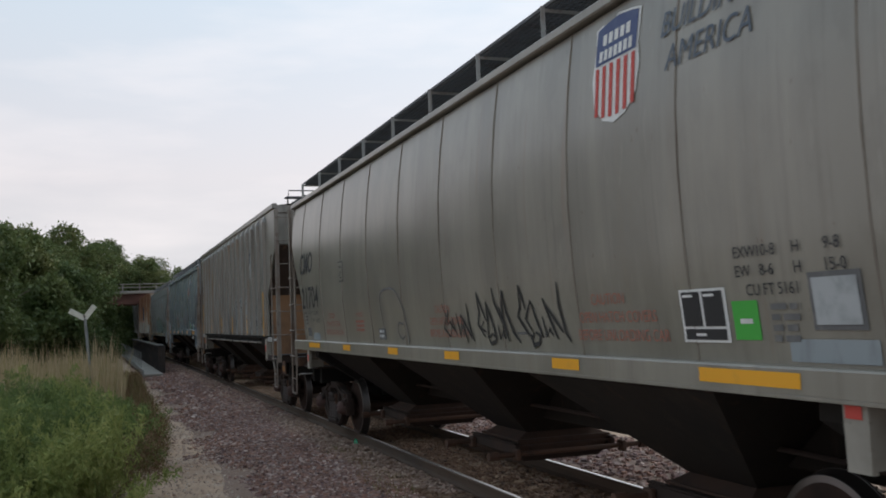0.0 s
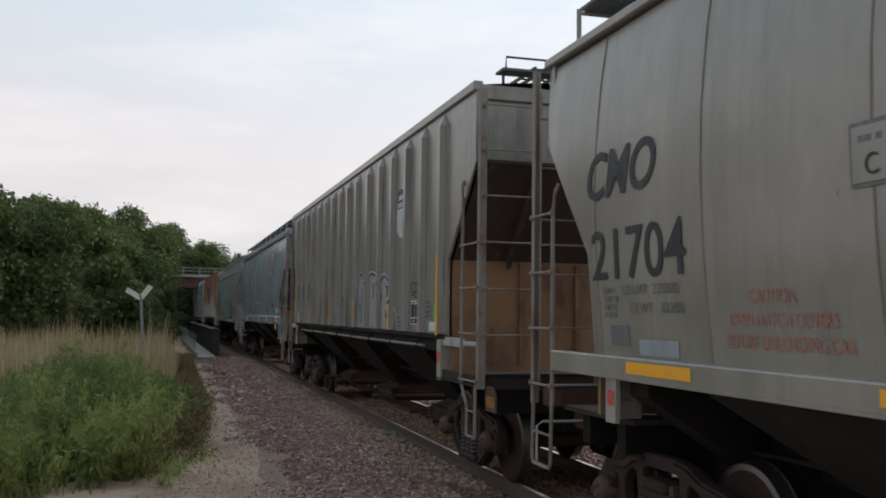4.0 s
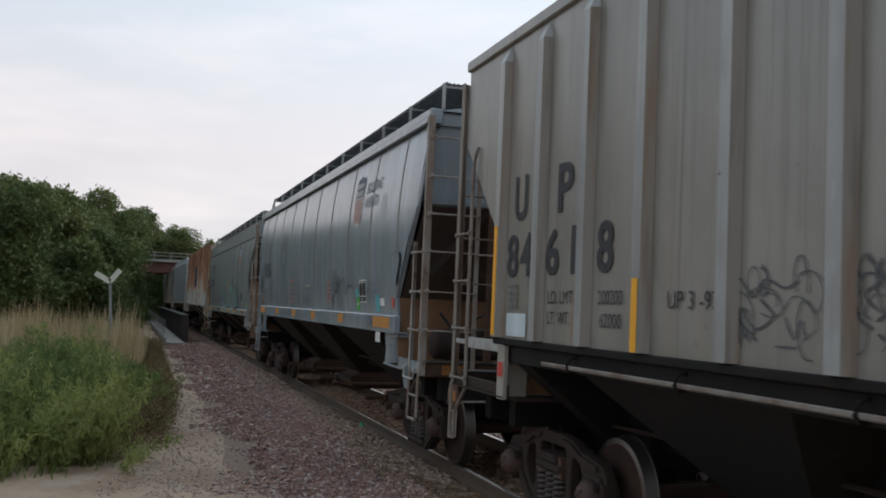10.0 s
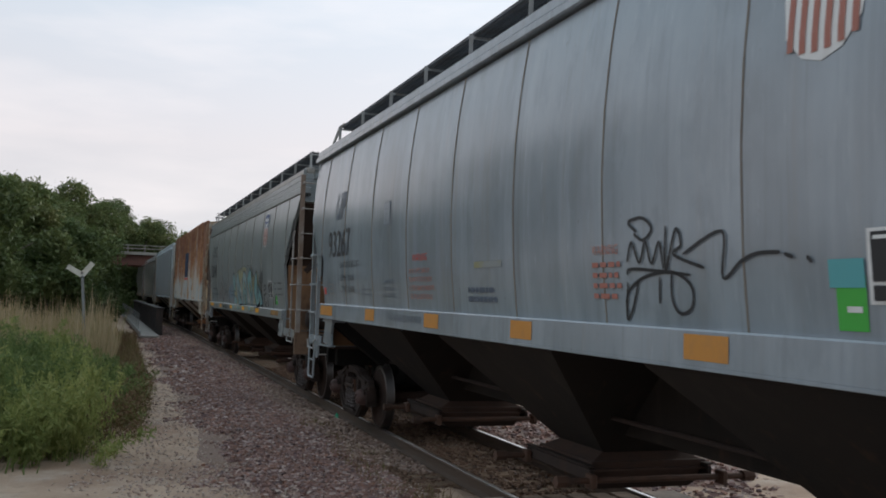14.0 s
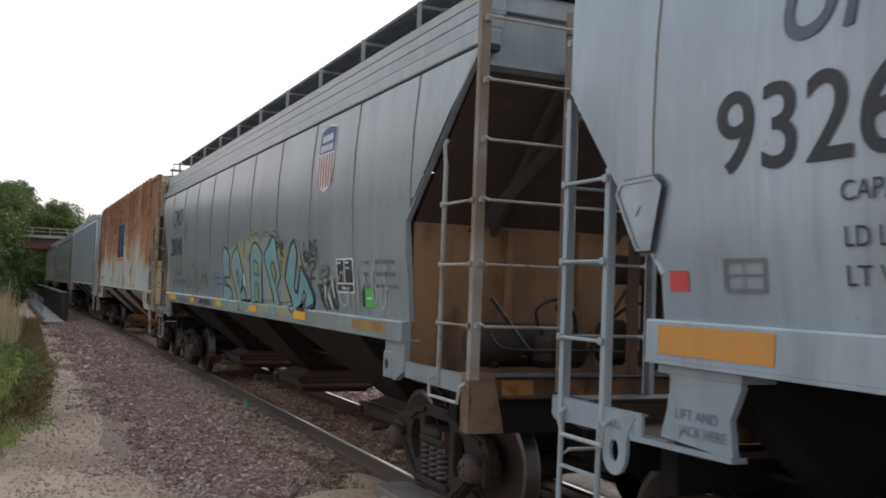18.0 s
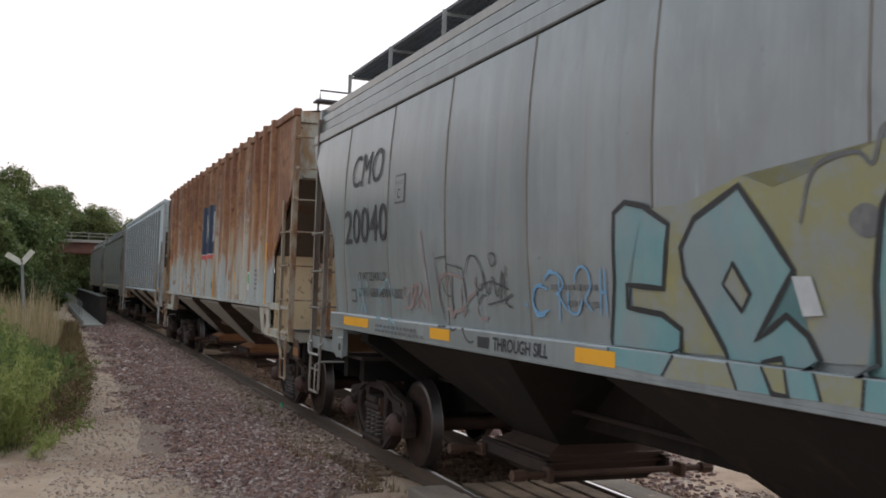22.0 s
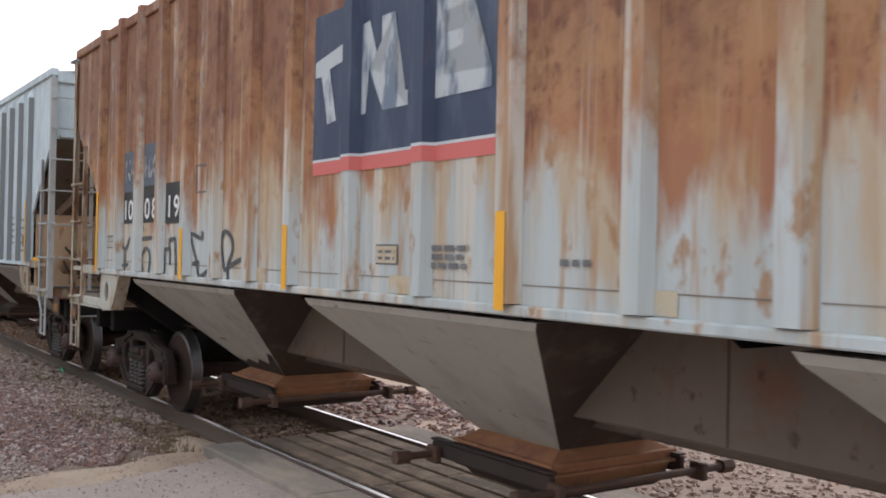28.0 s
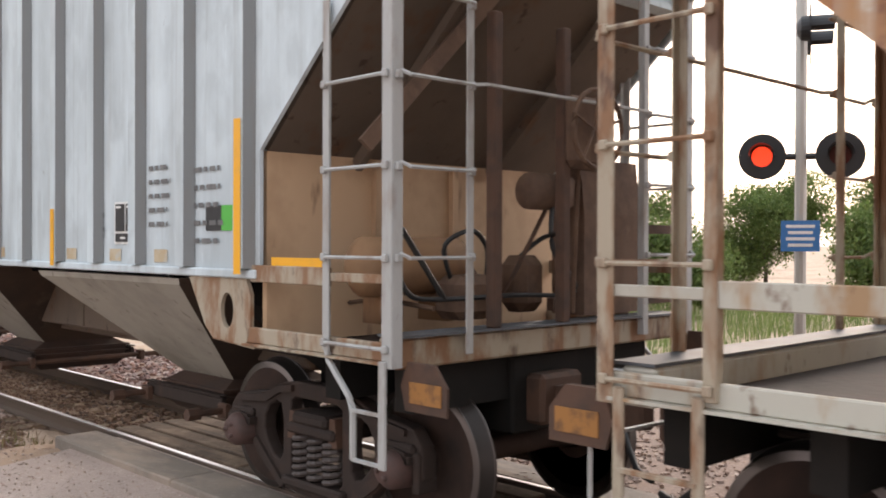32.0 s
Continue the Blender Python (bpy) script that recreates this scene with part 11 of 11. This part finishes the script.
soft_box(bm, -0.3, 0.3, -0.3, 0.3, 0, 0.12, 0.02)
part("base", bm, M_CONC, signal)
fwd = Vector((-0.9, -0.43, 0)).normalized()
side_v = Vector((-fwd.y, fwd.x, 0))
for z, lit in ((3.05, True), (4.30, False)):
    if not lit:
        fwd, side_v = side_v.copy(), fwd.copy()
    bm = bmesh.new()
    tube(bm, [side_v * 0.42 + Vector((0, 0, z)), -side_v * 0.42 + Vector((0, 0, z))], 0.035, 8)
    part("cross_arm", bm, M_SIGNAL, signal)
    for s in (-1, 1):
        c = side_v * 0.38 * s + Vector((0, 0, z)) + fwd * 0.08
        q = fwd.to_track_quat("Z", "Y").to_matrix().to_4x4()
        bm = bmesh.new()
        n = 20
        rings = [[bm.verts.new((rr * math.cos(2 * math.pi * k / n), rr * math.sin(2 * math.pi * k / n), h)) for k in range(n)] for h, rr in ((-0.12, 0.06), (-0.08, 0.12), (0.0, 0.13), (0.0, 0.24), (0.015, 0.24), (0.015, 0.11))]
        for a, b in zip(rings, rings[1:]):
            for k in range(n):
                bm.faces.new((a[k], a[(k + 1) % n], b[(k + 1) % n], b[k]))
        for k in range(11):
            a0, a1 = math.pi * (k / 11), math.pi * ((k + 1) / 11)
            v = [bm.verts.new((0.125 * math.cos(a), -0.125 * -math.sin(a), h)) for a in (a0, a1) for h in (0.015, 0.24)]
            bm.faces.new((v[0], v[2], v[3], v[1]))
        bmesh.ops.transform(bm, matrix=Matrix.Translation(c) @ q, verts=bm.verts)
        lamp = part("lamp", bm, M_SIGNAL, signal, "black round lamp backing with a hood")
        bm = bmesh.new()
        bmesh.ops.create_circle(bm, cap_ends=True, radius=0.105, segments=20, matrix=Matrix.Translation(c + fwd * 0.02) @ q)
        part("lens", bm, M_LAMP if (lit and s < 0) else M_LAMP_OFF, lamp, "red lamp lens")
fwd, side_v = side_v, fwd
bm = bmesh.new()
c = Vector((0, 0, 2.22)) + fwd * 0.08
bm2 = [bm.verts.new(c + side_v * a * 0.19 + Vector((0, 0, b * 0.16)) + fwd * d) for d in (0, 0.01) for a, b in ((-1, -1), (1, -1), (1, 1), (-1, 1))]
for f in ((3, 2, 1, 0), (4, 5, 6, 7), (0, 1, 5, 4), (1, 2, 6, 5), (2, 3, 7, 6), (3, 0, 4, 7)):
    bm.faces.new([bm2[i] for i in f])
part("sign_plate", bm, M_BLUE, signal, "small blue sign with white writing")
for r_ in range(4):
    bm = bmesh.new()
    c2 = c + Vector((0, 0, 0.10 - 0.065 * r_)) + fwd * 0.014
    v = [bm.verts.new(c2 + side_v * a * (0.14 - 0.02 * (r_ % 2)) + Vector((0, 0, b * 0.016))) for a, b in ((-1, -1), (1, -1), (1, 1), (-1, 1))]
    bm.faces.new(v)
    part("sign_bar", bm, M_WHITE, signal)

set_letters()


# ---------------------------------------------------------------- what moves
def motions():
    times = [r[0] for r in RUN]
    for car, at in ORDER:
        walk(car, [(t, car_pose(at - travelled(t))) for t in times])
    steps = [0.2 * i for i in range(161)]
    for ws, yy in WHEELSETS:
        x, y, z = ws.matrix_basis.translation
        walk(ws, [(t, Matrix.Translation((x, y, z)) @ Matrix.Rotation(travelled(t) / WHEEL, 4, "X")) for t in steps])


motions()
